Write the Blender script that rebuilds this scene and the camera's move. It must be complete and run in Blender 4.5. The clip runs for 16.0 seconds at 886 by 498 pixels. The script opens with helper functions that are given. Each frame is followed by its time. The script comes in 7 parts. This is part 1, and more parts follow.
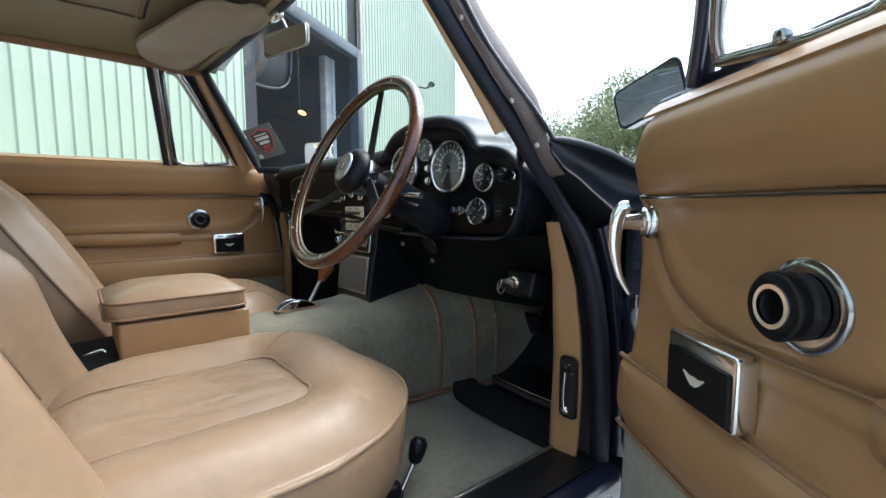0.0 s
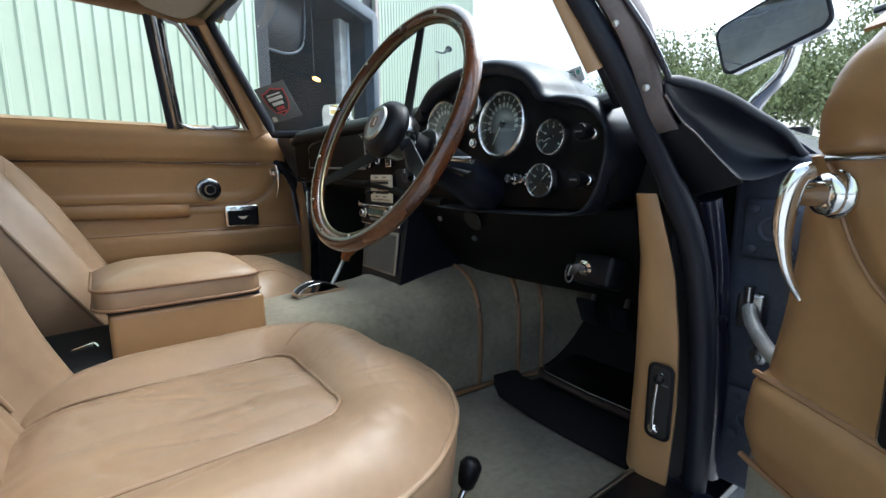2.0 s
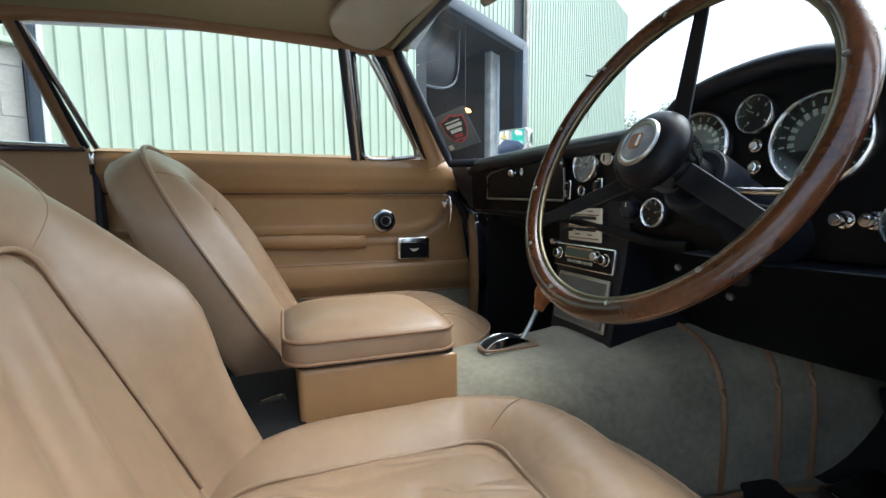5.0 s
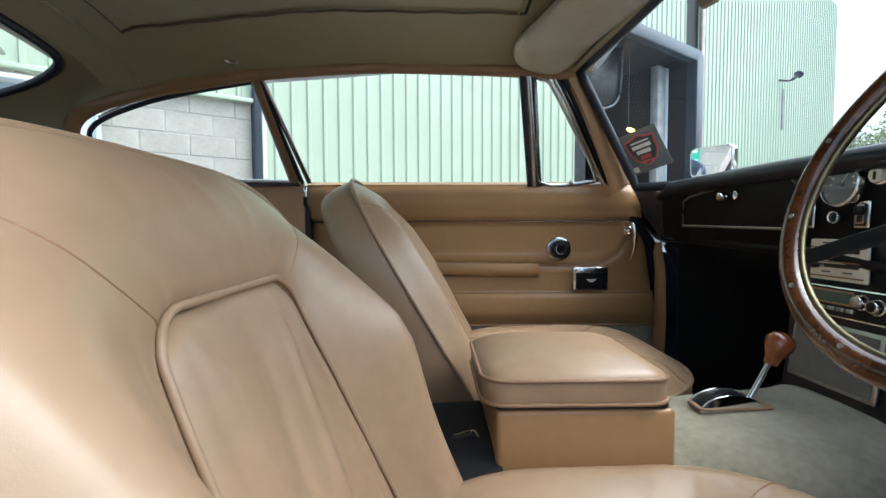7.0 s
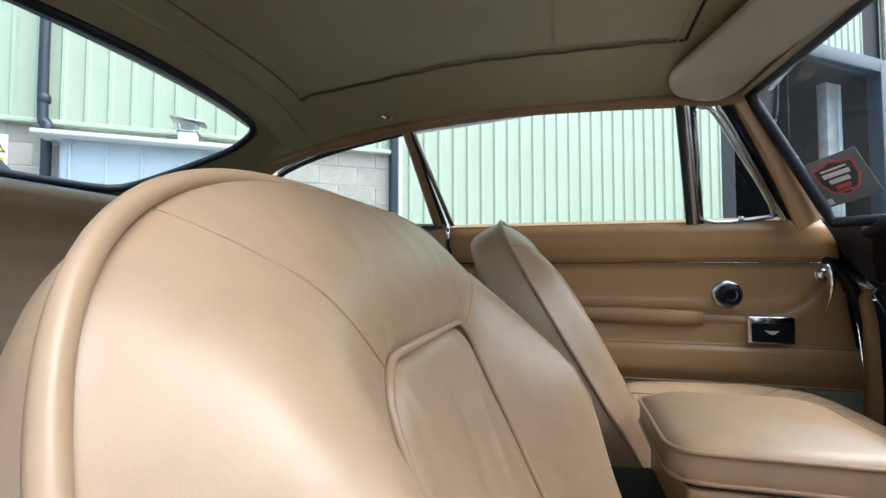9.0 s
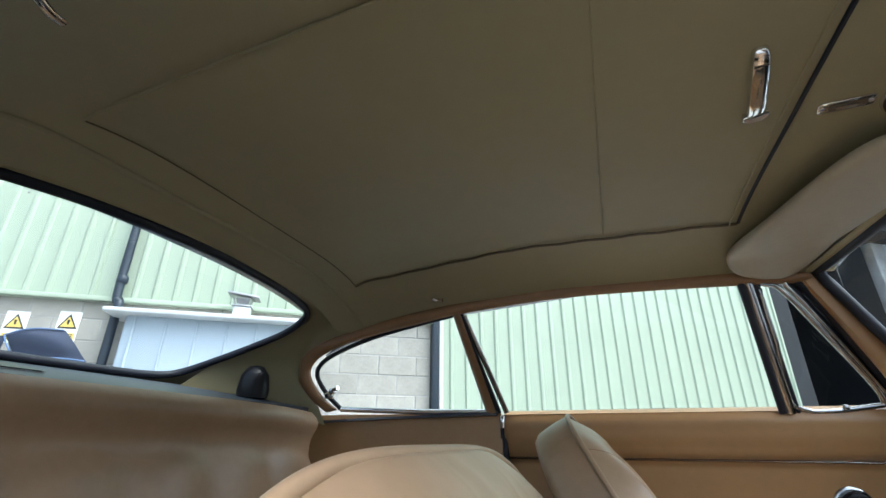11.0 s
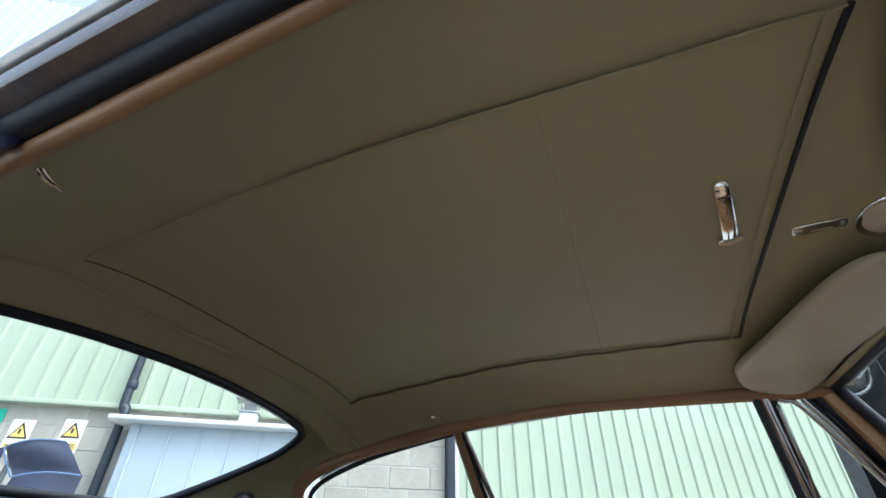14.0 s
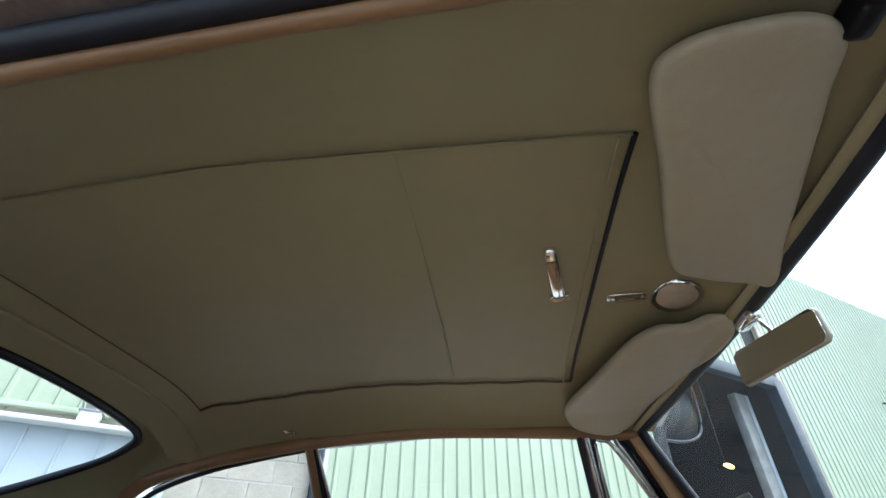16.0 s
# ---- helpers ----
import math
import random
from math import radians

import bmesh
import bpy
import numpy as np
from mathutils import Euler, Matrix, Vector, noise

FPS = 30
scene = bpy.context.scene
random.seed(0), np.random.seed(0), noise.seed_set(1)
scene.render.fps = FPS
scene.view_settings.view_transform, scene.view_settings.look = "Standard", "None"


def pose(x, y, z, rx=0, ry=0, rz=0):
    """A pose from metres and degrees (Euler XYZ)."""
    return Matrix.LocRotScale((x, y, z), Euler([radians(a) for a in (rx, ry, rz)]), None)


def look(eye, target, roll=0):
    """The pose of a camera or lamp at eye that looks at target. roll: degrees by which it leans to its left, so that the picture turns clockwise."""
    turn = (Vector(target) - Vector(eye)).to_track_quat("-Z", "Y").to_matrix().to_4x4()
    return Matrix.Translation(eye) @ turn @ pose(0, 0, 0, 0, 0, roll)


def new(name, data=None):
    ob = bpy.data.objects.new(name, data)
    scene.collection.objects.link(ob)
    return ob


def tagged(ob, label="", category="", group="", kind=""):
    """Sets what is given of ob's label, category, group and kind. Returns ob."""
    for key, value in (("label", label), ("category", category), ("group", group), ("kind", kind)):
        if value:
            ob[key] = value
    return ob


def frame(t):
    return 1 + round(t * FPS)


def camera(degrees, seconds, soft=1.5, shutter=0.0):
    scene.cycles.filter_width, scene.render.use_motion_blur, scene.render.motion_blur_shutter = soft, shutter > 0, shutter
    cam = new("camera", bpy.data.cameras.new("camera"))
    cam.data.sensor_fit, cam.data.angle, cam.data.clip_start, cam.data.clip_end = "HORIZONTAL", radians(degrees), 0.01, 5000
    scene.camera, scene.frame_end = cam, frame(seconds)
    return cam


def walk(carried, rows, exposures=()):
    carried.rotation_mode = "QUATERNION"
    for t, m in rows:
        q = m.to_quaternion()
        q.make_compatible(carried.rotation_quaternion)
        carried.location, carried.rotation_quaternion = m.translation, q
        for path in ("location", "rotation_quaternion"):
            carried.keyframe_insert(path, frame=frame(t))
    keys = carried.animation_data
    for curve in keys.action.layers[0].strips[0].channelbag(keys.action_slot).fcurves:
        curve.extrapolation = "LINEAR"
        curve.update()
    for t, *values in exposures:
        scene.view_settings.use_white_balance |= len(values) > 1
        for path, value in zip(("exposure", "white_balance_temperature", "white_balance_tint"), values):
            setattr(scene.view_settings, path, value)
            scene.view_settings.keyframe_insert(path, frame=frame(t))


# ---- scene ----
cam = camera(88.7, 16.0)
METRES, EYE, TILT, LEAN, TURN = 0.84, 0.78, 0.0, 0.0, -39.0
ROWS = [
    (0.0, 0.0, 0.0, 0.0, -0.02, -5.57, 0.22),
    (0.5, -0.0058, 0.0374, -0.0042, 0.04, -7.14, 0.22),
    (1.0, -0.0183, 0.0911, -0.0113, 0.18, -8.41, 0.23),
    (1.5, -0.0384, 0.1416, -0.0125, 0.57, -8.99, 0.23),
    (2.0, -0.0745, 0.1962, -0.0056, 1.88, -9.28, 0.21),
    (2.5, -0.1137, 0.2395, -0.0053, 3.71, -9.34, 0.18),
    (3.0, -0.1549, 0.2817, -0.0093, 6.04, -9.38, 0.17),
    (5.5, -0.2896, 0.4005, 0.0149, 23.63, -4.9, 0.23),
    (6.0, -0.3163, 0.4057, 0.0164, 28.3, -3.95, 0.23),
    (6.5, -0.3411, 0.4021, 0.022, 32.98, -3.36, 0.16),
    (7.0, -0.3668, 0.395, 0.0209, 38.07, -2.71, 0.22),
    (7.5, -0.3851, 0.3826, 0.0195, 42.25, -2.18, 0.16),
    (8.0, -0.4016, 0.3723, 0.0183, 46.68, -1.65, 0.16),
    (8.5, -0.4159, 0.3671, 0.0211, 50.38, -1.07, 0.16),
    (9.0, -0.4321, 0.3673, 0.0252, 53.4, 2.43, 0.02),
    (9.5, -0.4441, 0.3668, 0.0405, 55.15, 7.03, -0.04),
    (10.0, -0.4605, 0.368, 0.0583, 56.35, 12.45, -0.15),
    (12.5, -0.4941, 0.3331, 0.1153, 60.48, 32.97, -0.28),
    (13.0, -0.4745, 0.3441, 0.1213, 60.98, 33.69, -0.28),
    (13.5, -0.4494, 0.367, 0.1311, 61.12, 34.16, -0.3),
    (14.0, -0.4214, 0.3906, 0.1356, 60.6, 34.99, -0.45),
    (14.5, -0.3953, 0.4079, 0.1347, 58.23, 35.94, -0.62),
    (15.0, -0.3669, 0.4253, 0.1323, 54.44, 36.65, -0.59),
    (15.5, -0.3438, 0.4289, 0.1277, 50.56, 37.09, -0.57),
    (16.0, -0.3203, 0.4187, 0.1191, 46.05, 37.42, -0.75),
]
walk(cam, [(t, pose(0, -1.15, EYE, TILT, LEAN, TURN) @ pose(METRES * x, METRES * y, METRES * z, 90 + pitch, roll, yaw)) for t, x, y, z, yaw, pitch, roll in ROWS])

# ---- world and light ----
world = bpy.data.worlds.new("world")
scene.world = world
world.use_nodes = True
wn = world.node_tree.nodes
sky = wn.new("ShaderNodeTexSky")
sky.sky_type, sky.sun_disc = "NISHITA", False
sky.sun_elevation, sky.sun_rotation = radians(60), radians(99)
sky.air_density, sky.dust_density, sky.ozone_density = 1.0, 6.0, 0.6
wash = wn.new("ShaderNodeHueSaturation")
wash.inputs["Saturation"].default_value = 0.6
world.node_tree.links.new(sky.outputs[0], wash.inputs["Color"])
world.node_tree.links.new(wash.outputs[0], wn["Background"].inputs["Color"])
wn["Background"].inputs["Strength"].default_value = 0.15
sun = new("sun", bpy.data.lights.new("sun", "SUN"))
sun.data.energy, sun.data.angle, sun.data.color = 0.40, radians(100), (1.0, 0.99, 0.97)
sun.matrix_world = look((0, 0, 0), (-0.55, 0.10, -0.87))
scene.view_settings.exposure = 1.78
scene.view_settings.use_white_balance = True
scene.view_settings.white_balance_temperature, scene.view_settings.white_balance_tint = 5650, 4


# ---- materials ----
def mat(name, base, rough=0.5, metal=0.0, vary=0.12, scale=8.0, grain=0.0, grain_scale=400.0, dent=0.0, dent_scale=20.0,
        coat=0.0, rough_vary=0.1, sheen=0.0, tint=None, emit=0.0, per_piece=0.0, spec=0.5, crease=0.0, wrinkle=0.0):
    m = bpy.data.materials.new(name)
    m.use_nodes = True
    n, l = m.node_tree.nodes, m.node_tree.links
    b = n["Principled BSDF"]
    co = n.new("ShaderNodeTexCoord")

    def noise_node(s, detail=4.0):
        t = n.new("ShaderNodeTexNoise")
        t.inputs["Scale"].default_value, t.inputs["Detail"].default_value = s, detail
        l.new(co.outputs["Object"], t.inputs["Vector"])
        return t
    big, fine = noise_node(scale, 5.0), noise_node(scale * 14.0, 3.0)
    add = n.new("ShaderNodeMath")
    add.operation = "MULTIPLY_ADD"
    add.inputs[1].default_value = 0.4
    l.new(fine.outputs["Fac"], add.inputs[0])
    l.new(big.outputs["Fac"], add.inputs[2])
    ramp = n.new("ShaderNodeMapRange")
    ramp.inputs["From Min"].default_value, ramp.inputs["From Max"].default_value = 0.45, 0.95
    l.new(add.outputs[0], ramp.inputs["Value"])
    mix = n.new("ShaderNodeMix")
    mix.data_type = "RGBA"
    low = [c * (1 - vary) for c in base]
    high = tint if tint else [min(1.0, c * (1 + vary)) for c in base]
    mix.inputs[6].default_value, mix.inputs[7].default_value = (*low, 1), (*high, 1)
    l.new(ramp.outputs[0], mix.inputs[0])
    colour = mix.outputs[2]
    if per_piece:
        info = n.new("ShaderNodeObjectInfo")
        hv = n.new("ShaderNodeHueSaturation")
        mr = n.new("ShaderNodeMapRange")
        mr.inputs["To Min"].default_value, mr.inputs["To Max"].default_value = 1 - per_piece, 1 + per_piece
        l.new(info.outputs["Random"], mr.inputs["Value"])
        l.new(mr.outputs[0], hv.inputs["Value"])
        l.new(colour, hv.inputs["Color"])
        colour = hv.outputs[0]
    l.new(colour, b.inputs["Base Color"])
    rr = n.new("ShaderNodeMapRange")
    rr.inputs["To Min"].default_value = max(0.02, rough - rough_vary * rough)
    rr.inputs["To Max"].default_value = min(1.0, rough + rough_vary * rough)
    l.new(big.outputs["Fac"], rr.inputs["Value"])
    l.new(rr.outputs[0], b.inputs["Roughness"])
    b.inputs["Metallic"].default_value = metal
    b.inputs["Specular IOR Level"].default_value = spec
    b.inputs["Coat Weight"].default_value = coat
    b.inputs["Coat Roughness"].default_value = 0.06
    b.inputs["Sheen Weight"].default_value = sheen
    if emit:
        b.inputs["Emission Color"].default_value, b.inputs["Emission Strength"].default_value = (*base, 1), emit
    last = None
    if dent:
        d = n.new("ShaderNodeBump")
        d.inputs["Strength"].default_value, d.inputs["Distance"].default_value = 1.0, dent
        l.new(noise_node(dent_scale, 3.0).outputs["Fac"], d.inputs["Height"])
        last = d
    if crease:
        c = n.new("ShaderNodeBump")
        c.inputs["Strength"].default_value, c.inputs["Distance"].default_value = 0.6, crease
        r = noise_node(6.0, 2.0)
        r.noise_type, r.normalize = "RIDGED_MULTIFRACTAL", True
        r.inputs["Distortion"].default_value = 0.6
        l.new(r.outputs["Fac"], c.inputs["Height"])
        if last:
            l.new(last.outputs[0], c.inputs["Normal"])
        last = c
    if wrinkle:
        w = n.new("ShaderNodeBump")
        w.inputs["Strength"].default_value, w.inputs["Distance"].default_value = 0.7, wrinkle
        place = n.new("ShaderNodeMapping")
        place.inputs["Scale"].default_value = (5.0, 24.0, 7.0)
        place.inputs["Rotation"].default_value = (0.0, 0.0, 0.5)
        r = n.new("ShaderNodeTexNoise")
        r.noise_type, r.normalize = "RIDGED_MULTIFRACTAL", True
        r.inputs["Scale"].default_value, r.inputs["Detail"].default_value, r.inputs["Distortion"].default_value = 1.0, 1.5, 0.9
        patch, mask, fade = noise_node(7.0, 2.0), n.new("ShaderNodeMapRange"), n.new("ShaderNodeMath")
        mask.inputs["From Min"].default_value, mask.inputs["From Max"].default_value = 0.45, 0.62
        fade.operation = "MULTIPLY"
        l.new(co.outputs["Object"], place.inputs["Vector"])
        l.new(place.outputs[0], r.inputs["Vector"])
        l.new(patch.outputs["Fac"], mask.inputs["Value"])
        l.new(r.outputs["Fac"], fade.inputs[0])
        l.new(mask.outputs[0], fade.inputs[1])
        l.new(fade.outputs[0], w.inputs["Height"])
        if last:
            l.new(last.outputs[0], w.inputs["Normal"])
        last = w
    if grain:
        g = n.new("ShaderNodeBump")
        g.inputs["Strength"].default_value, g.inputs["Distance"].default_value = 1.0, grain
        l.new(noise_node(grain_scale, 2.0).outputs["Fac"], g.inputs["Height"])
        if last:
            l.new(last.outputs[0], g.inputs["Normal"])
        last = g
    if last:
        l.new(last.outputs[0], b.inputs["Normal"])
    return m


def glass_mat(name, tint, haze=0.0):
    m = bpy.data.materials.new(name)
    m.use_nodes = True
    n, l = m.node_tree.nodes, m.node_tree.links
    n.remove(n["Principled BSDF"])
    tr, gl, mx, fr = (n.new("ShaderNode" + k) for k in ("BsdfTransparent", "BsdfGlossy", "MixShader", "LayerWeight"))
    tr.inputs["Color"].default_value = (*tint, 1)
    gl.inputs["Roughness"].default_value = 0.01
    fr.inputs["Blend"].default_value = 0.5
    pw, ad = n.new("ShaderNodeMath"), n.new("ShaderNodeMath")
    pw.operation, ad.operation = "POWER", "MULTIPLY_ADD"
    pw.inputs[1].default_value = 4.0
    ad.inputs[1].default_value, ad.inputs[2].default_value = 0.75, 0.045
    l.new(fr.outputs["Facing"], pw.inputs[0])
    l.new(pw.outputs[0], ad.inputs[0])
    l.new(ad.outputs[0], mx.inputs[0])
    l.new(tr.outputs[0], mx.inputs[1])
    l.new(gl.outputs[0], mx.inputs[2])
    last = mx
    if haze:
        # dust specks in a bluish film that also imitates the glare veil on the glass
        film, dust_veil, speck = n.new("ShaderNodeMixShader"), n.new("ShaderNodeBsdfTranslucent"), n.new("ShaderNodeTexNoise")
        dust_veil.inputs["Color"].default_value = (0.72, 0.88, 1.0, 1)
        speck.inputs["Scale"].default_value, speck.inputs["Detail"].default_value = 9.0, 8.0
        fm = n.new("ShaderNodeMapRange")
        fm.inputs["To Min"].default_value, fm.inputs["To Max"].default_value = haze * 0.4, haze * 1.6
        l.new(speck.outputs["Fac"], fm.inputs["Value"])
        l.new(fm.outputs[0], film.inputs[0])
        l.new(mx.outputs[0], film.inputs[1])
        l.new(dust_veil.outputs[0], film.inputs[2])
        last = film
    l.new(last.outputs[0], n["Material Output"].inputs["Surface"])
    return m


LEATHER = mat("tan_leather", (0.332, 0.222, 0.134), 0.345, vary=0.14, scale=4, grain=0.00004, grain_scale=700, dent=0.0012, dent_scale=8, rough_vary=0.25, spec=0.45, crease=0.0026, wrinkle=0.0020)
DOOR_LEATHER = mat("tan_door_leather", (0.330, 0.192, 0.085), 0.33, vary=0.09, scale=4, grain=0.0001, grain_scale=520, dent=0.0015, dent_scale=12, rough_vary=0.15)
PIPING = mat("piping_leather", (0.27, 0.155, 0.08), 0.45, vary=0.1, scale=20)
SEAM = mat("seam_stitching", (0.22, 0.12, 0.06), 0.7, vary=0.15, scale=40)
HEADLINER = mat("beige_headliner_vinyl", (0.282, 0.246, 0.138), 0.55, vary=0.06, scale=2.2, grain=0.00025, grain_scale=380, dent=0.002, dent_scale=5)
VISOR = mat("beige_visor_vinyl", (0.372, 0.328, 0.236), 0.5, vary=0.06, scale=5, grain=0.0003, grain_scale=380, dent=0.003, dent_scale=14)
WORN_HEADLINER = mat("rubbed_headliner_vinyl", (0.20, 0.17, 0.105), 0.5, vary=0.2, scale=30, grain=0.00025, grain_scale=380)
HEAD_SEAM = mat("headliner_seam", (0.10, 0.075, 0.045), 0.8, vary=0.1)
CANTRAIL = mat("brown_cantrail_leather", (0.24, 0.135, 0.062), 0.38, vary=0.10, scale=6, grain=0.0002, grain_scale=450)
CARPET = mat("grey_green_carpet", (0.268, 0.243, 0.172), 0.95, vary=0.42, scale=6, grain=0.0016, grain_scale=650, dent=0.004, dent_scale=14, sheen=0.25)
# black of the mats; also stands in for the deep shade of the footwell
MAT_BLACK = mat("black_carpet_and_shade", (0.008, 0.008, 0.009), 0.95, vary=0.3, scale=9, grain=0.0015, grain_scale=500)
VINYL = mat("black_vinyl", (0.008, 0.010, 0.016), 0.33, vary=0.25, scale=14, grain=0.00012, grain_scale=500, rough_vary=0.3, spec=0.35)
DASH_FACE = mat("black_dash_panel", (0.0045, 0.0045, 0.005), 0.42, vary=0.2, scale=20, grain=0.0001, grain_scale=600, spec=0.13)
RUBBER = mat("black_rubber", (0.008, 0.010, 0.017), 0.5, vary=0.3, scale=20, spec=0.35)
CHROME = mat("chrome", (0.78, 0.78, 0.77), 0.09, metal=1.0, vary=0.05, scale=30, rough_vary=0.5)
BEZEL = mat("satin_chrome_bezel", (0.84, 0.84, 0.83), 0.17, metal=1.0, vary=0.05, scale=40, rough_vary=0.3)
DARK_CHROME = mat("tarnished_chrome", (0.40, 0.40, 0.40), 0.16, metal=1.0, vary=0.25, scale=25, rough_vary=0.4)
DULL = mat("brushed_aluminium", (0.42, 0.42, 0.40), 0.34, metal=1.0, vary=0.12, scale=40)
NAVY = mat("dark_navy_paint", (0.010, 0.012, 0.028), 0.28, vary=0.3, scale=6, coat=0.8)
SHUT = mat("scuffed_navy_paint", (0.055, 0.062, 0.090), 0.5, vary=0.45, scale=11, dent=0.001, dent_scale=40)
BRONZE = mat("worn_bronze_paint", (0.118, 0.095, 0.088), 0.34, metal=0.2, vary=0.3, scale=16, dent=0.0008, dent_scale=18, coat=0.3)
DARK_BRONZE = mat("glossy_brown_paint", (0.085, 0.068, 0.062), 0.18, vary=0.4, scale=10, dent=0.0012, dent_scale=14, coat=0.9)
WOOD = mat("varnished_mahogany", (0.062, 0.020, 0.006), 0.24, vary=0.75, scale=14, coat=0.45)
RIM_METAL = mat("dull_brass", (0.20, 0.175, 0.105), 0.42, metal=1.0, vary=0.3, scale=30)
KNOBWOOD = mat("amber_wood", (0.19, 0.050, 0.009), 0.2, vary=0.5, scale=40, coat=0.8)
SPOKE = mat("anodised_spoke", (0.04, 0.041, 0.046), 0.35, metal=0.85, vary=0.15, scale=30)
TRAY_EDGE = mat("dark_brown_edging", (0.050, 0.032, 0.024), 0.7, vary=0.25, scale=25)
GALVANISED = mat("galvanised_flexible_steel", (0.40, 0.40, 0.385), 0.42, metal=0.35, vary=0.3, scale=40)
SHELF = mat("blue_black_shelf_vinyl", (0.030, 0.039, 0.054), 0.48, vary=0.2, scale=8, grain=0.0002, grain_scale=420)
BADGE_GREY = mat("worn_silver_horn_push", (0.30, 0.31, 0.32), 0.32, metal=0.4, vary=0.2, scale=60)
BLUE_PIPING = mat("blue_canvas_piping", (0.10, 0.17, 0.33), 0.6, vary=0.15, scale=20)
PLASTIC = mat("black_plastic", (0.006, 0.006, 0.0075), 0.36, vary=0.2, scale=30, spec=0.22)
DIAL = mat("dial_face", (0.022, 0.024, 0.025), 0.6, vary=0.15, scale=60)
MARK = mat("dial_marking", (0.62, 0.63, 0.60), 0.6, vary=0.05)
# grey of the legends, and of the painted reflection on the large dials
GREY_PRINT_GLARE = mat("grey_print_and_glare", (0.13, 0.135, 0.14), 0.6, vary=0.08)
IVORY = mat("cream_switch", (0.70, 0.66, 0.55), 0.35, vary=0.06, scale=40)
MESH = mat("speaker_mesh", (0.17, 0.175, 0.175), 0.5, metal=0.5, vary=0.12, scale=60, grain=0.0008, grain_scale=900)
LCD = mat("radio_display", (0.08, 0.11, 0.09), 0.25, vary=0.1, scale=60)
LAMP_GLASS = mat("frosted_lamp_lens", (0.42, 0.36, 0.28), 0.35, vary=0.12, scale=40)
MIRROR = mat("mirror_glass", (0.86, 0.87, 0.88), 0.02, metal=1.0, vary=0.01)
# the blue-grey tint stands in for a dark bluish reflection in the mirror
BLUE_MIRROR = mat("blue_reflection_mirror_glass", (0.45, 0.53, 0.59), 0.03, metal=1.0, vary=0.25, scale=9)
MIRROR_BACK = mat("grey_beige_mirror_shell", (0.36, 0.335, 0.26), 0.35, vary=0.05, scale=20)
STEEL = mat("zinc_steel", (0.45, 0.45, 0.46), 0.3, metal=1.0, vary=0.2, scale=40)
BELT = mat("black_webbing", (0.015, 0.015, 0.018), 0.8, vary=0.3, scale=30, grain=0.0006, grain_scale=500)
GLASS = glass_mat("clear_glass", (0.87, 0.90, 0.885))
# the haze stands for reflected glare as well as dust
SCREEN = glass_mat("dusty_glare_windscreen_glass", (0.89, 0.93, 0.925), 0.007)
GREEN = mat("pale_green_cladding", (0.366, 0.430, 0.330), 0.42, vary=0.05, scale=0.7, rough_vary=0.15)
BLOCK = mat("painted_concrete_block", (0.345, 0.328, 0.288), 0.85, vary=0.24, scale=3.2, grain=0.002, grain_scale=120, per_piece=0.11)
MORTAR = mat("mortar", (0.36, 0.35, 0.33), 0.9, vary=0.15, scale=10)
PALE = mat("pale_grey_sheet", (0.42, 0.49, 0.55), 0.4, vary=0.05, scale=1.5)
WHITE = mat("white_painted_metal", (0.62, 0.64, 0.64), 0.45, vary=0.06, scale=3)
PIPE = mat("dark_blue_plastic_pipe", (0.018, 0.028, 0.042), 0.42, vary=0.2, scale=5)
YELLOW = mat("yellow_sign", (0.74, 0.54, 0.13), 0.5, vary=0.05)
SIGN_WHITE = mat("white_sign", (0.78, 0.78, 0.74), 0.5, vary=0.05)
SIGN_GREEN = mat("green_sign", (0.03, 0.38, 0.26), 0.5, vary=0.05)
SIGN_BLACK = mat("black_print", (0.012, 0.012, 0.012), 0.5, vary=0.05)
RED = mat("red_print", (0.55, 0.045, 0.05), 0.5, vary=0.08)
STICKER = mat("dark_sticker_film", (0.10, 0.11, 0.115), 0.4, vary=0.15, scale=20)
TARP = mat("navy_canvas", (0.022, 0.032, 0.065), 0.75, vary=0.25, scale=6, grain=0.001, grain_scale=200)
ASPHALT = mat("yard_concrete", (0.33, 0.335, 0.335), 0.9, vary=0.3, scale=1.5, grain=0.004, grain_scale=90)
# near-black so that the bay reads as unlit: shade put into the base colour
DARKROOM = mat("shed_lining_shade_black", (0.010, 0.012, 0.016), 0.8, vary=0.3, scale=2)
BLUE_STEEL = mat("blue_painted_steel", (0.022, 0.034, 0.050), 0.4, vary=0.3, scale=3)
GREY_POST = mat("weathered_grey_post", (0.30, 0.31, 0.31), 0.6, vary=0.3, scale=4)
RUST = mat("rust_stained_post", (0.36, 0.30, 0.27), 0.7, vary=0.35, scale=5)
LEAF = mat("leaf", (0.225, 0.262, 0.118), 0.55, vary=0.4, scale=0.8)
BARK = mat("bark", (0.11, 0.085, 0.06), 0.9, vary=0.35, scale=6, grain=0.01, grain_scale=30)
WARM = mat("warm_reflection_glow", (1.0, 0.42, 0.08), 0.4, emit=1.8)
TYRE = mat("tyre_rubber", (0.02, 0.02, 0.02), 0.8, vary=0.2, scale=12)


# ---- mesh helpers ----
def thing(name, label, category, at=(0, 0, 0), group="", kind=""):
    e = new(name)
    e.location = at
    e.empty_display_size = 0.05
    return tagged(e, label, category, group, kind)


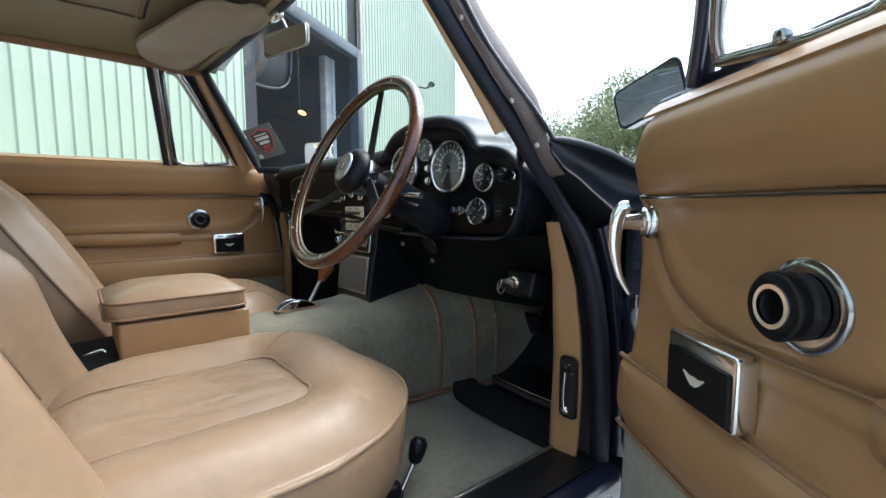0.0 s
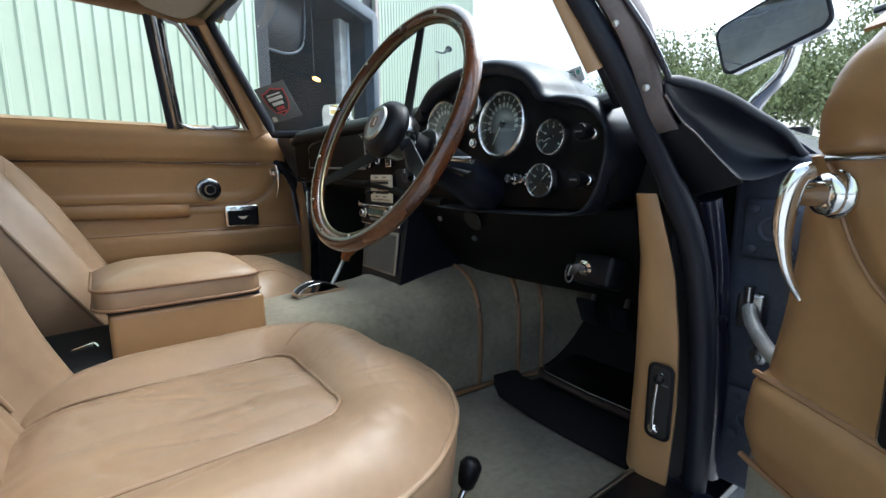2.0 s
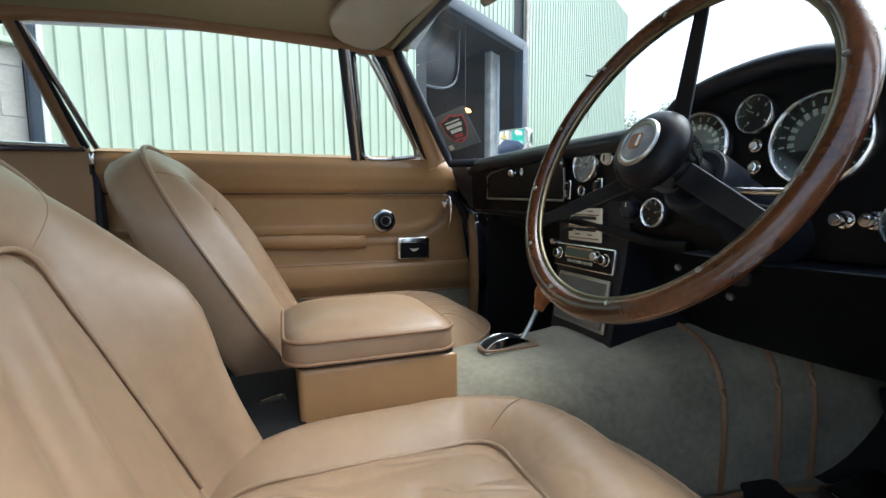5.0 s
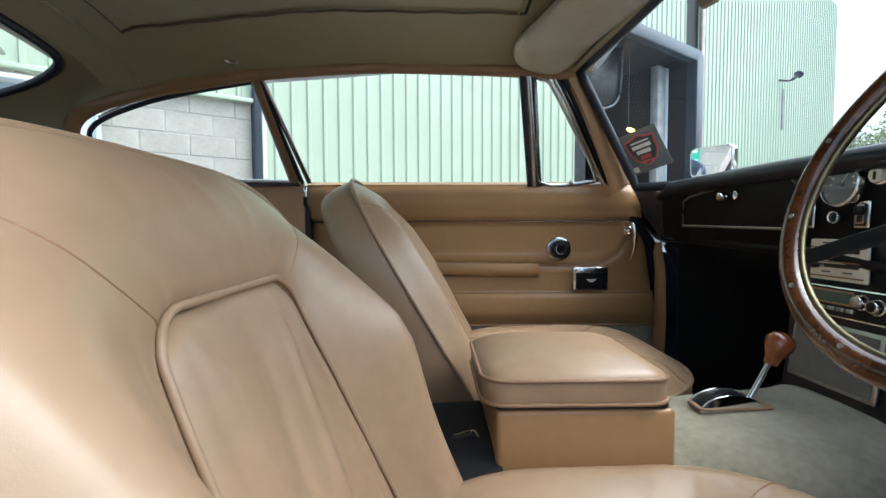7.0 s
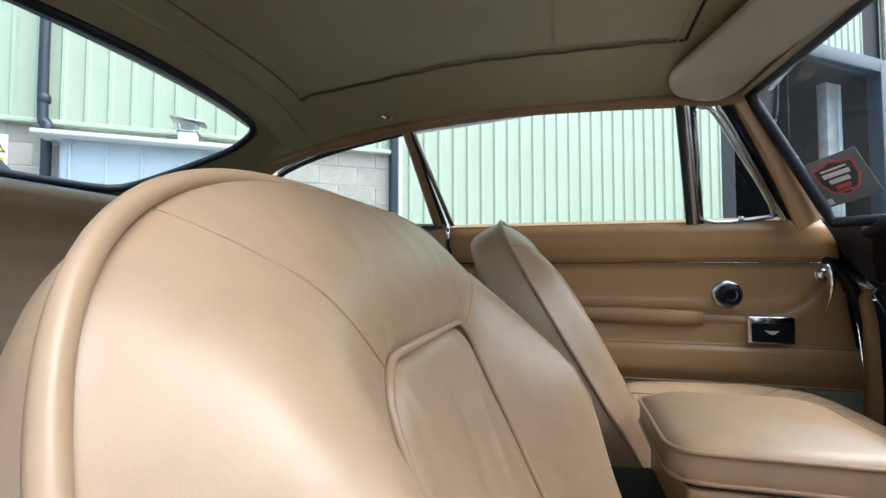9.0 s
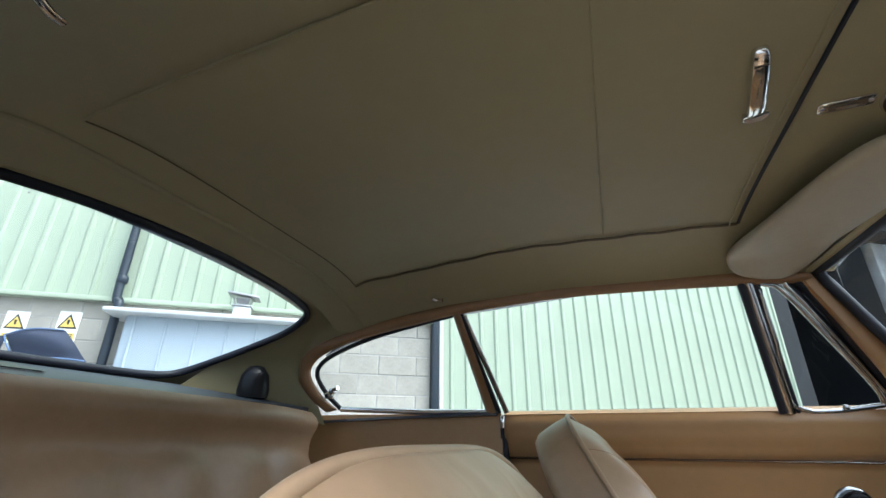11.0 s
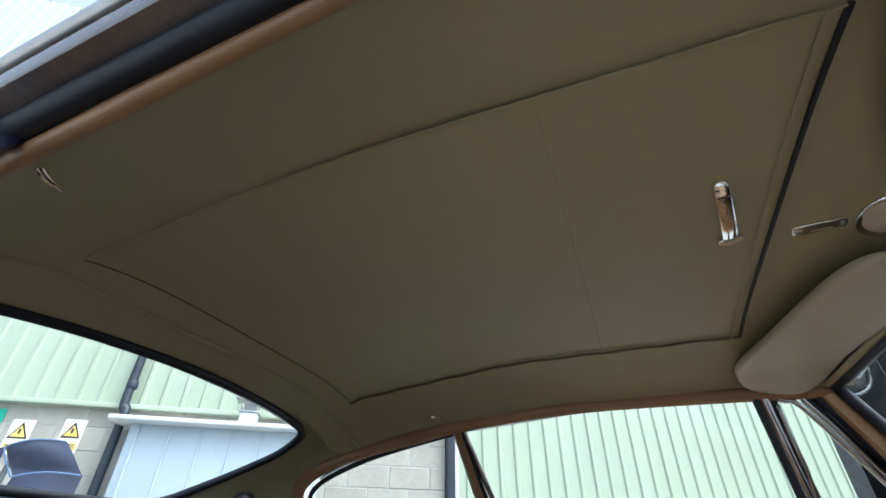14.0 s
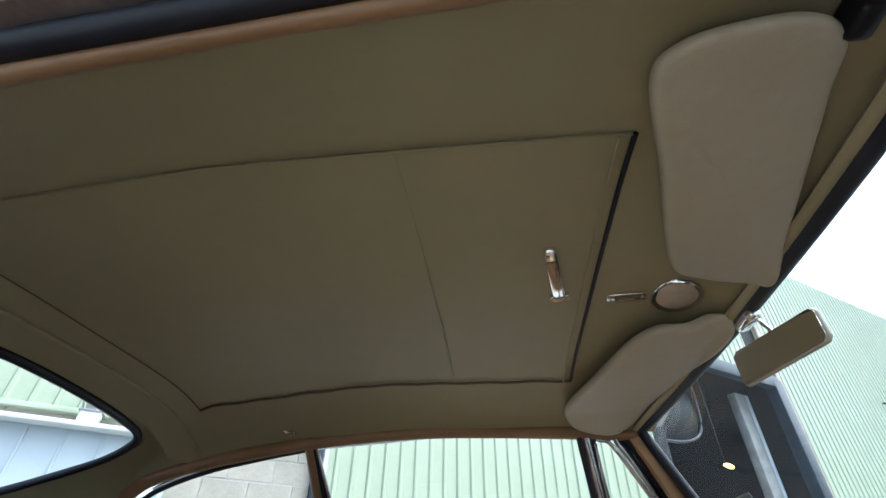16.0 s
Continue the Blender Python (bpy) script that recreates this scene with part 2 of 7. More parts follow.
def part(name, bm, material, parent=None, label="", m=None, sharp=50.0):
    """Links a bmesh as one mesh object; its points are given in world space."""
    if m is not None:
        bm.transform(m)
        if m.determinant() < 0:
            bmesh.ops.reverse_faces(bm, faces=bm.faces[:])
    me = bpy.data.meshes.new(name)
    if parent is not None:
        base = WORLD.get(parent.name, parent.matrix_basis)
        bm.transform(base.inverted())
    bm.to_mesh(me)
    bm.free()
    me.materials.append(material)
    me.shade_smooth()
    me.set_sharp_from_angle(angle=radians(sharp))
    ob = new(name, me)
    if parent is not None:
        ob.parent = parent
        WORLD[ob.name] = WORLD.get(parent.name, parent.matrix_basis).copy()
    if label:
        ob["label"] = label
    return ob


WORLD = {}


def box(sx, sy, sz, at=(0, 0, 0), bevel=0.004, seg=2, rot=None, bm=None):
    b = bmesh.new()
    bmesh.ops.create_cube(b, size=1.0)
    bmesh.ops.scale(b, vec=(sx, sy, sz), verts=b.verts[:])
    if bevel:
        bmesh.ops.bevel(b, geom=b.edges[:], offset=min(bevel, 0.45 * min(sx, sy, sz)), segments=seg, affect="EDGES", profile=0.5)
    m = Matrix.Translation(at)
    if rot is not None:
        m = m @ (rot.to_4x4() if not isinstance(rot, tuple) else Euler([radians(a) for a in rot]).to_matrix().to_4x4())
    b.transform(m)
    return merge(bm, b)


def merge(bm, b):
    if bm is None:
        return b
    me = bpy.data.meshes.new("tmp")
    b.to_mesh(me)
    b.free()
    bm.from_mesh(me)
    bpy.data.meshes.remove(me)
    return bm


def loft(rings, closed=True, caps=True, bm=None, cyclic=False):
    b = bm if bm is not None else bmesh.new()
    vs = [[b.verts.new(p) for p in r] for r in rings]
    k = len(vs[0])
    pairs = list(zip(vs, vs[1:])) + ([(vs[-1], vs[0])] if cyclic else [])
    for r0, r1 in pairs:
        for i in range(k if closed else k - 1):
            j = (i + 1) % k
            b.faces.new((r0[i], r0[j], r1[j], r1[i]))
    if caps and closed and not cyclic:
        b.faces.new(list(reversed(vs[0])))
        b.faces.new(vs[-1])
    return b


def tube(points, r, n=8, closed=False, bm=None, flat=1.0, up=(0, 0, 1)):
    """A round (or flattened) bar along points; r is a number or one per point."""
    pts = [Vector(p) for p in points]
    k = len(pts)
    rings = []
    for i, p in enumerate(pts):
        a = pts[i - 1] if (i > 0 or closed) else p
        c = pts[(i + 1) % k] if (i < k - 1 or closed) else p
        t = (c - a).normalized()
        u = Vector(up)
        if abs(t.dot(u)) > 0.95:
            u = Vector((1, 0, 0)) if abs(t.x) < 0.9 else Vector((0, 1, 0))
        s = t.cross(u).normalized()
        u = s.cross(t)
        rad = r[i] if isinstance(r, (list, tuple)) else r
        rings.append([p + s * math.cos(q) * rad + u * math.sin(q) * rad * flat for q in (2 * math.pi * j / n for j in range(n))])
    return loft(rings, True, not closed, bm, cyclic=closed)


def lathe(profile, n=32, m=None, bm=None, caps=True):
    """Turns (radius, height) pairs round the local z axis."""
    b = bmesh.new()
    rings = [[(max(r, 1e-4) * math.cos(2 * math.pi * i / n), max(r, 1e-4) * math.sin(2 * math.pi * i / n), h) for i in range(n)] for r, h in profile]
    loft(rings, True, caps, b)
    if m is not None:
        b.transform(m)
    return merge(bm, b)


def slab(poly, t, m=None, bevel=0.0, bm=None):
    """A flat polygon in local xy, extruded by t along local z."""
    b = bmesh.new()
    f = b.faces.new([b.verts.new((x, y, 0)) for x, y in poly])
    bmesh.ops.recalc_face_normals(b, faces=[f])
    if f.normal.z > 0:
        f.normal_flip()
    ex = bmesh.ops.extrude_face_region(b, geom=[f])
    bmesh.ops.translate(b, vec=(0, 0, t), verts=[v for v in ex["geom"] if isinstance(v, bmesh.types.BMVert)])
    bmesh.ops.recalc_face_normals(b, faces=b.faces[:])
    if bevel:
        bmesh.ops.bevel(b, geom=[e for e in b.edges if e.calc_face_angle(0) > 0.6], offset=bevel, segments=2, affect="EDGES", profile=0.5)
    if m is not None:
        b.transform(m)
    return merge(bm, b)


def sheet(func, nu, nv, t=0.0, bm=None):
    """A surface func(u, v), u and v from 0 to 1; t gives it thickness along its normal's back."""
    g = [[Vector(func(i / nu, j / nv)) for j in range(nv + 1)] for i in range(nu + 1)]
    b = bm if bm is not None else bmesh.new()
    top = [[b.verts.new(p) for p in r] for r in g]
    for i in range(nu):
        for j in range(nv):
            b.faces.new((top[i][j], top[i + 1][j], top[i + 1][j + 1], top[i][j + 1]))
    if t:
        low = []
        for i in range(nu + 1):
            r = []
            for j in range(nv + 1):
                du = g[min(i + 1, nu)][j] - g[max(i - 1, 0)][j]
                dv = g[i][min(j + 1, nv)] - g[i][max(j - 1, 0)]
                nn = du.cross(dv)
                nn = nn.normalized() if nn.length > 1e-9 else Vector((0, 0, 1))
                r.append(b.verts.new(g[i][j] - nn * t))
            low.append(r)
        for i in range(nu):
            for j in range(nv):
                b.faces.new((low[i][j], low[i][j + 1], low[i + 1][j + 1], low[i + 1][j]))
        for i in range(nu):
            b.faces.new((top[i][0], low[i][0], low[i + 1][0], top[i + 1][0]))
            b.faces.new((top[i + 1][nv], low[i + 1][nv], low[i][nv], top[i][nv]))
        for j in range(nv):
            b.faces.new((top[0][j + 1], low[0][j + 1], low[0][j], top[0][j]))
            b.faces.new((top[nu][j], low[nu][j], low[nu][j + 1], top[nu][j + 1]))
    return b


def spline(points, per=6, closed=False):
    """Points on a smooth curve through the given ones."""
    p = [Vector(q) for q in points]
    k = len(p)
    out = []
    for i in range(k if closed else k - 1):
        a, b, c, d = (p[(i - 1) % k], p[i], p[(i + 1) % k], p[(i + 2) % k]) if closed else (p[max(i - 1, 0)], p[i], p[i + 1], p[min(i + 2, k - 1)])
        for s in range(per):
            t = s / per
            out.append(0.5 * (2 * b + (c - a) * t + (2 * a - 5 * b + 4 * c - d) * t * t + (3 * b - a - 3 * c + d) * t ** 3))
    if not closed:
        out.append(p[-1])
    return out


def lerp(table, x):
    """Reads a smooth table of (x, value) at x."""
    xs, ys = zip(*sorted(table))
    if x <= xs[0]:
        return ys[0]
    if x >= xs[-1]:
        return ys[-1]
    for i in range(len(xs) - 1):
        if x <= xs[i + 1]:
            t = (x - xs[i]) / (xs[i + 1] - xs[i])
            t = t * t * (3 - 2 * t) * 0.5 + t * 0.5
            return ys[i] + (ys[i + 1] - ys[i]) * t


def facing(at, n, up=(0, 0, 1)):
    """A frame at a point whose local z looks along n and whose local y leans to up."""
    z = Vector(n).normalized()
    x = Vector(up).cross(z).normalized()
    y = z.cross(x)
    return Matrix.Translation(at) @ Matrix((x, y, z)).transposed().to_4x4()


def rrect(w, h, r, seg=4):
    """A rounded rectangle of full size w by h."""
    out = []
    for cx, cy, a in ((w / 2 - r, h / 2 - r, 0), (-w / 2 + r, h / 2 - r, 90), (-w / 2 + r, -h / 2 + r, 180), (w / 2 - r, -h / 2 + r, 270)):
        for i in range(seg + 1):
            q = radians(a + 90 * i / seg)
            out.append((cx + r * math.cos(q), cy + r * math.sin(q)))
    return out


# ---- ground and yard ----
def ground():
    b = bmesh.new()
    for x0, y0, x1, y1 in ((-400, -400, 400, 400),):
        sheet(lambda u, v: (x0 + (x1 - x0) * u, y0 + (y1 - y0) * v, 0), 8, 8, 0, b)
    tagged(part("ground", b, ASPHALT), "worn blue-grey tarmac yard beside the green shed", "ground", kind="structure")


ground()

WALL_DIR = radians(34.5)
WALL = Matrix.Translation((-0.088 - 5.5 * math.sin(WALL_DIR), -0.682 + 5.5 * math.cos(WALL_DIR), 0)) @ Matrix.Rotation(WALL_DIR, 4, "Z")
# In the wall's frame x runs along it, -y faces the yard.


def cladding_sheet(width, z0, z1, pitch=0.2):
    """One sheet of box-profile steel with trapezoid ribs."""
    b = bmesh.new()
    prof = []
    k = int(round(width / pitch))
    for i in range(k):
        x = i * pitch
        prof += [(x, 0.0), (x + pitch - 0.062, 0.0), (x + pitch - 0.046, -0.024), (x + pitch - 0.018, -0.024)]
    prof.append((k * pitch, 0.0))
    loft([[(x, y, z) for x, y in prof] for z in (z0, z1)], False, False, b)
    loft([[(x, y + 0.004, z) for x, y in reversed(prof)] for z in (z0, z1)], False, False, b)
    return b


def shed_wall():
    wall = tagged(new("wall_shed"), "long shed wall of pale green box-profile steel over concrete block", "wall", kind="structure")
    wall.matrix_basis = WALL
    made = {}
    for u in range(-16, 22):
        if 7.5 <= u + 0.5 <= 11.3:
            z0 = 4.75
        elif u < 1:
            z0 = 2.25
        else:
            z0 = 0.0
        x0 = u + (0.4 if u == 1 else 0.0)
        w = 0.6 if u == 1 else 1.0
        if u == 7:
            w = 0.4
        extra = {1: (1.0, 0.4, 2.25), 7: (7.4, 0.6, 4.75)}.get(u)
        if extra:
            b = cladding_sheet(extra[1], extra[2], 9.0)
            part("cladding_sheet", b, GREEN, wall, m=WALL @ Matrix.Translation((extra[0], 0, 0)))
        if u == 11:
            x0, w = 11.6, 0.4
        key = (z0, w)
        if key not in made:
            b = cladding_sheet(w, z0, 9.0)
            me = bpy.data.meshes.new("cladding_sheet")
            b.to_mesh(me)
            b.free()
            me.materials.append(GREEN)
            made[key] = me
        ob = new("cladding_sheet", made[key])
        ob.parent, ob.location = wall, (x0, 0, 0)
    M = WALL
    # fixings in rows
    b = bmesh.new()
    for z in (2.32, 3.4, 4.9, 6.2):
        for i in range(-80, 106):
            u = i * 0.2 + 0.07
            if i % 2 and (z > 2.32 and u < 7.3):
                box(0.018, 0.014, 0.018, (u, -0.006, z), 0, bm=b)
    part("fixing_screws", b, GREY_POST, wall, m=M)
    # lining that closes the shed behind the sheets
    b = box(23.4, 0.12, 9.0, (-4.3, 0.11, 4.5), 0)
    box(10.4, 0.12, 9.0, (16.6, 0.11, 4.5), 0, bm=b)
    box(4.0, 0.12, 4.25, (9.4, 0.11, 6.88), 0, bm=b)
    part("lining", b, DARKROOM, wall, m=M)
    # flashing, drip rail and posts
    b = box(17.3, 0.10, 0.05, (-7.3, -0.035, 2.235), 0.006)
    part("drip_flashing", b, GREEN, wall, m=M)
    part("downpipe_post", box(0.09, 0.09, 9.0, (1.345, -0.05, 4.5), 0.02, 3), PIPE, wall, m=M, label="dark corner downpipe")
    part("corner_flashing", box(0.05, 0.05, 9.0, (1.425, -0.03, 4.5), 0.005), WHITE, wall, m=M)
    part("jamb", box(0.30, 0.25, 4.9, (11.45, -0.02, 2.45), 0.01), BLUE_STEEL, wall, "blue steel door jamb", m=M)
    part("jamb_cover", box(0.16, 0.06, 9.0, (11.72, -0.05, 4.5), 0.01), RUST, wall, "rust-stained pale cover strip", m=M)
    part("lintel", box(4.3, 0.2, 0.28, (9.4, -0.04, 4.86), 0.02), BLUE_STEEL, wall, m=M)
    part("end_return", box(0.2, 6.0, 9.0, (21.9, 3.0, 4.5), 0.01), GREEN, wall, m=M)
    # blockwork
    part("mortar_bed", box(17.2, 0.1, 2.2, (-7.3, 0.0605, 1.1), 0), MORTAR, wall, m=M)
    meshes = {}
    count = 0
    for row in range(10):
        for i in range(-36, 4):
            x0 = i * 0.45 + (0.225 if row % 2 else 0)
            x1 = min(x0 + 0.44, 1.3)
            w = round(x1 - x0, 3)
            if w < 0.05 or (count >= 300 and x0 < -8):
                continue
            if w not in meshes:
                bb = box(w, 0.1, 0.215, (w / 2, 0, 0), 0.006, 1)
                me = bpy.data.meshes.new("block")
                bb.to_mesh(me)
                bb.free()
                me.materials.append(BLOCK)
                meshes[w] = me
            if x0 < -7.2:
                continue
            ob = new("block", meshes[w])
            ob.parent = wall
            ob.location = (x0, 0.055 + 0.004 * math.sin(i * 7.3 + row * 3.1), 0.113 + row * 0.225)
            count += 1


shed_wall()


def shed_room():
    """The bay behind the doorway; its lack of light is put into a near-black colour."""
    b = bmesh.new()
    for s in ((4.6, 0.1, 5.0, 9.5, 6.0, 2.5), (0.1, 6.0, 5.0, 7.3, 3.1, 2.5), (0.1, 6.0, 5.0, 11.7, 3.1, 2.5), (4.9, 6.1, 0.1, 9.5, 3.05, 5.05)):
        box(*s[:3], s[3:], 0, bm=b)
    tagged(part("shed_bay", b, DARKROOM, m=WALL), "interior of the shed bay, its darkness put into the colour", "room", kind="structure")
    post = thing("bay_post", "weathered grey post with a blue edge inside the bay", "post", WALL @ Vector((10.4, 0.8, 0)))
    part("post", box(0.36, 0.2, 4.7, (10.92, 0.6, 2.35), 0.02), GREY_POST, post, m=WALL)
    part("edge", box(0.10, 0.1, 4.7, (11.16, 0.54, 2.35), 0.02), PALE, post, "pale blue painted edge", m=WALL)
    # dark roll-up cover with a rounded corner
    cov = thing("hanging_cover", "black glossy cover with a rounded lower corner in the bay", "cover", WALL @ Vector((8.3, 0.5, 4.75)))
    poly = [(7.4, 4.75), (7.4, 3.25), (8.4, 3.3), (8.95, 3.5), (9.15, 3.9), (9.2, 4.75)]
    sl = slab(poly, 0.06, Matrix.Translation((0, 0.55, 0)) @ Matrix.Rotation(radians(90), 4, "X"), 0.02)
    part("panel", sl, PLASTIC, cov, m=WALL)
    edge = tube(spline([(x, 0.47, z) for x, z in poly[1:]], 5), 0.03, 6)
    part("edge_bead", edge, BLUE_STEEL, cov, m=WALL)
    # emissive oval added to imitate a warm reflection; lens and bracket are made up
    lamp = thing("warm_glow_oval", "small glowing oval in the bay standing for a warm reflection", "lamp", WALL @ Vector((9.14, 0.2, 2.9)))
    part("lens", lathe([(0.0, 0.03), (0.06, 0.025), (0.11, 0.0), (0.0, -0.02)], 20, Matrix.Translation((9.14, 0.2, 2.9)) @ Matrix.Rotation(radians(90), 4, "X") @ Matrix.Diagonal((1.5, 0.45, 1, 1))), WARM, lamp, m=WALL)
    part("bracket", box(0.014, 0.014, 1.95, (9.14, 0.26, 3.85), 0.002), SIGN_BLACK, lamp, m=WALL)


shed_room()


def lean_to():
    """Pale sheet-metal store with a white roof edge against the block wall."""
    s = thing("store_cabin", "pale grey sheet-metal store with white roof edge by the wall", "cabin", WALL @ Vector((-1.1, -0.3, 0)))
    part("front_sheet", box(1.85, 0.06, 2.02, (-1.0, -0.28, 1.01), 0.005), PALE, s, m=WALL)
    for i in range(7):
        part("rib", box(0.022, 0.03, 2.0, (-1.85 + i * 0.29, -0.315, 1.0), 0.006), PALE, s, m=WALL)
    part("side_sheet", box(0.04, 0.28, 2.02, (-1.93, -0.13, 1.01), 0.005), PALE, s, m=WALL)
    part("side_sheet", box(0.04, 0.28, 2.02, (-0.10, -0.13, 1.01), 0.005), PALE, s, m=WALL)
    part("roof", box(2.1, 0.5, 0.042, (-1.05, -0.22, 2.042), 0.008), WHITE, s, "white roof edge", m=WALL)
    v = thing("roof_vent", "small galvanised roof vent with a flat cowl on the store", "vent", WALL @ Vector((-0.87, -0.3, 2.063)))
    part("base", box(0.17, 0.15, 0.12, (-0.87, -0.3, 2.122), 0.01), WHITE, v, m=WALL)
    part("collar", box(0.20, 0.18, 0.014, (-0.87, -0.3, 2.187), 0.004), STEEL, v, m=WALL)
    part("neck", loft([[(-0.87 + r * cx, -0.3 + r * cy, z) for cx, cy in ((-1, -1), (1, -1), (1, 1), (-1, 1))] for r, z in ((0.045, 2.19), (0.075, 2.275))]), STEEL, v, m=WALL)
    for sx in (-0.11, 0.11):
        part("cowl_leg", tube([(-0.87 + sx * 0.7, -0.3, 2.19), (-0.87 + sx, -0.3, 2.30)], 0.008, 6), STEEL, v, m=WALL)
    part("cowl", box(0.32, 0.22, 0.022, (-0.87, -0.3, 2.305), 0.006, rot=(0, 7, 0)), STEEL, v, m=WALL)
    p = thing("downpipe", "dark blue plastic downpipe with a swan-neck bend on the shed wall", "pipe", WALL @ Vector((-2.1, -0.1, 0)))
    part("pipe", tube(spline([(-2.16, -0.09, 9.0), (-2.16, -0.09, 4.0), (-2.16, -0.09, 2.4), (-2.12, -0.12, 2.2), (-2.1, -0.14, 2.0), (-2.1, -0.14, 0.0)], 6), 0.044, 12), PIPE, p, m=WALL)
    for z in (2.45, 2.1):
        part("collar", lathe([(0.048, -0.04), (0.055, -0.03), (0.055, 0.03), (0.048, 0.04)], 16, Matrix.Translation((-2.15 if z > 2.3 else -2.11, -0.09 if z > 2.3 else -0.13, z))), PIPE, p, m=WALL)


lean_to()


def warning_sign(u, z, w=0.2, h=0.32):
    s = thing("warning_sign", "white warning sign with a yellow hazard triangle on the block wall", "sign", WALL @ Vector((u, 0.0, z)), group="hazard signs on the block wall")
    F = WALL @ Matrix.Translation((u, -0.002, z)) @ Matrix.Rotation(radians(90), 4, "X")
    part("plate", slab(rrect(w, h, 0.01), 0.006), SIGN_WHITE, s, m=F)
    part("yellow_band", slab([(-w * .42, -h * .42), (w * .42, -h * .42), (w * .42, -h * .2), (-w * .42, -h * .2)], 0.002), YELLOW, s, m=F @ Matrix.Translation((0, 0, 0.006)))
    part("triangle", slab([(-w * .44, -h * .06), (w * .44, -h * .06), (0, h * .42)], 0.003), SIGN_BLACK, s, m=F @ Matrix.Translation((0, 0, 0.006)))
    part("triangle_field", slab([(-w * .33, -h * .01), (w * .33, -h * .01), (0, h * .33)], 0.003), YELLOW, s, m=F @ Matrix.Translation((0, 0, 0.0075)))
    part("mark", slab([(-0.008, h * .07), (0.008, h * .07), (0.012, h * .22), (-0.012, h * .22)], 0.002), SIGN_BLACK, s, m=F @ Matrix.Translation((0, 0, 0.0095)))
    for k in range(3):
        part("text_bar", slab([(-w * .34, -0.004), (w * .34, -0.004), (w * .34, 0.004), (-w * .34, 0.004)], 0.001), SIGN_BLACK, s, m=F @ Matrix.Translation((0, -h * (.25 + .06 * k), 0.008)))


warning_sign(-2.55, 1.93)
warning_sign(-3.0, 1.9)


def green_sign():
    s = thing("exit_sign", "green safety sign with white pictogram on the block wall", "sign", WALL @ Vector((-3.35, 0, 1.95)))
    F = WALL @ Matrix.Translation((-3.35, -0.002, 1.95)) @ Matrix.Rotation(radians(90), 4, "X")
    part("plate", slab(rrect(0.3, 0.4, 0.012), 0.006), SIGN_GREEN, s, m=F)
    part("arrow", slab([(-0.09, 0.05), (0.02, 0.05), (0.02, 0.02), (0.1, 0.09), (0.02, 0.16), (0.02, 0.12), (-0.09, 0.12)], 0.002), SIGN_WHITE, s, m=F @ Matrix.Translation((0, 0, 0.006)))
    part("text_bar", slab([(-0.11, -0.1), (0.11, -0.1), (0.11, -0.06), (-0.11, -0.06)], 0.002), SIGN_WHITE, s, m=F @ Matrix.Translation((0, 0, 0.006)))


green_sign()


HOOD = [(-2.614, 1.566), (-2.473, 1.632), (-2.116, 1.706), (-1.919, 1.468), (-2.321, 1.42)]
LIGHT = (16.891, 5.37)


def canvas_hood():
    """A navy folded canvas hood with pale piping, standing before the block wall."""
    s = thing("canvas_hood", "navy canvas hood with pale piping standing before the block wall", "canvas", WALL @ Vector((HOOD[0][0], -0.9, 0)))
    P = {k: Vector((u, -0.9 + d, z)) for (u, z), k, d in zip(HOOD, "abcde", (0.0, -0.12, -0.05, 0.0, -0.15))}

    def panel(q, bow):
        a, b, c, d = (Vector(p) for p in q)

        def f(u, v):
            return a.lerp(b, u).lerp(d.lerp(c, u), v) + Vector((0, -0.10, 0.03)) * bow * math.sin(math.pi * u) * math.sin(math.pi * min(1, v + 0.2))
        return f
    low = {k: Vector((p.x, p.y - 0.25, 0.0)) for k, p in P.items()}
    for q, bow in (((P["a"], P["b"], low["b"], low["a"]), 0.8), ((P["b"], P["c"], P["d"], P["e"]), 1.0), ((P["e"], P["d"], low["d"], low["b"]), 0.6)):
        part("canvas_panel", sheet(panel(q, bow), 10, 10, 0.008), TARP, s, m=WALL)
    for a, b in (("b", "c"), ("b", "e"), ("e", "d")):
        part("piping", tube([P[a].lerp(P[b], i / 8) + Vector((0, -0.03 - 0.06 * math.sin(math.pi * i / 8), 0.02 * math.sin(math.pi * i / 8))) for i in range(9)], 0.006, 6), BLUE_PIPING, s, m=WALL)
    part("prop", tube([(P["b"].x, -0.9, 0), (P["b"].x, -0.9, P["b"].z - 0.02)], 0.02, 8), STEEL, s, m=WALL)


canvas_hood()


def wall_light(u, z):
    l = thing("wall_light", "dark swan-neck light on a conduit fixed to the shed wall", "lamp", WALL @ Vector((u, -0.05, z)))
    part("conduit", tube([(u - 0.05, -0.06, z - 1.6), (u - 0.05, -0.06, z - 0.35)], 0.03, 8), GREY_POST, l, m=WALL)
    part("arm", tube(spline([(u - 0.35, -0.05, z - 0.12), (u - 0.15, -0.25, z - 0.15), (u, -0.35, z - 0.05), (u + 0.12, -0.38, z + 0.05)], 4), [0.03] * 6 + [0.05] * 4 + [0.08] * 3, 8), PIPE, l, m=WALL)
    part("head", lathe([(0.03, 0.1), (0.09, 0.06), (0.13, -0.02), (0.11, -0.05), (0, -0.05)], 16, Matrix.Translation((u + 0.14, -0.40, z + 0.06)) @ Matrix.Rotation(radians(35), 4, "Y")), PIPE, l, m=WALL)


wall_light(LIGHT[0], LIGHT[1])


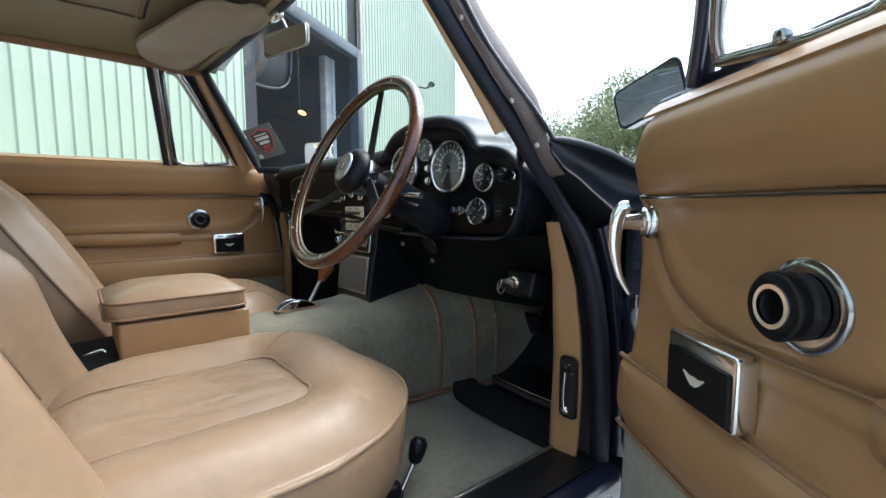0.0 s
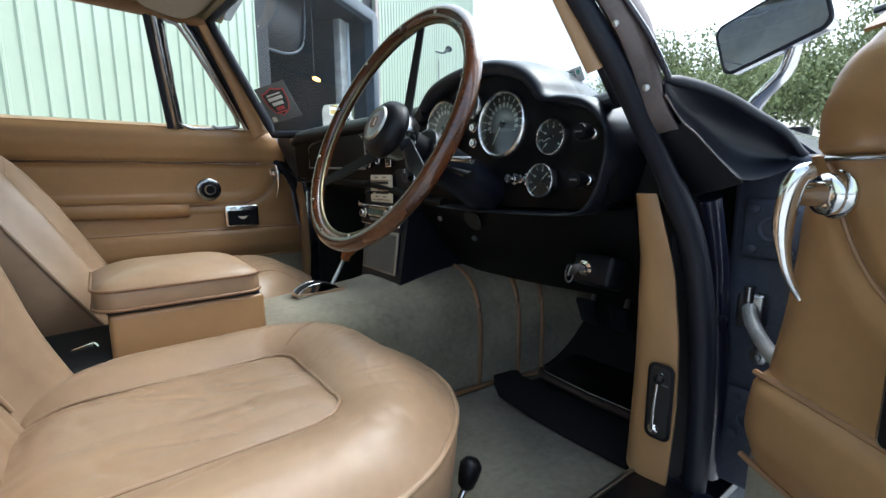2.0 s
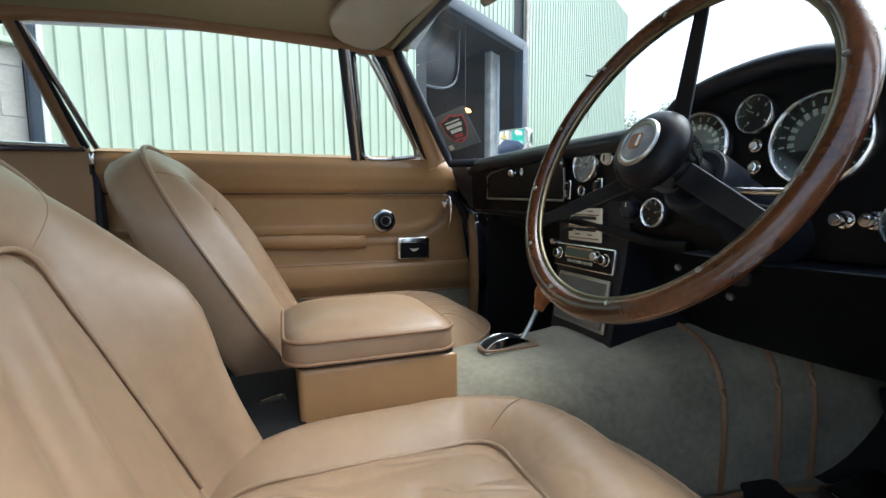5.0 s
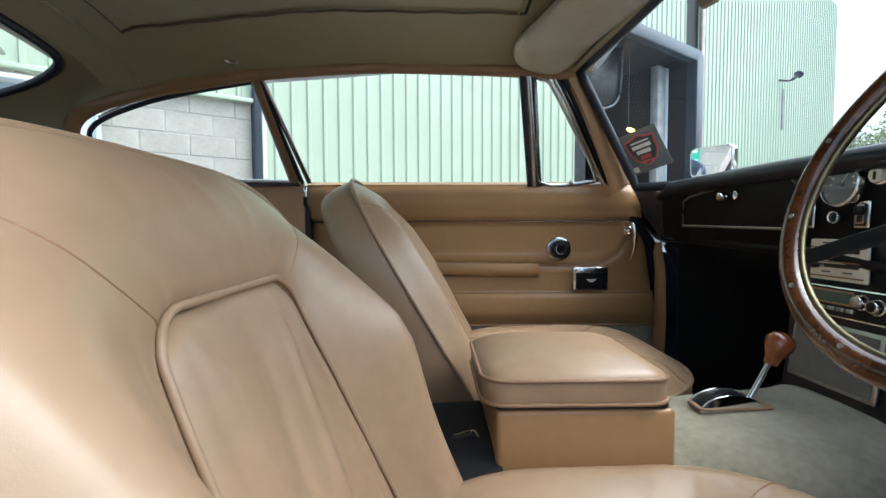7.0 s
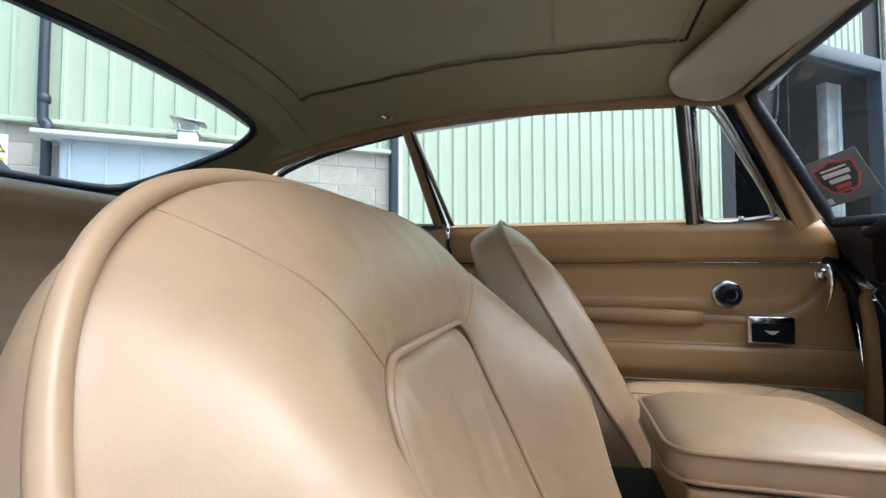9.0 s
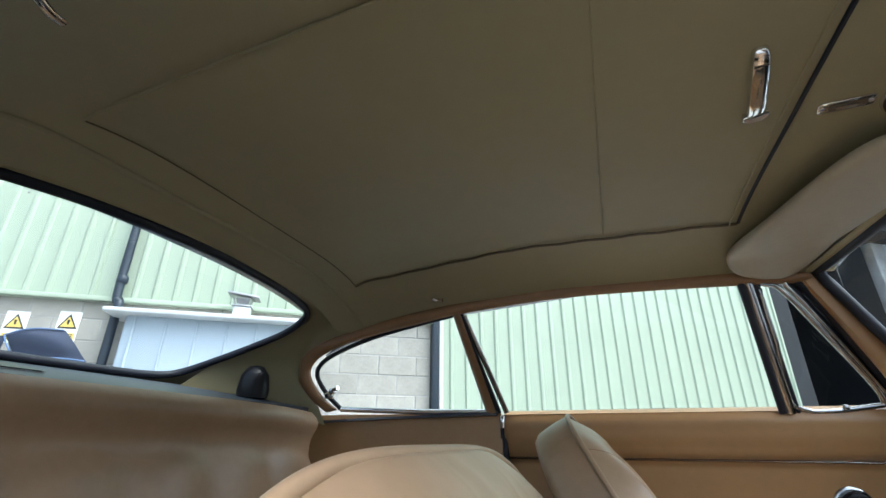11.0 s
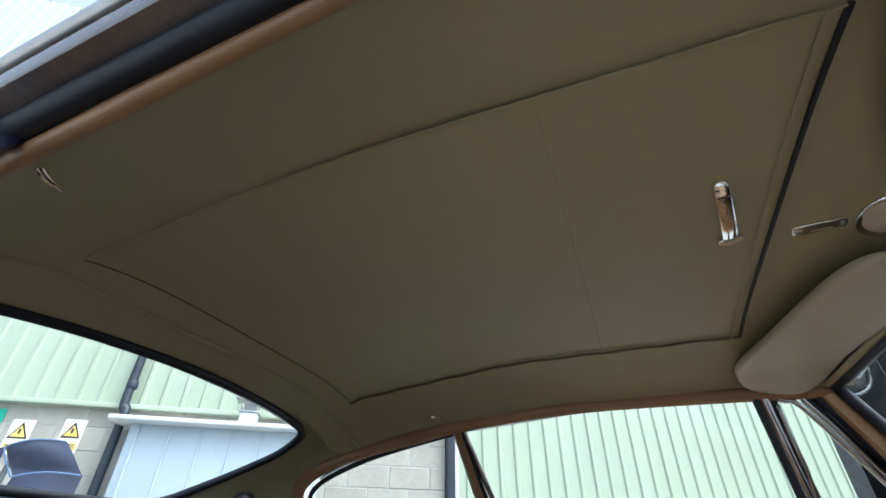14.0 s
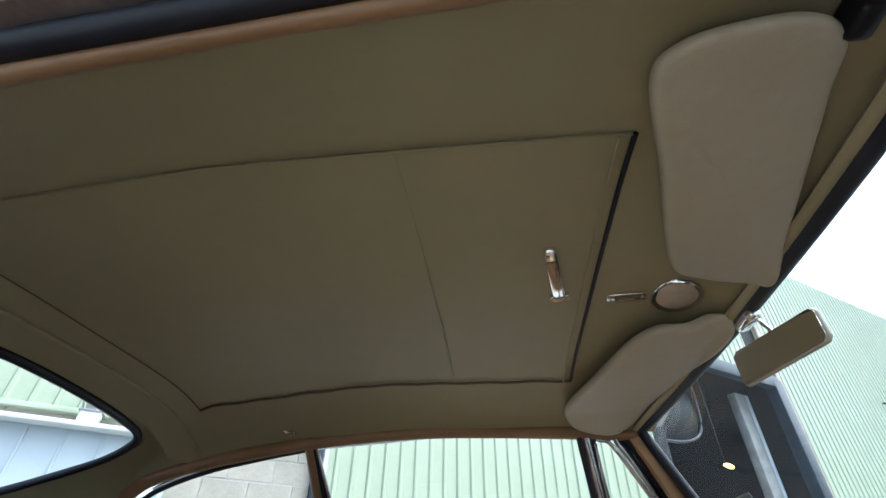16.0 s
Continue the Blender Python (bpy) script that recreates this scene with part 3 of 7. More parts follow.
def tree(at, height, spread, seed, leaves=900):
    rnd = random.Random(seed)
    t = thing("tree", "leafy green broadleaf tree beyond the yard", "tree", at, group="trees beyond the yard")
    top = Vector(at) + Vector((0, 0, height * 0.45))
    part("trunk", tube([at, Vector(at) + Vector((0.1, 0, height * 0.25)), top], [0.22, 0.17, 0.12], 9), BARK, t)
    lb = bmesh.new()
    ends = []
    for k in range(9):
        a = k * 2.4 + rnd.random()
        e = top + Vector((math.cos(a) * spread * (0.35 + 0.4 * rnd.random()), math.sin(a) * spread * (0.35 + 0.4 * rnd.random()), height * (0.1 + 0.4 * rnd.random())))
        tube([top - Vector((0, 0, 0.6 * rnd.random())), (top + e) / 2 + Vector((0, 0, 0.25)), e], [0.09, 0.06, 0.025], 6, bm=lb)
        ends += [e, (top * 0.35 + e * 0.65)]
    part("limbs", lb, BARK, t)
    cb = bmesh.new()
    for k in range(leaves):
        c = rnd.choice(ends)
        r = spread * 0.34
        d = Vector((rnd.gauss(0, 1), rnd.gauss(0, 1), rnd.gauss(0, 0.8))).normalized() * r * rnd.random() ** 0.4
        p = c + d
        q = Euler((rnd.random() * 6.3, rnd.random() * 6.3, rnd.random() * 6.3)).to_matrix()
        s = 0.058 + 0.065 * rnd.random()
        vs = [cb.verts.new(p + q @ Vector(w) * s) for w in ((-1, 0, 0), (0, -0.5, 0.1), (1, 0, 0), (0, 0.5, 0.1))]
        cb.faces.new(vs)
    tagged(part("crown", cb, LEAF, t), kind="stuff")


for i, (ang, dist, h, sp) in enumerate(((46, 40, 8.0, 4.0), (40, 36, 6.5, 3.6), (34, 32, 7.0, 3.8), (29, 28, 6.6, 3.6), (24, 26, 6.8, 3.8), (18, 25, 7.2, 4.0), (12, 26, 7.0, 4.0), (6, 27, 8.0, 4.2), (-1, 26, 7.6, 4.2), (-9, 28, 8.0, 4.4), (-20, 30, 8.0, 4.4))):
    tree((dist * math.cos(radians(ang)), -0.9 + dist * math.sin(radians(ang)), 0), h, sp, 11 + i, 8500 if ang > 26 else 14500)


# ---- car body: x forward, y to the passenger's side, z up ----
car = thing("car_body", "dark navy classic fastback coupe with tan leather cabin", "car", (0, 0, 0))


def zc(x):
    return lerp([(-0.92, 1.205), (-0.7, 1.283), (-0.3, 1.314), (0.12, 1.306), (0.172, 1.303), (0.23, 1.297), (0.31, 1.291), (0.36, 1.280), (0.41, 1.250)], x)


def ye(x):
    return lerp([(-0.92, 0.45), (-0.8, 0.515), (-0.62, 0.517), (-0.5, 0.518), (-0.2, 0.532), (0.2, 0.552), (0.41, 0.562)], x)


def ze(x):
    return lerp([(-0.92, 1.165), (-0.8, 1.148), (-0.62, 1.185), (-0.5, 1.204), (-0.2, 1.230), (0.2, 1.232), (0.41, 1.222)], x)


def ye_driver(x):
    return lerp([(-0.92, 0.47), (-0.8, 0.530), (-0.6, 0.546), (0.2, 0.556), (0.41, 0.565)], x)


def ze_driver(x):
    return lerp([(-0.92, 1.165), (-0.8, 1.150), (-0.6, 1.180), (-0.47, 1.192), (-0.3, 1.214), (-0.13, 1.228), (0.04, 1.237), (0.2, 1.238), (0.41, 1.222)], x)


def roof_at(x, y):
    """The headliner's height: nearly flat across the middle, dropping to the rails."""
    w, e = (ye(x), ze(x)) if y > 0 else (ye_driver(x), ze_driver(x))
    k = min(1.0, abs(y) / w)
    return zc(x) - (zc(x) - e) * k ** 4.5


def headliner():
    def f(u, v):
        x = 0.40 - 1.268 * u
        y = -ye_driver(x) + (ye(x) + ye_driver(x)) * v
        return (x, y, roof_at(x, y))
    h = part("headliner", sheet(f, 64, 60, 0.012), HEADLINER, car, "beige vinyl headliner")
    # welt that follows the back of the roof
    pts = spline([(-0.772, -0.50, 0), (-0.778, -0.44, 0), (-0.798, -0.30, 0), (-0.803, -0.16, 0), (-0.800, 0.0, 0), (-0.800, 0.16, 0), (-0.801, 0.33, 0), (-0.798, 0.43, 0), (-0.786, 0.50, 0)], 8)
    part("roof_welt", tube([(p.x, p.y, roof_at(p.x, p.y) - 0.001) for p in pts], 0.0055, 8), HEADLINER, h, "padded welt at the back of the roof")


headliner()

SR_F, SR_B, SR_L, SR_R = 0.176, -0.742, 0.362, -0.364


def sunroof():
    s = thing("sunroof", "closed beige fabric sunroof set in the headliner", "sunroof", (-0.28, -0.02, zc(-0.28)))

    def f(u, v):
        x = SR_F + (SR_B - SR_F) * u
        y = SR_R + (SR_L - SR_R) * v
        e = min(u, 1 - u, (v * 0.75), (1 - v) * 0.75) * 40
        return (x, y, roof_at(x, y) - 0.002 - 0.004 * min(1, e) - 0.0015 * math.sin(u * 5 + v * 3))
    part("panel", sheet(f, 60, 40, 0.001), HEADLINER, s)

    def line(pts, name, r, m, drop=0.006):
        part(name, tube([(x, y, roof_at(x, y) - drop) for x, y in pts], r, 6), m, s)
    n = 30
    line([(SR_F + 0.003, SR_R + (SR_L - SR_R) * i / n) for i in range(n + 1)], "front_gap", 0.0036, RUBBER, 0.004)
    line([(SR_F - 0.014, SR_R + (SR_L - SR_R) * i / n) for i in range(n + 1)], "front_piping", 0.0022, HEADLINER, 0.0075)
    line([(SR_F + (SR_B - SR_F) * i / n, SR_L + 0.002 * math.sin(i * 1.7)) for i in range(n + 1)], "side_gap", 0.0030, HEAD_SEAM, 0.0062)
    line([(SR_F + (SR_B - SR_F) * i / n, SR_R) for i in range(n + 1)], "side_seam", 0.0016, HEADLINER, 0.0056)
    line([(SR_B, SR_R + (SR_L - SR_R) * i / n) for i in range(n + 1)], "rear_gap", 0.0012, HEAD_SEAM, 0.0058)
    line([(-0.094, SR_R + 0.004 + (SR_L - SR_R - 0.008) * i / n) for i in range(n + 1)], "fold_seam", 0.0011, HEADLINER, 0.0074)
    # pull handle on its worn oval patch
    z0 = roof_at(0.115, -0.06) - 0.0065
    h = part("pull_handle", slab([(0.115 + 0.026 * math.cos(q), -0.072 + 0.098 * math.sin(q)) for q in [2 * math.pi * i / 28 for i in range(28)]], 0.0012, Matrix.Translation((0, 0, z0 - 0.0006))), WORN_HEADLINER, s, "rubbed patch under the chrome sunroof handle")
    F = Matrix.Translation((0.1130, -0.076, z0)) @ Matrix.Rotation(radians(-10.5), 4, "Z")
    rings = []
    for y, w, top, low in ((-0.079, 0.0050, -0.001, -0.006), (-0.076, 0.0082, -0.001, -0.010), (-0.070, 0.0098, -0.001, -0.0135), (-0.055, 0.0102, -0.004, -0.0155), (-0.020, 0.0106, -0.006, -0.0160), (0.020, 0.0110, -0.006, -0.0155), (0.045, 0.0112, -0.004, -0.0145), (0.058, 0.0112, -0.001, -0.012), (0.066, 0.0100, 0.0, -0.008)):
        rings.append([F @ Vector((w * c, y, top + (low - top) * h)) for c, h in ((-1, 0), (1, 0), (1.0, 0.55), (0.86, 0.86), (0.55, 1.0), (-0.55, 1.0), (-0.86, 0.86), (-1.0, 0.55))])
    part("lever", loft(rings), CHROME, h, "chrome sunroof lever", sharp=35)
    part("lever_groove", slab(rrect(0.017, 0.0016, 0.0006), 0.001, F @ Matrix.Translation((0, -0.058, -0.0162))), HEAD_SEAM, h)
    part("foot", slab([(-0.0165, -0.004), (0.0165, -0.004), (0.0165, 0.006), (0.009, 0.014), (-0.009, 0.014), (-0.0165, 0.006)], 0.010, F @ Matrix.Translation((0, 0.060, -0.010)), 0.002), CHROME, h, sharp=20)
    # catch plate ahead of the panel
    c = thing("sunroof_catch", "chrome catch plate ahead of the sunroof", "catch", (0.239, 0.0, roof_at(0.239, 0.0)))
    C = Matrix.Translation((0.239, -0.001, roof_at(0.239, 0.0) - 0.0005)) @ Matrix.Rotation(radians(-11), 4, "Z") @ Matrix.Rotation(radians(5), 4, "Y")
    part("plate", slab(rrect(0.064, 0.024, 0.005), 0.003, C @ Matrix.Translation((0, 0, -0.003)), 0.001), CHROME, c)
    part("slot", slab(rrect(0.042, 0.014, 0.002), 0.002, C @ Matrix.Translation((0.002, 0, -0.0042))), HEAD_SEAM, c)
    part("tongue", slab([(-0.012, -0.003), (0.010, -0.003), (0.016, 0.0), (0.010, 0.003), (-0.012, 0.003)], 0.003, C @ Matrix.Translation((0.0, 0, -0.0065))), CHROME, c)
    for k in (-1, 1):
        part("screw", lathe([(0.0, -0.002), (0.003, -0.001), (0.003, 0.001)], 10, C @ Matrix.Translation((0.0265 * k, 0, -0.0032))), STEEL, c)
    # dome lamp
    l = thing("dome_lamp", "oval chrome-rimmed dome lamp with a frosted lens, unlit", "lamp", (0.318, -0.010, roof_at(0.318, -0.01)))
    F = Matrix.Translation((0.318, -0.011, roof_at(0.318, 0.0) + 0.001)) @ Matrix.Rotation(radians(10), 4, "Y") @ Matrix.Diagonal((0.80, 0.98, 1, 1))
    part("bezel", lathe([(0.040, 0.004), (0.051, 0.0), (0.0515, -0.005), (0.0475, -0.009), (0.0435, -0.007)], 36, F), CHROME, l)
    part("lens", lathe([(0.0445, -0.004), (0.036, -0.009), (0.02, -0.012), (0.0, -0.013)], 36, F), LAMP_GLASS, l)


sunroof()

# ---- window line of each side, for the passenger's side ----
CANT = [(0.36, 0.568, 1.206), (0.22, 0.552, 1.208), (0.0, 0.545, 1.214), (-0.22, 0.533, 1.212), (-0.47, 0.515, 1.190), (-0.62, 0.507, 1.166), (-0.76, 0.506, 1.142), (-0.88, 0.514, 1.116), (-0.958, 0.527, 1.085), (-0.982, 0.540, 1.042), (-0.955, 0.570, 0.985), (-0.915, 0.600, 0.945)]


def side_trim(side):
    m = Matrix.Diagonal((1, side, 1, 1))
    far = side > 0
    # padded leather rail over the windows, curling round the rear quarter light
    pts = spline(CANT, 6)
    rings = []
    for i, p in enumerate(pts):
        a, c = pts[max(i - 1, 0)], pts[min(i + 1, len(pts) - 1)]
        t = (c - a).normalized()
        inward = Vector((0, -1, 0.25)).normalized()
        s = t.cross(inward).normalized()
        if s.z < 0 and p.x > -0.93:
            s = -s
        if p.x <= -0.9:
            s = Vector((-0.8, -0.2, 0.45 if p.z > 1.04 else -0.2)).normalized()
        w, d = 0.034, 0.012
        if far:
            rings.append([p + s * w * k + inward * d * h for k, h in ((-0.0, 0.2), (0.12, 0.75), (0.45, 1.0), (0.8, 0.9), (1.0, 0.3), (1.0, -0.8), (0.0, -0.8))])
    if not far:
        rail = spline([(0.31, 0.568, 1.222), (0.18, 0.561, 1.231), (0.04, 0.557, 1.232), (-0.13, 0.555, 1.223), (-0.30, 0.553, 1.207), (-0.40, 0.552, 1.194), (-0.50, 0.551, 1.182), (-0.62, 0.551, 1.170), (-0.75, 0.552, 1.153), (-0.95, 0.555, 1.10)], 5)
        rings = [[p + Vector((0, math.cos(q) * 0.009, math.sin(q) * 0.009)) for q in [2 * math.pi * e / 12 for e in range(12)]] for p in rail]
    part("cantrail", loft(rings), CANTRAIL, car, "brown leather-covered rail over the side windows", m=m)
    # windscreen pillar trim
    a, b = Vector((0.352, 0.572, 1.225)), Vector((0.512, 0.606, 0.912))
    rings = []
    if not far:
        a, b = a + Vector((0.02, 0, 0)), b + Vector((0.045, 0, 0))
    for i in range(13 if far else 0):
        p = a.lerp(b, i / 12) + Vector((0.006 * math.sin(math.pi * i / 12), 0, 0.003 * math.sin(math.pi * i / 12)))
        w = (0.026 + 0.012 * (i / 12)) * (1.0 if far else 0.6)
        q = Vector((-0.82, 0.05, -0.55)).normalized()
        n = Vector((-0.3, -0.9, 0.1)).normalized()
        rings.append([p + q * w * k + n * h * 0.012 for k, h in ((-0.55, 0.0), (-0.4, 0.8), (0.1, 1.1), (0.75, 0.9), (1.0, 0.1), (1.0, -1.5), (-0.55, -1.5))])
    if not far:
        for p in spline([(0.496, 0.672, 0.886), (0.452, 0.640, 0.985), (0.378, 0.598, 1.125), (0.335, 0.577, 1.205)], 5):
            rings.append([p + Vector(o) for o in ((0.004, 0.004, 0.002), (-0.003, -0.001, -0.002), (-0.004, -0.006, -0.003), (0.002, -0.013, 0.001), (0.012, -0.017, 0.006), (0.014, 0.002, 0.006))])
    part("pillar_trim", loft(rings), DOOR_LEATHER, car, "tan leather windscreen pillar trim", m=m)
    if far:
        part("pillar_edge", tube([(0.372, 0.566, 1.214), (0.43, 0.575, 1.112), (0.49, 0.588, 1.005), (0.538, 0.602, 0.922)], 0.0028, 8), IVORY, car, "thin cream edge along the windscreen pillar", m=m)
    # quarter panel between side light and rear window
    edge_a = spline([(-0.80, 0.51, 1.165), (-0.91, 0.525, 1.125), (-0.995, 0.54, 1.078), (-1.010, 0.553, 1.03), (-0.98, 0.585, 0.97), (-0.955, 0.61, 0.90)], 6)
    edge_b = spline([(-0.862, 0.30, 1.222), (-0.900, 0.402, 1.203), (-0.95, 0.441, 1.178), (-1.04, 0.430, 1.133), (-1.17, 0.369, 1.068), (-1.285, 0.30, 0.955)], 6)

    def f(u, v):
        i = u * (len(edge_a) - 1)
        k = min(int(i), len(edge_a) - 2)
        p = edge_a[k].lerp(edge_a[k + 1], i - k).lerp(edge_b[k].lerp(edge_b[k + 1], i - k), v)
        return p + Vector((0, 0.03, 0.02)) * math.sin(math.pi * v) * 0.8
    part("quarter_lining", sheet(f, 30, 10, 0.006), HEADLINER, car, "beige lined rear quarter panel", m=m)
    # coat hook
    hk = thing("coat_hook", "small chrome coat hook on the headliner edge", "hook", m @ Vector((-0.543, 0.483, 1.222)), group="coat hooks")
    hm = m @ (Matrix.Translation((0.0, 0.0, 0.003)) if far else Matrix.Translation((0.0, 0.045, -0.012)))
    hm = hm @ Matrix.Translation((-0.543, 0.487, 1.222)) @ Matrix.Scale(1.12, 4) @ Matrix.Translation((0.543, -0.487, -1.222))
    part("plate", lathe([(0, 0.003), (0.011, 0.002), (0.012, 0)], 14, facing((-0.543, 0.487, 1.222), (0, -0.6, -0.8)) @ Matrix.Diagonal((0.8, 1.3, 1, 1))), CHROME, hk, m=hm)
    part("hook", tube(spline([(-0.541, 0.494, 1.224), (-0.545, 0.484, 1.217), (-0.549, 0.470, 1.213), (-0.552, 0.458, 1.215)], 5), [0.006] * 6 + [0.005] * 6 + [0.0042] * 4, 8, flat=0.7), CHROME, hk, m=hm)
    # rear side glass with its frame and catch
    out = [(-0.505, 0.545, 1.192), (-0.62, 0.535, 1.170), (-0.76, 0.53, 1.140), (-0.88, 0.54, 1.106), (-0.950, 0.552, 1.075), (-0.968, 0.562, 1.04), (-0.945, 0.585, 0.99), (-0.905, 0.612, 0.945), (-0.65, 0.645, 0.935), (-0.425, 0.655, 0.932)]
    mq = m if far else m @ Matrix.Translation((0, 0.034, 0))
    part("quarter_light_seal", tube(spline(out[:8], 5), 0.007, 8), RUBBER, car, m=mq)
    part("quarter_light_sill", tube([out[7], out[8], out[9]], 0.008, 8), CHROME, car, m=mq)
    g = bmesh.new()
    c = [g.verts.new((x, y + 0.004, z)) for x, y, z in spline(out[:8], 4) + [Vector(out[8]), Vector(out[9])]]
    g.faces.new(c)
    gl = part("quarter_light_glass", g, GLASS, car, m=mq)
    gl.visible_shadow = False
    ct = thing("window_catch", "chrome over-centre catch of the rear side window", "catch", m @ Vector((-0.905, 0.575, 0.975)), group="rear window catches")
    part("lever", tube([(-0.925, 0.565, 0.985), (-0.90, 0.55, 0.995), (-0.882, 0.545, 1.0)], [0.006, 0.005, 0.007], 8), CHROME, ct, m=m)
    part("base", box(0.03, 0.012, 0.02, (-0.925, 0.572, 0.982), 0.004), CHROME, ct, m=m)
    part("pivot", lathe([(0, 0.008), (0.008, 0.006), (0.009, 0), (0.008, -0.012)], 14, facing((-0.905, 0.555, 0.993), (0, -1, 0))), CHROME, ct, m=m)
    # centre post
    a, b = Vector((-0.445, 0.648, 0.93)), Vector((-0.512, 0.525, 1.203))
    part("post_trim", tube([a, a.lerp(b, 0.5), b], [0.017, 0.0155, 0.014], 8, flat=0.5), CANTRAIL if far else NAVY, car, "slim post between door glass and rear glass", m=mq)
    # rear side trim panel below the glass, with the armrest hidden behind the seats
    def q(u, v):
        x = -0.42 - 0.62 * u
        z = 0.93 - 0.62 * v
        return (x, 0.665 - 0.03 * u - 0.012 * math.sin(math.pi * v) + 0.01 * v, z)
    part("rear_side_trim", sheet(q, 10, 14, 0.01), DOOR_LEATHER, car, m=m)
    part("door_gap", box(0.022, 0.06, 0.60, (-0.419, 0.702, 0.625), 0.003), RUBBER, car, "dark gap behind the door", m=m)
    part("latch_plate", box(0.012, 0.018, 0.034, (-0.416, 0.662, 0.905), 0.003), CHROME, car, "small chrome latch plate", m=m)
    # sill with kick strip
    part("sill", box(1.15, 0.12, 0.10, (0.13, 0.715, 0.285), 0.02, 3), NAVY, car, "navy painted sill", m=m)
    part("sill_plate", box(1.10, 0.075, 0.006, (0.12, 0.705, 0.339), 0.002), PLASTIC, car, "glossy black sill plate", m=m)
    part("sill_edge", box(1.08, 0.007, 0.010, (0.11, 0.664, 0.340), 0.002), RUBBER if far else DULL, car, "bright metal sill edge", m=m)
    # leather footwell side with its rubber-lipped post
    def k(u, v):
        z = 0.340 + 0.41 * v
        y1 = lerp([(0.28, 0.708), (0.45, 0.712), (0.55, 0.708), (0.63, 0.699), (0.70, 0.686), (0.75, 0.672)], z)
        yb = 0.676 if far else 0.649
        x0 = lerp([(0.28, 0.652), (0.5, 0.662), (0.65, 0.657), (0.75, 0.640)], z)
        return (x0 + 0.004 * u - 0.003 * math.sin(math.pi * u) + 0.016 * (1 - u) ** 6, yb + (y1 - yb) * u, z)
    part("kick_trim", sheet(k, 10, 14, 0.008), DOOR_LEATHER, car, "tan leather post trim beside the footwell", m=m)
    # footwell shade is put into the black of this side
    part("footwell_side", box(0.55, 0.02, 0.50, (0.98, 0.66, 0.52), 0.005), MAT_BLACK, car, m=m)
    part("post_seal", tube(spline([(0.690, 0.730, 0.27), (0.690, 0.733, 0.437), (0.682, 0.727, 0.58), (0.662, 0.714, 0.69), (0.622, 0.698, 0.768), (0.572, 0.690, 0.828), (0.520, 0.682, 0.892), (0.462, 0.647, 0.990), (0.388, 0.604, 1.12), (0.325, 0.578, 1.212)] + ([(0.25, 0.568, 1.236), (0.0, 0.562, 1.246), (-0.30, 0.552, 1.238), (-0.50, 0.538, 1.212), (-0.53, 0.535, 1.206)] if far else [(0.25, 0.576, 1.238), (0.0, 0.573, 1.237), (-0.25, 0.570, 1.217), (-0.48, 0.568, 1.197), (-0.52, 0.568, 1.194)]), 6), [0.016] * 24 + [0.013] * 24 + [0.012] * 37, 14), RUBBER, car, "black rubber door seal", m=m)
    edge = spline([(0.581, 0.690, 0.824), (0.553, 0.692, 0.856), (0.510, 0.684, 0.921), (0.450, 0.645, 1.028), (0.372, 0.600, 1.18), (0.33, 0.588, 1.222)], 5)
    roof_edge = spline([(0.33, 0.588, 1.222), (0.28, 0.584, 1.237), (0.20, 0.582, 1.243), (0.0, 0.580, 1.240), (-0.3, 0.577, 1.217), (-0.53, 0.575, 1.200)], 5)
    for name, line, mt, lb in (("outer_pillar", edge, BRONZE, "worn bronze-grey painted windscreen pillar flange"), ("roof_flange", roof_edge, DARK_BRONZE, "bronze-grey painted flange over the door"), ("rear_flange", spline([(-0.535, 0.572, 1.199), (-0.65, 0.570, 1.186), (-0.78, 0.568, 1.166), (-0.95, 0.565, 1.10)], 5), NAVY, "navy painted flange over the rear glass")):
        rings = []
        for i, p in enumerate(line):
            wd = 0.026 if name != "outer_pillar" else lerp([(0, 0.034), (5, 0.026), (10, 0.029), (13, 0.025), (15, 0.020), (30, 0.024)], i)
            back = 0.004 if name == "outer_pillar" else 0.0
            deep = lerp([(0, 0.15), (6, 0.25), (10, 0.8), (14, 1.0)], i) if name == "outer_pillar" else 1.0
            rings.append([p + Vector(o) for o in ((0.002, -0.002, 0.002), (-back, wd * 0.3, -back), (-back * 0.5, wd * 0.8, 0.0), (0.008 * deep, wd, 0.008 * deep), (0.024 * deep, wd, 0.016 * deep), (0.024, 0.0, 0.016))])
        part(name, loft(rings), mt, car, lb, m=m)
    for p in ((0.536, 0.709, 0.867), (0.500, 0.692, 0.929), (0.440, 0.650, 1.042)):
        part("screw", lathe([(0, 0.003), (0.0035, 0.002), (0.004, 0)], 12, facing(p, (-0.9, 0.3, -0.2))), STEEL, car, m=m)
    part("drip_rail", tube(spline([(0.556, 0.723, 0.877), (0.517, 0.717, 0.918), (0.482, 0.692, 0.973), (0.454, 0.668, 1.030), (0.378, 0.624, 1.186), (0.30, 0.614, 1.256)], 6), 0.0035, 8, flat=0.9), NAVY, car, "navy pillar edge", m=m)
    part("rain_gutter", tube(spline([(0.30, 0.614, 1.256), (0.0, 0.608, 1.258), (-0.3, 0.604, 1.238), (-0.6, 0.600, 1.212), (-0.9, 0.592, 1.13)], 6), 0.007, 8), DULL, car, "bright rain gutter above the door", m=m)
    # shut face of the front post with its hinge and harness
    part("shut_face", box(0.03, 0.12, 0.50, (0.805, 0.770, 0.55), 0.008), SHUT, car, "scuffed navy door-shut face", m=m)
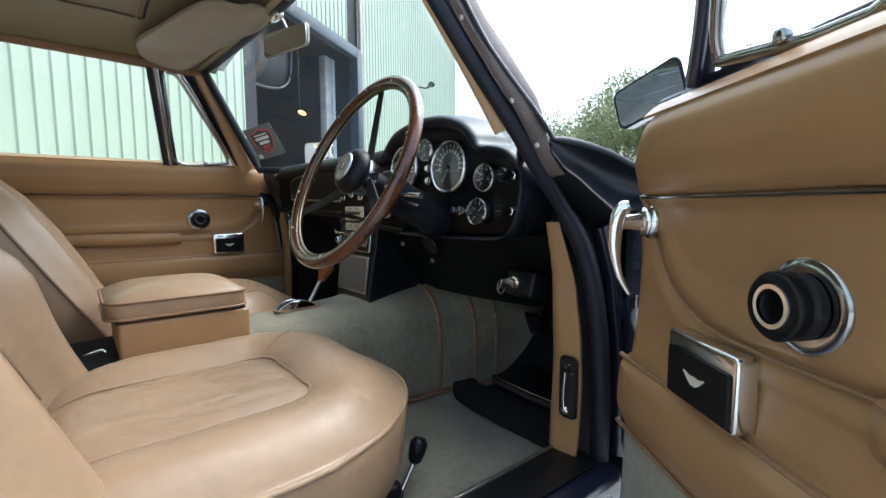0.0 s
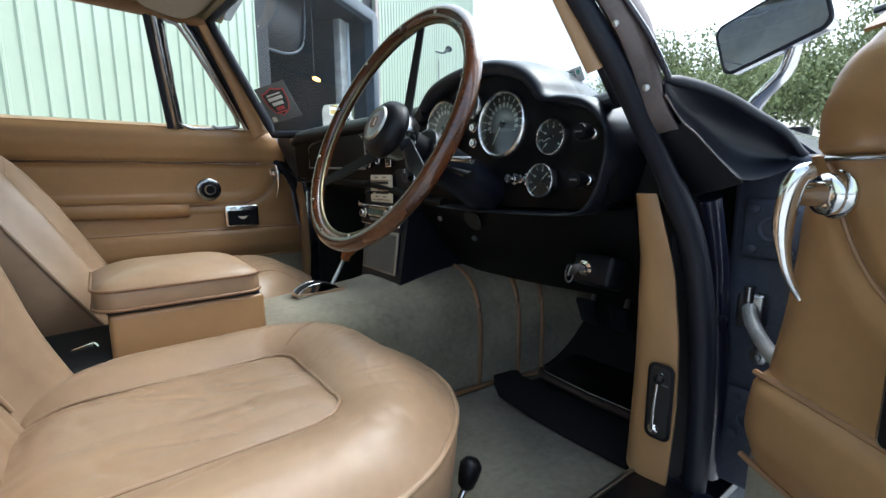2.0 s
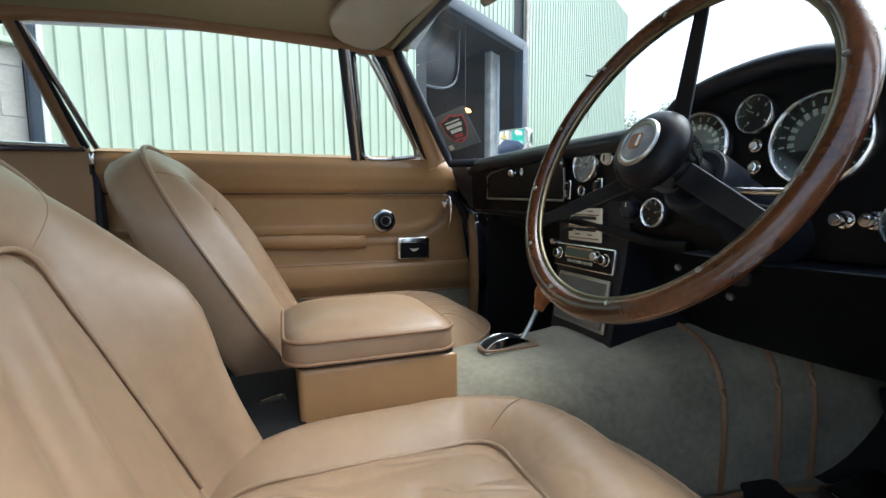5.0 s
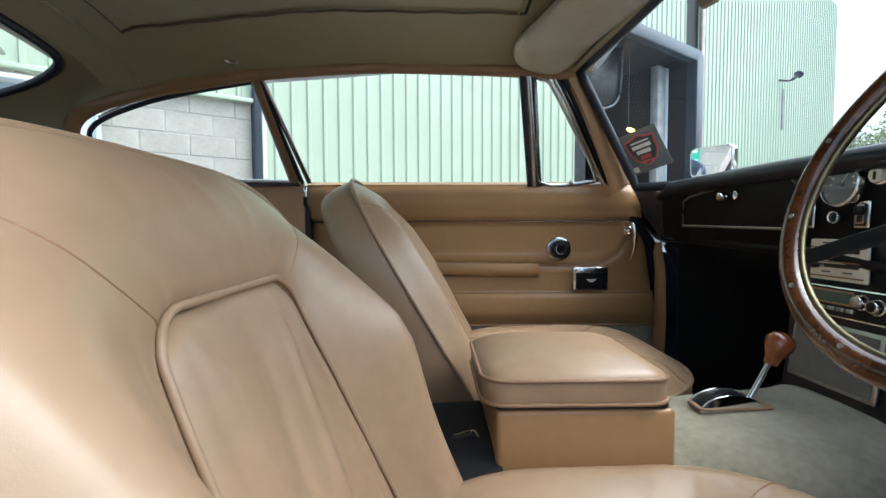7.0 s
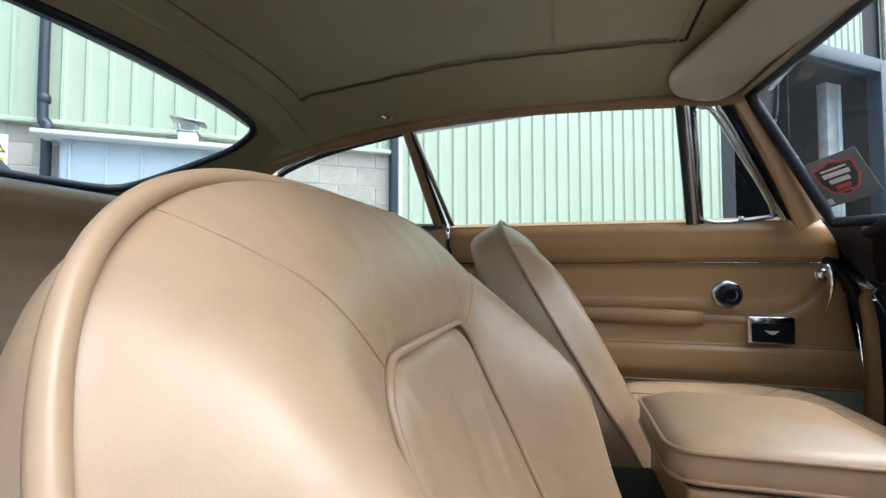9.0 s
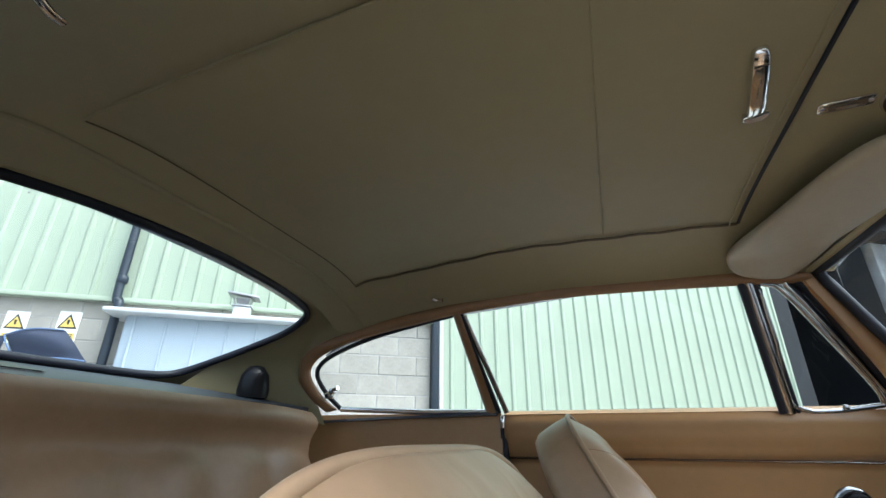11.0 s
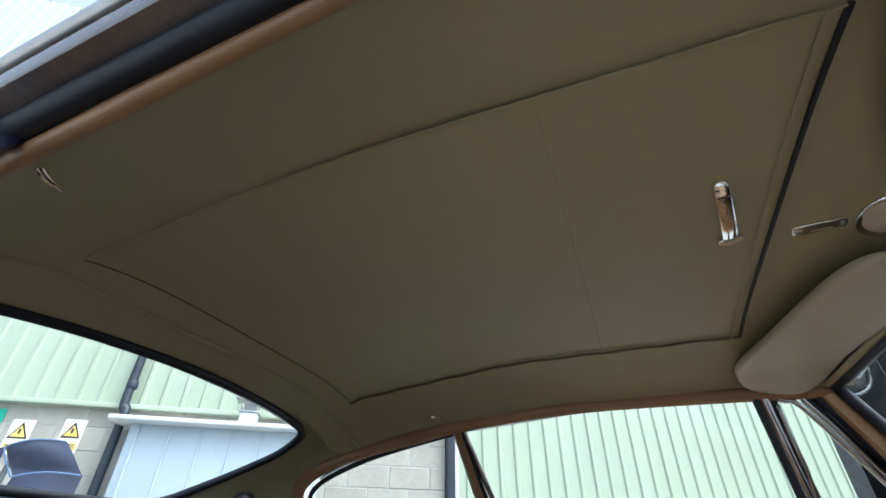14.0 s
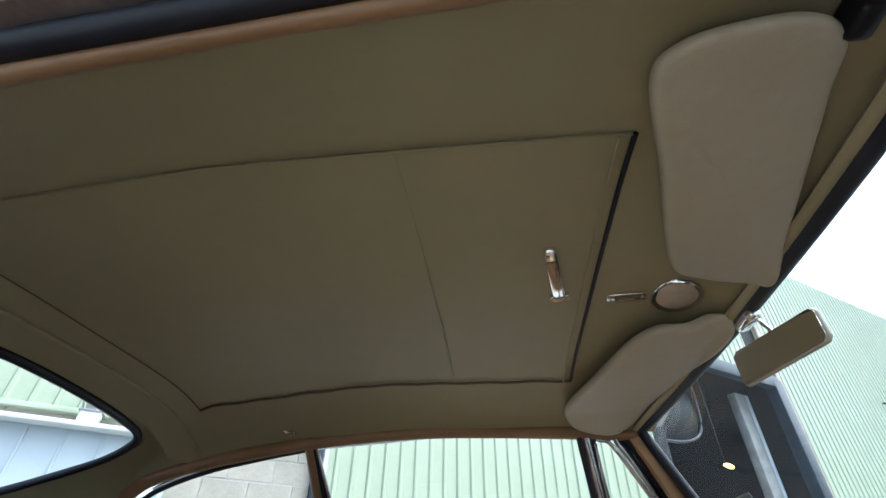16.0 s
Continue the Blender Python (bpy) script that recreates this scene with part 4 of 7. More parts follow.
    part("shut_lip", tube([(0.79, 0.712, 0.30), (0.778, 0.714, 0.5), (0.745, 0.714, 0.65), (0.70, 0.714, 0.745)], 0.016, 8), NAVY, car, m=m)
    # lower outer side and front wing
    def w(u, v):
        x = 0.805 + 1.675 * u
        top = 0.865 - 0.03 * u - 0.06 * u * u
        a = v * math.pi / 2
        return (x, 0.60 + 0.235 * math.sin(a) - 0.03 * u * u, top - 0.16 * (1 - math.cos(a)))
    part("front_wing", sheet(w, 20, 10, -0.006), NAVY, car, "navy front wing", m=m)
    part("wing_side", box(1.72, 0.02, 0.45, (1.59, 0.825, 0.49), 0.006), NAVY, car, m=m)
    def rw(u, v):
        a = v * math.pi / 2
        return (-0.43 - 1.93 * u, 0.64 - 0.06 * u + (0.19 + 0.05 * u) * math.sin(a) - 0.02 * u * u, 0.930 - 0.03 * u - 0.10 * u * u - 0.13 * (1 - math.cos(a)))
    part("rear_wing", sheet(rw, 18, 8, -0.006), NAVY, car, "navy rear wing", m=m)
    part("rear_side", box(1.75, 0.02, 0.60, (-1.32, 0.82, 0.55), 0.01), NAVY, car, m=m)
    # concave scuttle end, the jamb face in front of it and the worn ridge between the two
    up = spline([(0.552, 0.721, 0.876), (0.600, 0.730, 0.874), (0.660, 0.742, 0.864), (0.712, 0.754, 0.848), (0.760, 0.770, 0.829), (0.790, 0.780, 0.806), (0.798, 0.786, 0.798)], 4)
    lo = spline([(0.556, 0.720, 0.860), (0.581, 0.727, 0.834), (0.604, 0.734, 0.820), (0.640, 0.746, 0.792), (0.676, 0.760, 0.768), (0.740, 0.778, 0.776), (0.796, 0.788, 0.796)], 4)
    rings = []
    for i in range(len(up)):
        k = math.sin(math.pi * i / (len(up) - 1))
        ring = [up[i].lerp(lo[i], s / 10) + Vector((0.030, -0.034, 0.0)) * math.sin(math.pi * s / 10) ** 0.7 * k for s in range(11)]
        rings.append(ring + [lo[i] + Vector((0.06, -0.08, 0)), up[i] + Vector((0.07, -0.09, -0.004))])
    part("scuttle_end", loft(rings), VINYL, car, "black scuttle end beside the dashboard", m=m, sharp=50)
    jl = spline([(0.586, 0.676, 0.822), (0.628, 0.672, 0.787), (0.675, 0.670, 0.748)], 6)
    jr = spline([(0.583, 0.728, 0.832), (0.604, 0.734, 0.820), (0.640, 0.746, 0.792), (0.679, 0.760, 0.764)], 4)
    part("jamb_face", sheet(lambda u, v: jl[round(v * 12)].lerp(jr[round(v * 12)], u) - Vector((0.004, 0, 0.005)) * math.sin(math.pi * u), 8, 12, 0.006), PLASTIC, car, "glossy black jamb face under the pillar", m=m)
    part("worn_ridge", tube([p + Vector((-0.0006, 0.0006, 0)) for p in lo[:12]], 0.0011, 8), BRONZE, car, "paint-worn ridge of the jamb", m=m)
    part("scuttle_bead", tube(up, [0.003, 0.0045] + [0.0065] * (len(up) - 2), 8), RUBBER, car, m=m)
    part("dash_return", loft([[(0.715, 0.60, 0.87), (0.705, 0.61, 0.84), (0.700, 0.61, 0.735), (0.78, 0.61, 0.735), (0.78, 0.60, 0.87)], [(0.690, 0.690, 0.850), (0.685, 0.690, 0.82), (0.680, 0.692, 0.735), (0.76, 0.692, 0.735), (0.76, 0.685, 0.850)]]), MAT_BLACK, car, m=m)


side_trim(1)
side_trim(-1)


def roof_shell():
    def f(u, v):
        x = 0.44 - 1.40 * u
        y = (-1 + 2 * v) * (ye(x) + 0.062)
        k = abs(-1 + 2 * v)
        return (x, y, zc(x) + 0.035 - (zc(x) - ze(x) + 0.005) * k ** 2.4)
    part("roof_skin", sheet(f, 30, 24, 0.004), NAVY, car, "navy roof skin")
    # tail: deck and back panel that close the cabin behind
    def g(u, v):
        x = -1.33 - 1.05 * u
        y = (-1 + 2 * v) * (0.62 + 0.1 * math.sin(u * 3))
        return (x, y, 0.985 - 0.10 * u - 0.16 * u * u - 0.08 * abs(-1 + 2 * v) ** 3)
    part("boot_deck", sheet(g, 14, 14, 0.006), NAVY, car)
    part("tail_panel", box(0.04, 1.5, 0.55, (-2.38, 0, 0.50), 0.015), NAVY, car)
    def h(u, v):
        x = 0.93 + 1.5 * u
        y = (-1 + 2 * v) * 0.60
        return (x, y, 0.875 - 0.05 * u * u + 0.035 * (1 - abs(-1 + 2 * v) ** 2) - 0.02 * u)
    part("bonnet", sheet(h, 14, 18, 0.006), NAVY, car, "navy bonnet")
    part("front_panel", sheet(lambda u, v: (2.43 + 0.06 * math.sin(math.pi * v), -0.80 + 1.60 * u, 0.80 - 0.50 * v), 16, 10, 0.01), NAVY, car, "navy nose panel")
    part("grille", slab(rrect(0.62, 0.16, 0.07, 6), 0.02, facing((2.485, 0, 0.56), (1, 0, 0)), 0.004), CHROME, car, "chrome grille")
    part("nose", box(0.05, 1.6, 0.42, (2.45, 0, 0.52), 0.02), NAVY, car)
    part("scuttle", sheet(lambda u, v: (0.74 + 0.20 * u, -0.62 + 1.24 * v, 0.866 + 0.01 * u), 4, 10, 0.006), VINYL, car)
    # black here stands in for the shade at the end of the footwell
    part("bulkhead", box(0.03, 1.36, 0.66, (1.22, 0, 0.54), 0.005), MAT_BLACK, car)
    part("floor_pan", box(2.6, 1.45, 0.02, (0.0, 0, 0.245), 0.004), NAVY, car)
    for sx in (-1.55, 1.55):
        for sy in (-1, 1):
            R = Matrix.Translation((sx, sy * 0.70, 0.33)) @ Matrix.Rotation(radians(90), 4, "X")
            wh = part("road_wheel", lathe([(0.20, -0.09), (0.30, -0.095), (0.328, -0.07), (0.33, 0.0), (0.328, 0.07), (0.30, 0.095), (0.20, 0.09)], 40, R), TYRE, car)
            part("rim", lathe([(0.205, -0.08), (0.19, -0.05), (0.06, -0.03), (0.05, 0.0), (0.06, 0.03), (0.19, 0.05), (0.205, 0.08)], 32, R), STEEL, wh)


roof_shell()


def floor_and_tunnel():
    def f(u, v):
        x = 0.0 + 0.94 * u
        y = -0.655 + 1.31 * v
        z = 0.272 + 0.004 * math.sin(x * 9 + y * 7) + (max(0, x - 0.93) * 0.9)
        return (x, y, z)
    part("carpet", sheet(f, 26, 26, 0.008), CARPET, car, "grey-green carpet, slightly soiled")

    def g(u, v):
        x = -0.40 + 1.6 * u
        a = v * math.pi
        wide = lerp([(-0.4, 0.15), (0.3, 0.17), (0.6, 0.185), (0.8, 0.215), (1.2, 0.30)], x)
        high = lerp([(-0.4, 0.47), (0.3, 0.495), (0.55, 0.510), (0.75, 0.545), (1.2, 0.60)], x)
        c, s = math.cos(a), math.sin(a)
        y = -wide * math.copysign(abs(c) ** 0.55, c)
        return (x, y, 0.272 + (high - 0.272) * abs(s) ** 0.55)
    t = part("tunnel_cover", sheet(g, 36, 24, 0.006), CARPET, car, "grey-green carpeted transmission tunnel")
    for x in (0.75, 0.865, 0.935):
        part("carpet_piping", tube([g((x + 0.05 * (0.5 - abs(v - 0.5)) + 0.4) / 1.6, v) for v in [i / 30 for i in range(31)]], 0.006, 8), PIPING, t, "brown leather edge piping")
    part("floor_piping", tube([(0.42 + 0.05 * i, -0.215 - 0.012 * i / 12 * 2 - (0.05 * max(0, i - 7) / 5), 0.278) for i in range(13)], 0.006, 8), PIPING, t)
    part("console_carpet", sheet(lambda u, v: Vector(g((0.285 * u), v)) + Vector((0, 0, 0.007)) + Vector((0, -0.012 if v < 0.5 else 0.012, 0)), 12, 24, 0.004), MAT_BLACK, car, "black carpet between the seats")
    hm = [(0.726, -0.640), (0.722, -0.500), (0.724, -0.390), (0.737, -0.288), (0.764, -0.245), (0.795, -0.212), (0.850, -0.216), (0.862, -0.232), (0.846, -0.262), (0.850, -0.290), (0.930, -0.300), (0.930, -0.640)]
    part("heel_mat", slab(hm, 0.009, Matrix.Translation((0, 0, 0.277)), 0.003), MAT_BLACK, car, "black heel mat")
    tray = [(0.846 + 0.012 * (1 - math.cos(q)) * 2.5, -0.300 - 0.045 * (1 - math.sin(q))) for q in [math.pi / 2 * i / 8 for i in range(8, -1, -1)]]
    tray = [(1.02, -0.296)] + tray + [(0.838, -0.45), (0.842, -0.640), (1.02, -0.640)]
    part("pedal_tray", slab(tray, 0.030, Matrix.Translation((0, 0, 0.287)), 0.006), PLASTIC, car, "glossy black pedal tray")
    part("tray_edge", tube([(x - 0.001, y, 0.309) for x, y in tray[2:-1]], 0.0075, 10), TRAY_EDGE, car, "dark brown tray edging")
    part("tray_line", tube([(x + 0.004, y, 0.3185) for x, y in tray[6:-1]], 0.0011, 6), STEEL, car)
    # the toe board's black is painted shade; the grey carpet stops before it
    part("toe_board", sheet(lambda u, v: (0.93 + 0.26 * u, -0.655 + 1.31 * v, 0.277 + 0.30 * u * u + 0.05 * u), 10, 8, 0.008), MAT_BLACK, car, "toe board, black in place of footwell shade")
    for y, w in ((-0.33, 0.05), (-0.42, 0.05), (-0.52, 0.045)):
        p = thing("pedal", "black rubber-faced pedal in the dark footwell", "pedal", (1.0, y, 0.40), group="pedals")
        part("pad", box(0.012, w, 0.07, (1.0, y, 0.44), 0.004, rot=(0, -25, 0)), RUBBER, p)
        part("arm", tube([(1.01, y, 0.44), (1.06, y, 0.56), (1.10, y, 0.66)], 0.007, 6), STEEL, p)


floor_and_tunnel()


def glazing():
    """Windscreen and rear window with their rubber surrounds."""
    def top(s):
        return Vector((0.405 - 0.040 * s * s, (0.558 if s > 0 else 0.575) * s, 1.243 - 0.018 * s * s))

    def bot(s):
        return Vector((0.87 - (0.335 if s > 0 else 0.27) * abs(s) ** 2.2, (0.572 if s > 0 else 0.640) * s, 0.908 if s > 0 else 0.908 - 0.036 * s * s))
    g = part("windscreen", sheet(lambda u, v: top(-1 + 2 * u).lerp(bot(-1 + 2 * u), v) + Vector((0.03, 0, 0.02)) * math.sin(math.pi * v) * (1 - (2 * u - 1) ** 6), 28, 12), SCREEN, car, "curved clear windscreen glass")
    g.visible_shadow = False
    loop = [top(-1 + 2 * i / 24) for i in range(25)] + [top(1).lerp(bot(1), i / 10) for i in range(1, 10)] + [bot(1 - 2 * i / 24) for i in range(25)] + [bot(-1).lerp(top(-1), i / 10) for i in range(1, 10)]
    part("windscreen_seal", tube(loop, 0.013, 10, closed=True), RUBBER, car, "black rubber windscreen surround")
    half = [(-0.868, 0.0), (-0.872, 0.12), (-0.880, 0.23), (-0.892, 0.32), (-0.906, 0.382), (-0.935, 0.418), (-1.00, 0.430), (-1.08, 0.402), (-1.17, 0.357), (-1.245, 0.308), (-1.268, 0.25), (-1.275, 0.13), (-1.276, 0.0)]
    ring = half + [(x, -y) for x, y in reversed(half[1:-1])]
    pts = spline([(x, y, 1.2 + 0.5 * (x + 0.9)) for x, y in ring], 4, closed=True)
    part("rear_window_seal", tube(pts, 0.010, 8, closed=True), RUBBER, car, "black rubber rear window surround")
    b = bmesh.new()
    b.faces.new([b.verts.new(p) for p in pts])
    r = part("rear_window", b, GLASS, car, "clear sloping rear window")
    r.visible_shadow = False
    # header pad between headliner and screen, and the trim round the rear glass
    part("header_rail", tube([(top(-1 + 2 * i / 20) + Vector((-0.012, 0, 0.004))) for i in range(21)], 0.011, 8, flat=0.7), HEADLINER, car, "beige covered rail over the windscreen")
    b = bmesh.new()
    outer = [(x + (0.06 if x > -0.93 else (-0.14 if x < -1.2 else 0.0)), y * 1.16 + (0.06 if y > 0.2 else (-0.06 if y < -0.2 else 0))) for x, y in [(p.x, p.y) for p in pts]]
    loft([[(p.x, p.y, p.z) for p in pts], [(x, y, 1.2 + 0.5 * (x + 0.9) + 0.012) for x, y in outer]], True, False, b)
    part("rear_window_panel", b, HEADLINER, car, "beige lining round the rear window")


glazing()


def rear_cabin():
    s = thing("rear_bench", "tan leather rear bench with fluted back", "bench", (-0.85, 0, 0.28))

    def f(u, v):
        y = -0.55 + 1.10 * u
        z = 0.945 - 0.42 * v
        roll = 0.05 * math.exp(-((v - 0.06) / 0.10) ** 2)
        flute = 0.012 * abs(math.sin(u * math.pi * 6)) if v > 0.27 else 0
        groove = -0.015 * math.exp(-((v - 0.27) / 0.015) ** 2)
        return (-1.0 + 0.10 * v + roll + flute + groove + 0.02 * math.sin(math.pi * v), y, z - (0.012 * (2 * u - 1) ** 4))
    part("backrest", sheet(f, 60, 28, -0.10), LEATHER, s)
    part("backrest_seam", tube([tuple(Vector(f(i / 30, 0.27)) + Vector((0.002, 0, 0))) for i in range(31)], 0.003, 6), SEAM, s)
    part("cushion", box(0.42, 1.05, 0.16, (-0.72, 0, 0.45), 0.05, 4), LEATHER, s)
    part("plinth", box(0.40, 1.10, 0.12, (-0.72, 0, 0.315), 0.01), CARPET, s)
    part("parcel_shelf", sheet(lambda u, v: (-0.985 - 0.295 * u, -0.56 + 1.12 * v, 0.947 + 0.056 * u), 6, 10, -0.02), SHELF, car, "blue-black vinyl parcel shelf")
    g = thing("shelf_grille", "flat black grille with a bright rim on the parcel shelf", "grille", (-1.12, -0.27, 0.972))
    part("frame", slab(rrect(0.12, 0.30, 0.01), 0.008, Matrix.Translation((-1.12, -0.27, 0.9675)) @ Matrix.Rotation(radians(10.7), 4, "Y")), CHROME, g)
    part("mesh", slab(rrect(0.113, 0.293, 0.008), 0.006, Matrix.Translation((-1.12, -0.27, 0.9710)) @ Matrix.Rotation(radians(10.7), 4, "Y")), PLASTIC, g)
    p = thing("shelf_speaker", "black rounded speaker pod on the parcel shelf corner", "speaker", (-1.08, 0.42, 0.965))
    part("pod", lathe([(0.055, 0), (0.058, 0.02), (0.05, 0.055), (0.03, 0.075), (0.0, 0.08)], 24, Matrix.Translation((-1.08, 0.42, 0.9645)) @ Matrix.Diagonal((0.8, 0.7, 1.15, 1))), PLASTIC, p)


rear_cabin()


# ---- doors ----
def door_profile(z):
    """How far inboard-to-outboard the inner face of the passenger's door lies at a height."""
    return lerp([(0.37, 0.700), (0.49, 0.705), (0.53, 0.694), (0.585, 0.692), (0.598, 0.706), (0.65, 0.709), (0.73, 0.707), (0.80, 0.700), (0.815, 0.692), (0.83, 0.675), (0.87, 0.660), (0.905, 0.656), (0.925, 0.664)], z)


def door_front(z):
    return lerp([(0.37, 0.655), (0.47, 0.660), (0.60, 0.648), (0.75, 0.628), (0.85, 0.598), (0.925, 0.560)], z)


def door_strip_curve(p, r=0.003):
    return tube([(x, door_profile(z) - 0.002, z) for x, z in p], r, 6)


def door(m, name, label):
    d = thing(name, label, "door", m @ Vector((0.75, 0.80, 0.36)), group="doors")
    near = m.determinant() < 0
    # the driver's door top rolls over lower and is cut back further at the front
    pad_z = 0.904 if near else 0.925

    def front_at(z):
        return lerp([(0.818, 0.592), (0.838, 0.580), (0.868, 0.560), (0.904, 0.531)], z) if near and z > 0.818 else door_front(z)

    def profile_at(z):
        return door_profile(0.818 + (z - 0.818) * 0.107 / (pad_z - 0.818) if z > 0.818 else z)

    # curved panel seam that rises ahead of the window winder
    cv = [(p.x, p.z) for p in spline([(-0.40, 0, 0.690), (0.05, 0, 0.686), (0.33, 0, 0.679), (0.42, 0, 0.678), (0.475, 0, 0.684), (0.521, 0, 0.704), (0.553, 0, 0.736), (0.571, 0, 0.775), (0.578, 0, 0.812)], 6)]

    def seam_gap(x, z):
        if abs(z - 0.685) > 0.03 and x < 0.44:
            return 1.0
        return min(math.hypot(x - a, z - b) for a, b in cv) if x > 0.40 else abs(z - lerp(cv[:16], x))

    def band(za, zb, nu, nz, pad=0.0, seam=False):
        def f(u, v):
            z = za + (zb - za) * v
            x = front_at(z) + (-0.415 - front_at(z)) * u
            e = min(1, min(u, 1 - u) * 30)
            g = 0.0045 * math.exp(-(seam_gap(x, z) / 0.006) ** 2) - 0.0025 * math.exp(-((seam_gap(x, z) - 0.022) / 0.014) ** 2) if seam else 0.0
            return (x, profile_at(z) + g + 0.012 * (1 - e) ** 2 - pad * math.sin(math.pi * v) + 0.0016 * noise.noise((x * 7, z * 9, za * 30)), z)
        return sheet(f, nu, nz, -0.012)
    part("upper_pad", band(0.8182, pad_z, 40, 14), DOOR_LEATHER, d, "padded tan leather door top", m=m)
    part("middle_panel", band(0.596, 0.818, 130, 56, seam=True), DOOR_LEATHER, d, "tan leather door panel", m=m)
    part("lower_panel", band(0.492, 0.596, 60, 16, 0.006), DOOR_LEATHER, d, "tan leather lower door panel", m=m)
    part("carpet_panel", band(0.37, 0.492, 30, 6), CARPET, d, "grey-green carpet at the foot of the door", m=m)
    part("lower_seam", tube([(door_front(0.595) - 0.02 * i - 0.002, door_profile(0.595) - 0.002, 0.594) for i in range(54)], 0.0035, 6), PIPING, d, m=m)
    part("bottom_seam", tube([(door_front(0.49) - 0.02 * i - 0.002, door_profile(0.49) - 0.002, 0.491) for i in range(54)], 0.0035, 6), PIPING, d, m=m)
    part("panel_seam", door_strip_curve(cv, 0.0020), PIPING, d, m=m)
    part("chrome_strip", tube([(0.575 - 0.985 * i / 20, door_profile(0.816) - 0.003, 0.816) for i in range(21)], 0.0034, 8, flat=0.8), DARK_CHROME, d, "chrome strip under the door top", m=m)
    # door pull / armrest
    rings = []
    for i in range(17):
        t = i / 16
        x = 0.290 - 0.33 * t
        dp = 0.030 * min(1, t * 8 + 0.35) * (1 - 0.55 * t)
        hh = 0.020 + 0.003 * math.sin(t * 3)
        zc_ = 0.664 + 0.006 * t
        yb = 0.708
        rings.append([(x, yb, zc_ + hh), (x, yb - dp * 0.8, zc_ + hh * 0.9), (x, yb - dp, zc_ + hh * 0.3), (x, yb - dp * 0.9, zc_ - hh * 0.6), (x, yb - dp * 0.4, zc_ - hh), (x, yb, zc_ - hh)])
    part("door_pull", loft(rings), DOOR_LEATHER, d, "tan leather door pull", m=m)
    # window winder
    F = facing((0.352, door_profile(0.730), 0.730), (0, -1, 0))
    w = part("winder", lathe([(0.0, 0.0045), (0.030, 0.0045), (0.0365, 0.0035), (0.0385, 0.001), (0.0385, -0.001)], 44, F), DARK_CHROME, d, "round chrome plate behind the window winder", m=m)
    part("boss", lathe([(0.0235, 0.004), (0.0262, 0.006), (0.0265, 0.012), (0.0235, 0.0145), (0.0232, 0.0165), (0.0262, 0.0185), (0.0268, 0.0265), (0.0245, 0.029), (0.0165, 0.029), (0.0135, 0.024), (0.012, 0.017), (0.0, 0.0165)], 36, F), PLASTIC, w, "black two-tier winder knob", m=m)
    part("ring", lathe([(0.0132, 0.0275), (0.0136, 0.0303), (0.0172, 0.0303), (0.0176, 0.0285)], 36, F, caps=False), CHROME, w, m=m)
    # ashtray
    A = facing((0.447, door_profile(0.64) - 0.001, 0.638), (0, -1, 0))
    a = part("ashtray", slab(rrect(0.108, 0.072, 0.006), 0.022, A, 0.003), CHROME, d, "black and chrome door ashtray", m=m)
    part("ashtray_face", slab(rrect(0.094, 0.050, 0.004), 0.003, A @ Matrix.Translation((0, -0.006, 0.0225))), PLASTIC, a, m=m)
    wing = [(-0.017, 0.006), (-0.006, 0.0035), (0.0, 0.0045), (0.006, 0.0035), (0.017, 0.006), (0.010, -0.001), (0.004, -0.005), (-0.004, -0.005), (-0.010, -0.001)]
    part("badge", slab(wing, 0.0015, A @ Matrix.Translation((0, -0.005, 0.0255))), IVORY, a, "pale winged badge shape", m=m)
    # door release
    lv = spline([(0.558, 0.664, 0.806), (0.562, 0.656, 0.802), (0.565, 0.651, 0.785), (0.566, 0.650, 0.755), (0.564, 0.656, 0.722), (0.561, 0.668, 0.698)], 5)
    h = part("release_handle", tube(lv, [0.0065 + 0.0030 * math.sin(math.pi * min(1, i / 18)) - 0.0042 * max(0, (i - 15) / 10) for i in range(len(lv))], 10, flat=0.75, up=(1, 0, 0)), CHROME, d, "chrome door release lever", m=m)
    part("escutcheon", lathe([(0.0195, 0.0), (0.0205, 0.004), (0.0175, 0.006), (0.0165, 0.010), (0.0180, 0.012), (0.0165, 0.015), (0.0105, 0.018), (0.0090, 0.036), (0.0105, 0.042), (0.0, 0.046)], 28, facing((0.572, door_profile(0.786) - 0.001, 0.786), (0, -1, 0))), CHROME, h, m=m)
    # shell and window frame
    def shell(u, v):
        z = 0.36 + 0.57 * v
        x = front_at(z) + 0.055 - (1.03 + front_at(z) - 0.6) * u
        return (x, 0.80 + 0.02 * math.sin(math.pi * v) - 0.05 * v * v, z)
    part("outer_skin", sheet(shell, 16, 12, 0.004), NAVY, d, "navy outer door skin", m=m)
    part("front_edge", sheet(lambda u, v: (front_at(0.37 + (pad_z - 0.375) * v) - 0.002 + 0.045 * u, profile_at(0.37 + (pad_z - 0.375) * v) + 0.016 + (0.105 - 0.02 * v) * u, 0.37 + (pad_z - 0.375) * v), 4, 24, 0.004), SHUT, d, m=m)
    part("rear_edge", sheet(lambda u, v: (-0.42, door_profile(0.37 + 0.55 * v) + 0.12 * u, 0.37 + 0.55 * v), 3, 10, 0.004), RUBBER, d, m=m)
    part("door_bottom", box(1.02, 0.10, 0.045, (0.115, 0.755, 0.362), 0.006), NAVY, d, m=m)
    part("belt_top", box(0.98, 0.046, 0.006, (0.075, 0.722, 0.928), 0.002), NAVY, d, m=m)
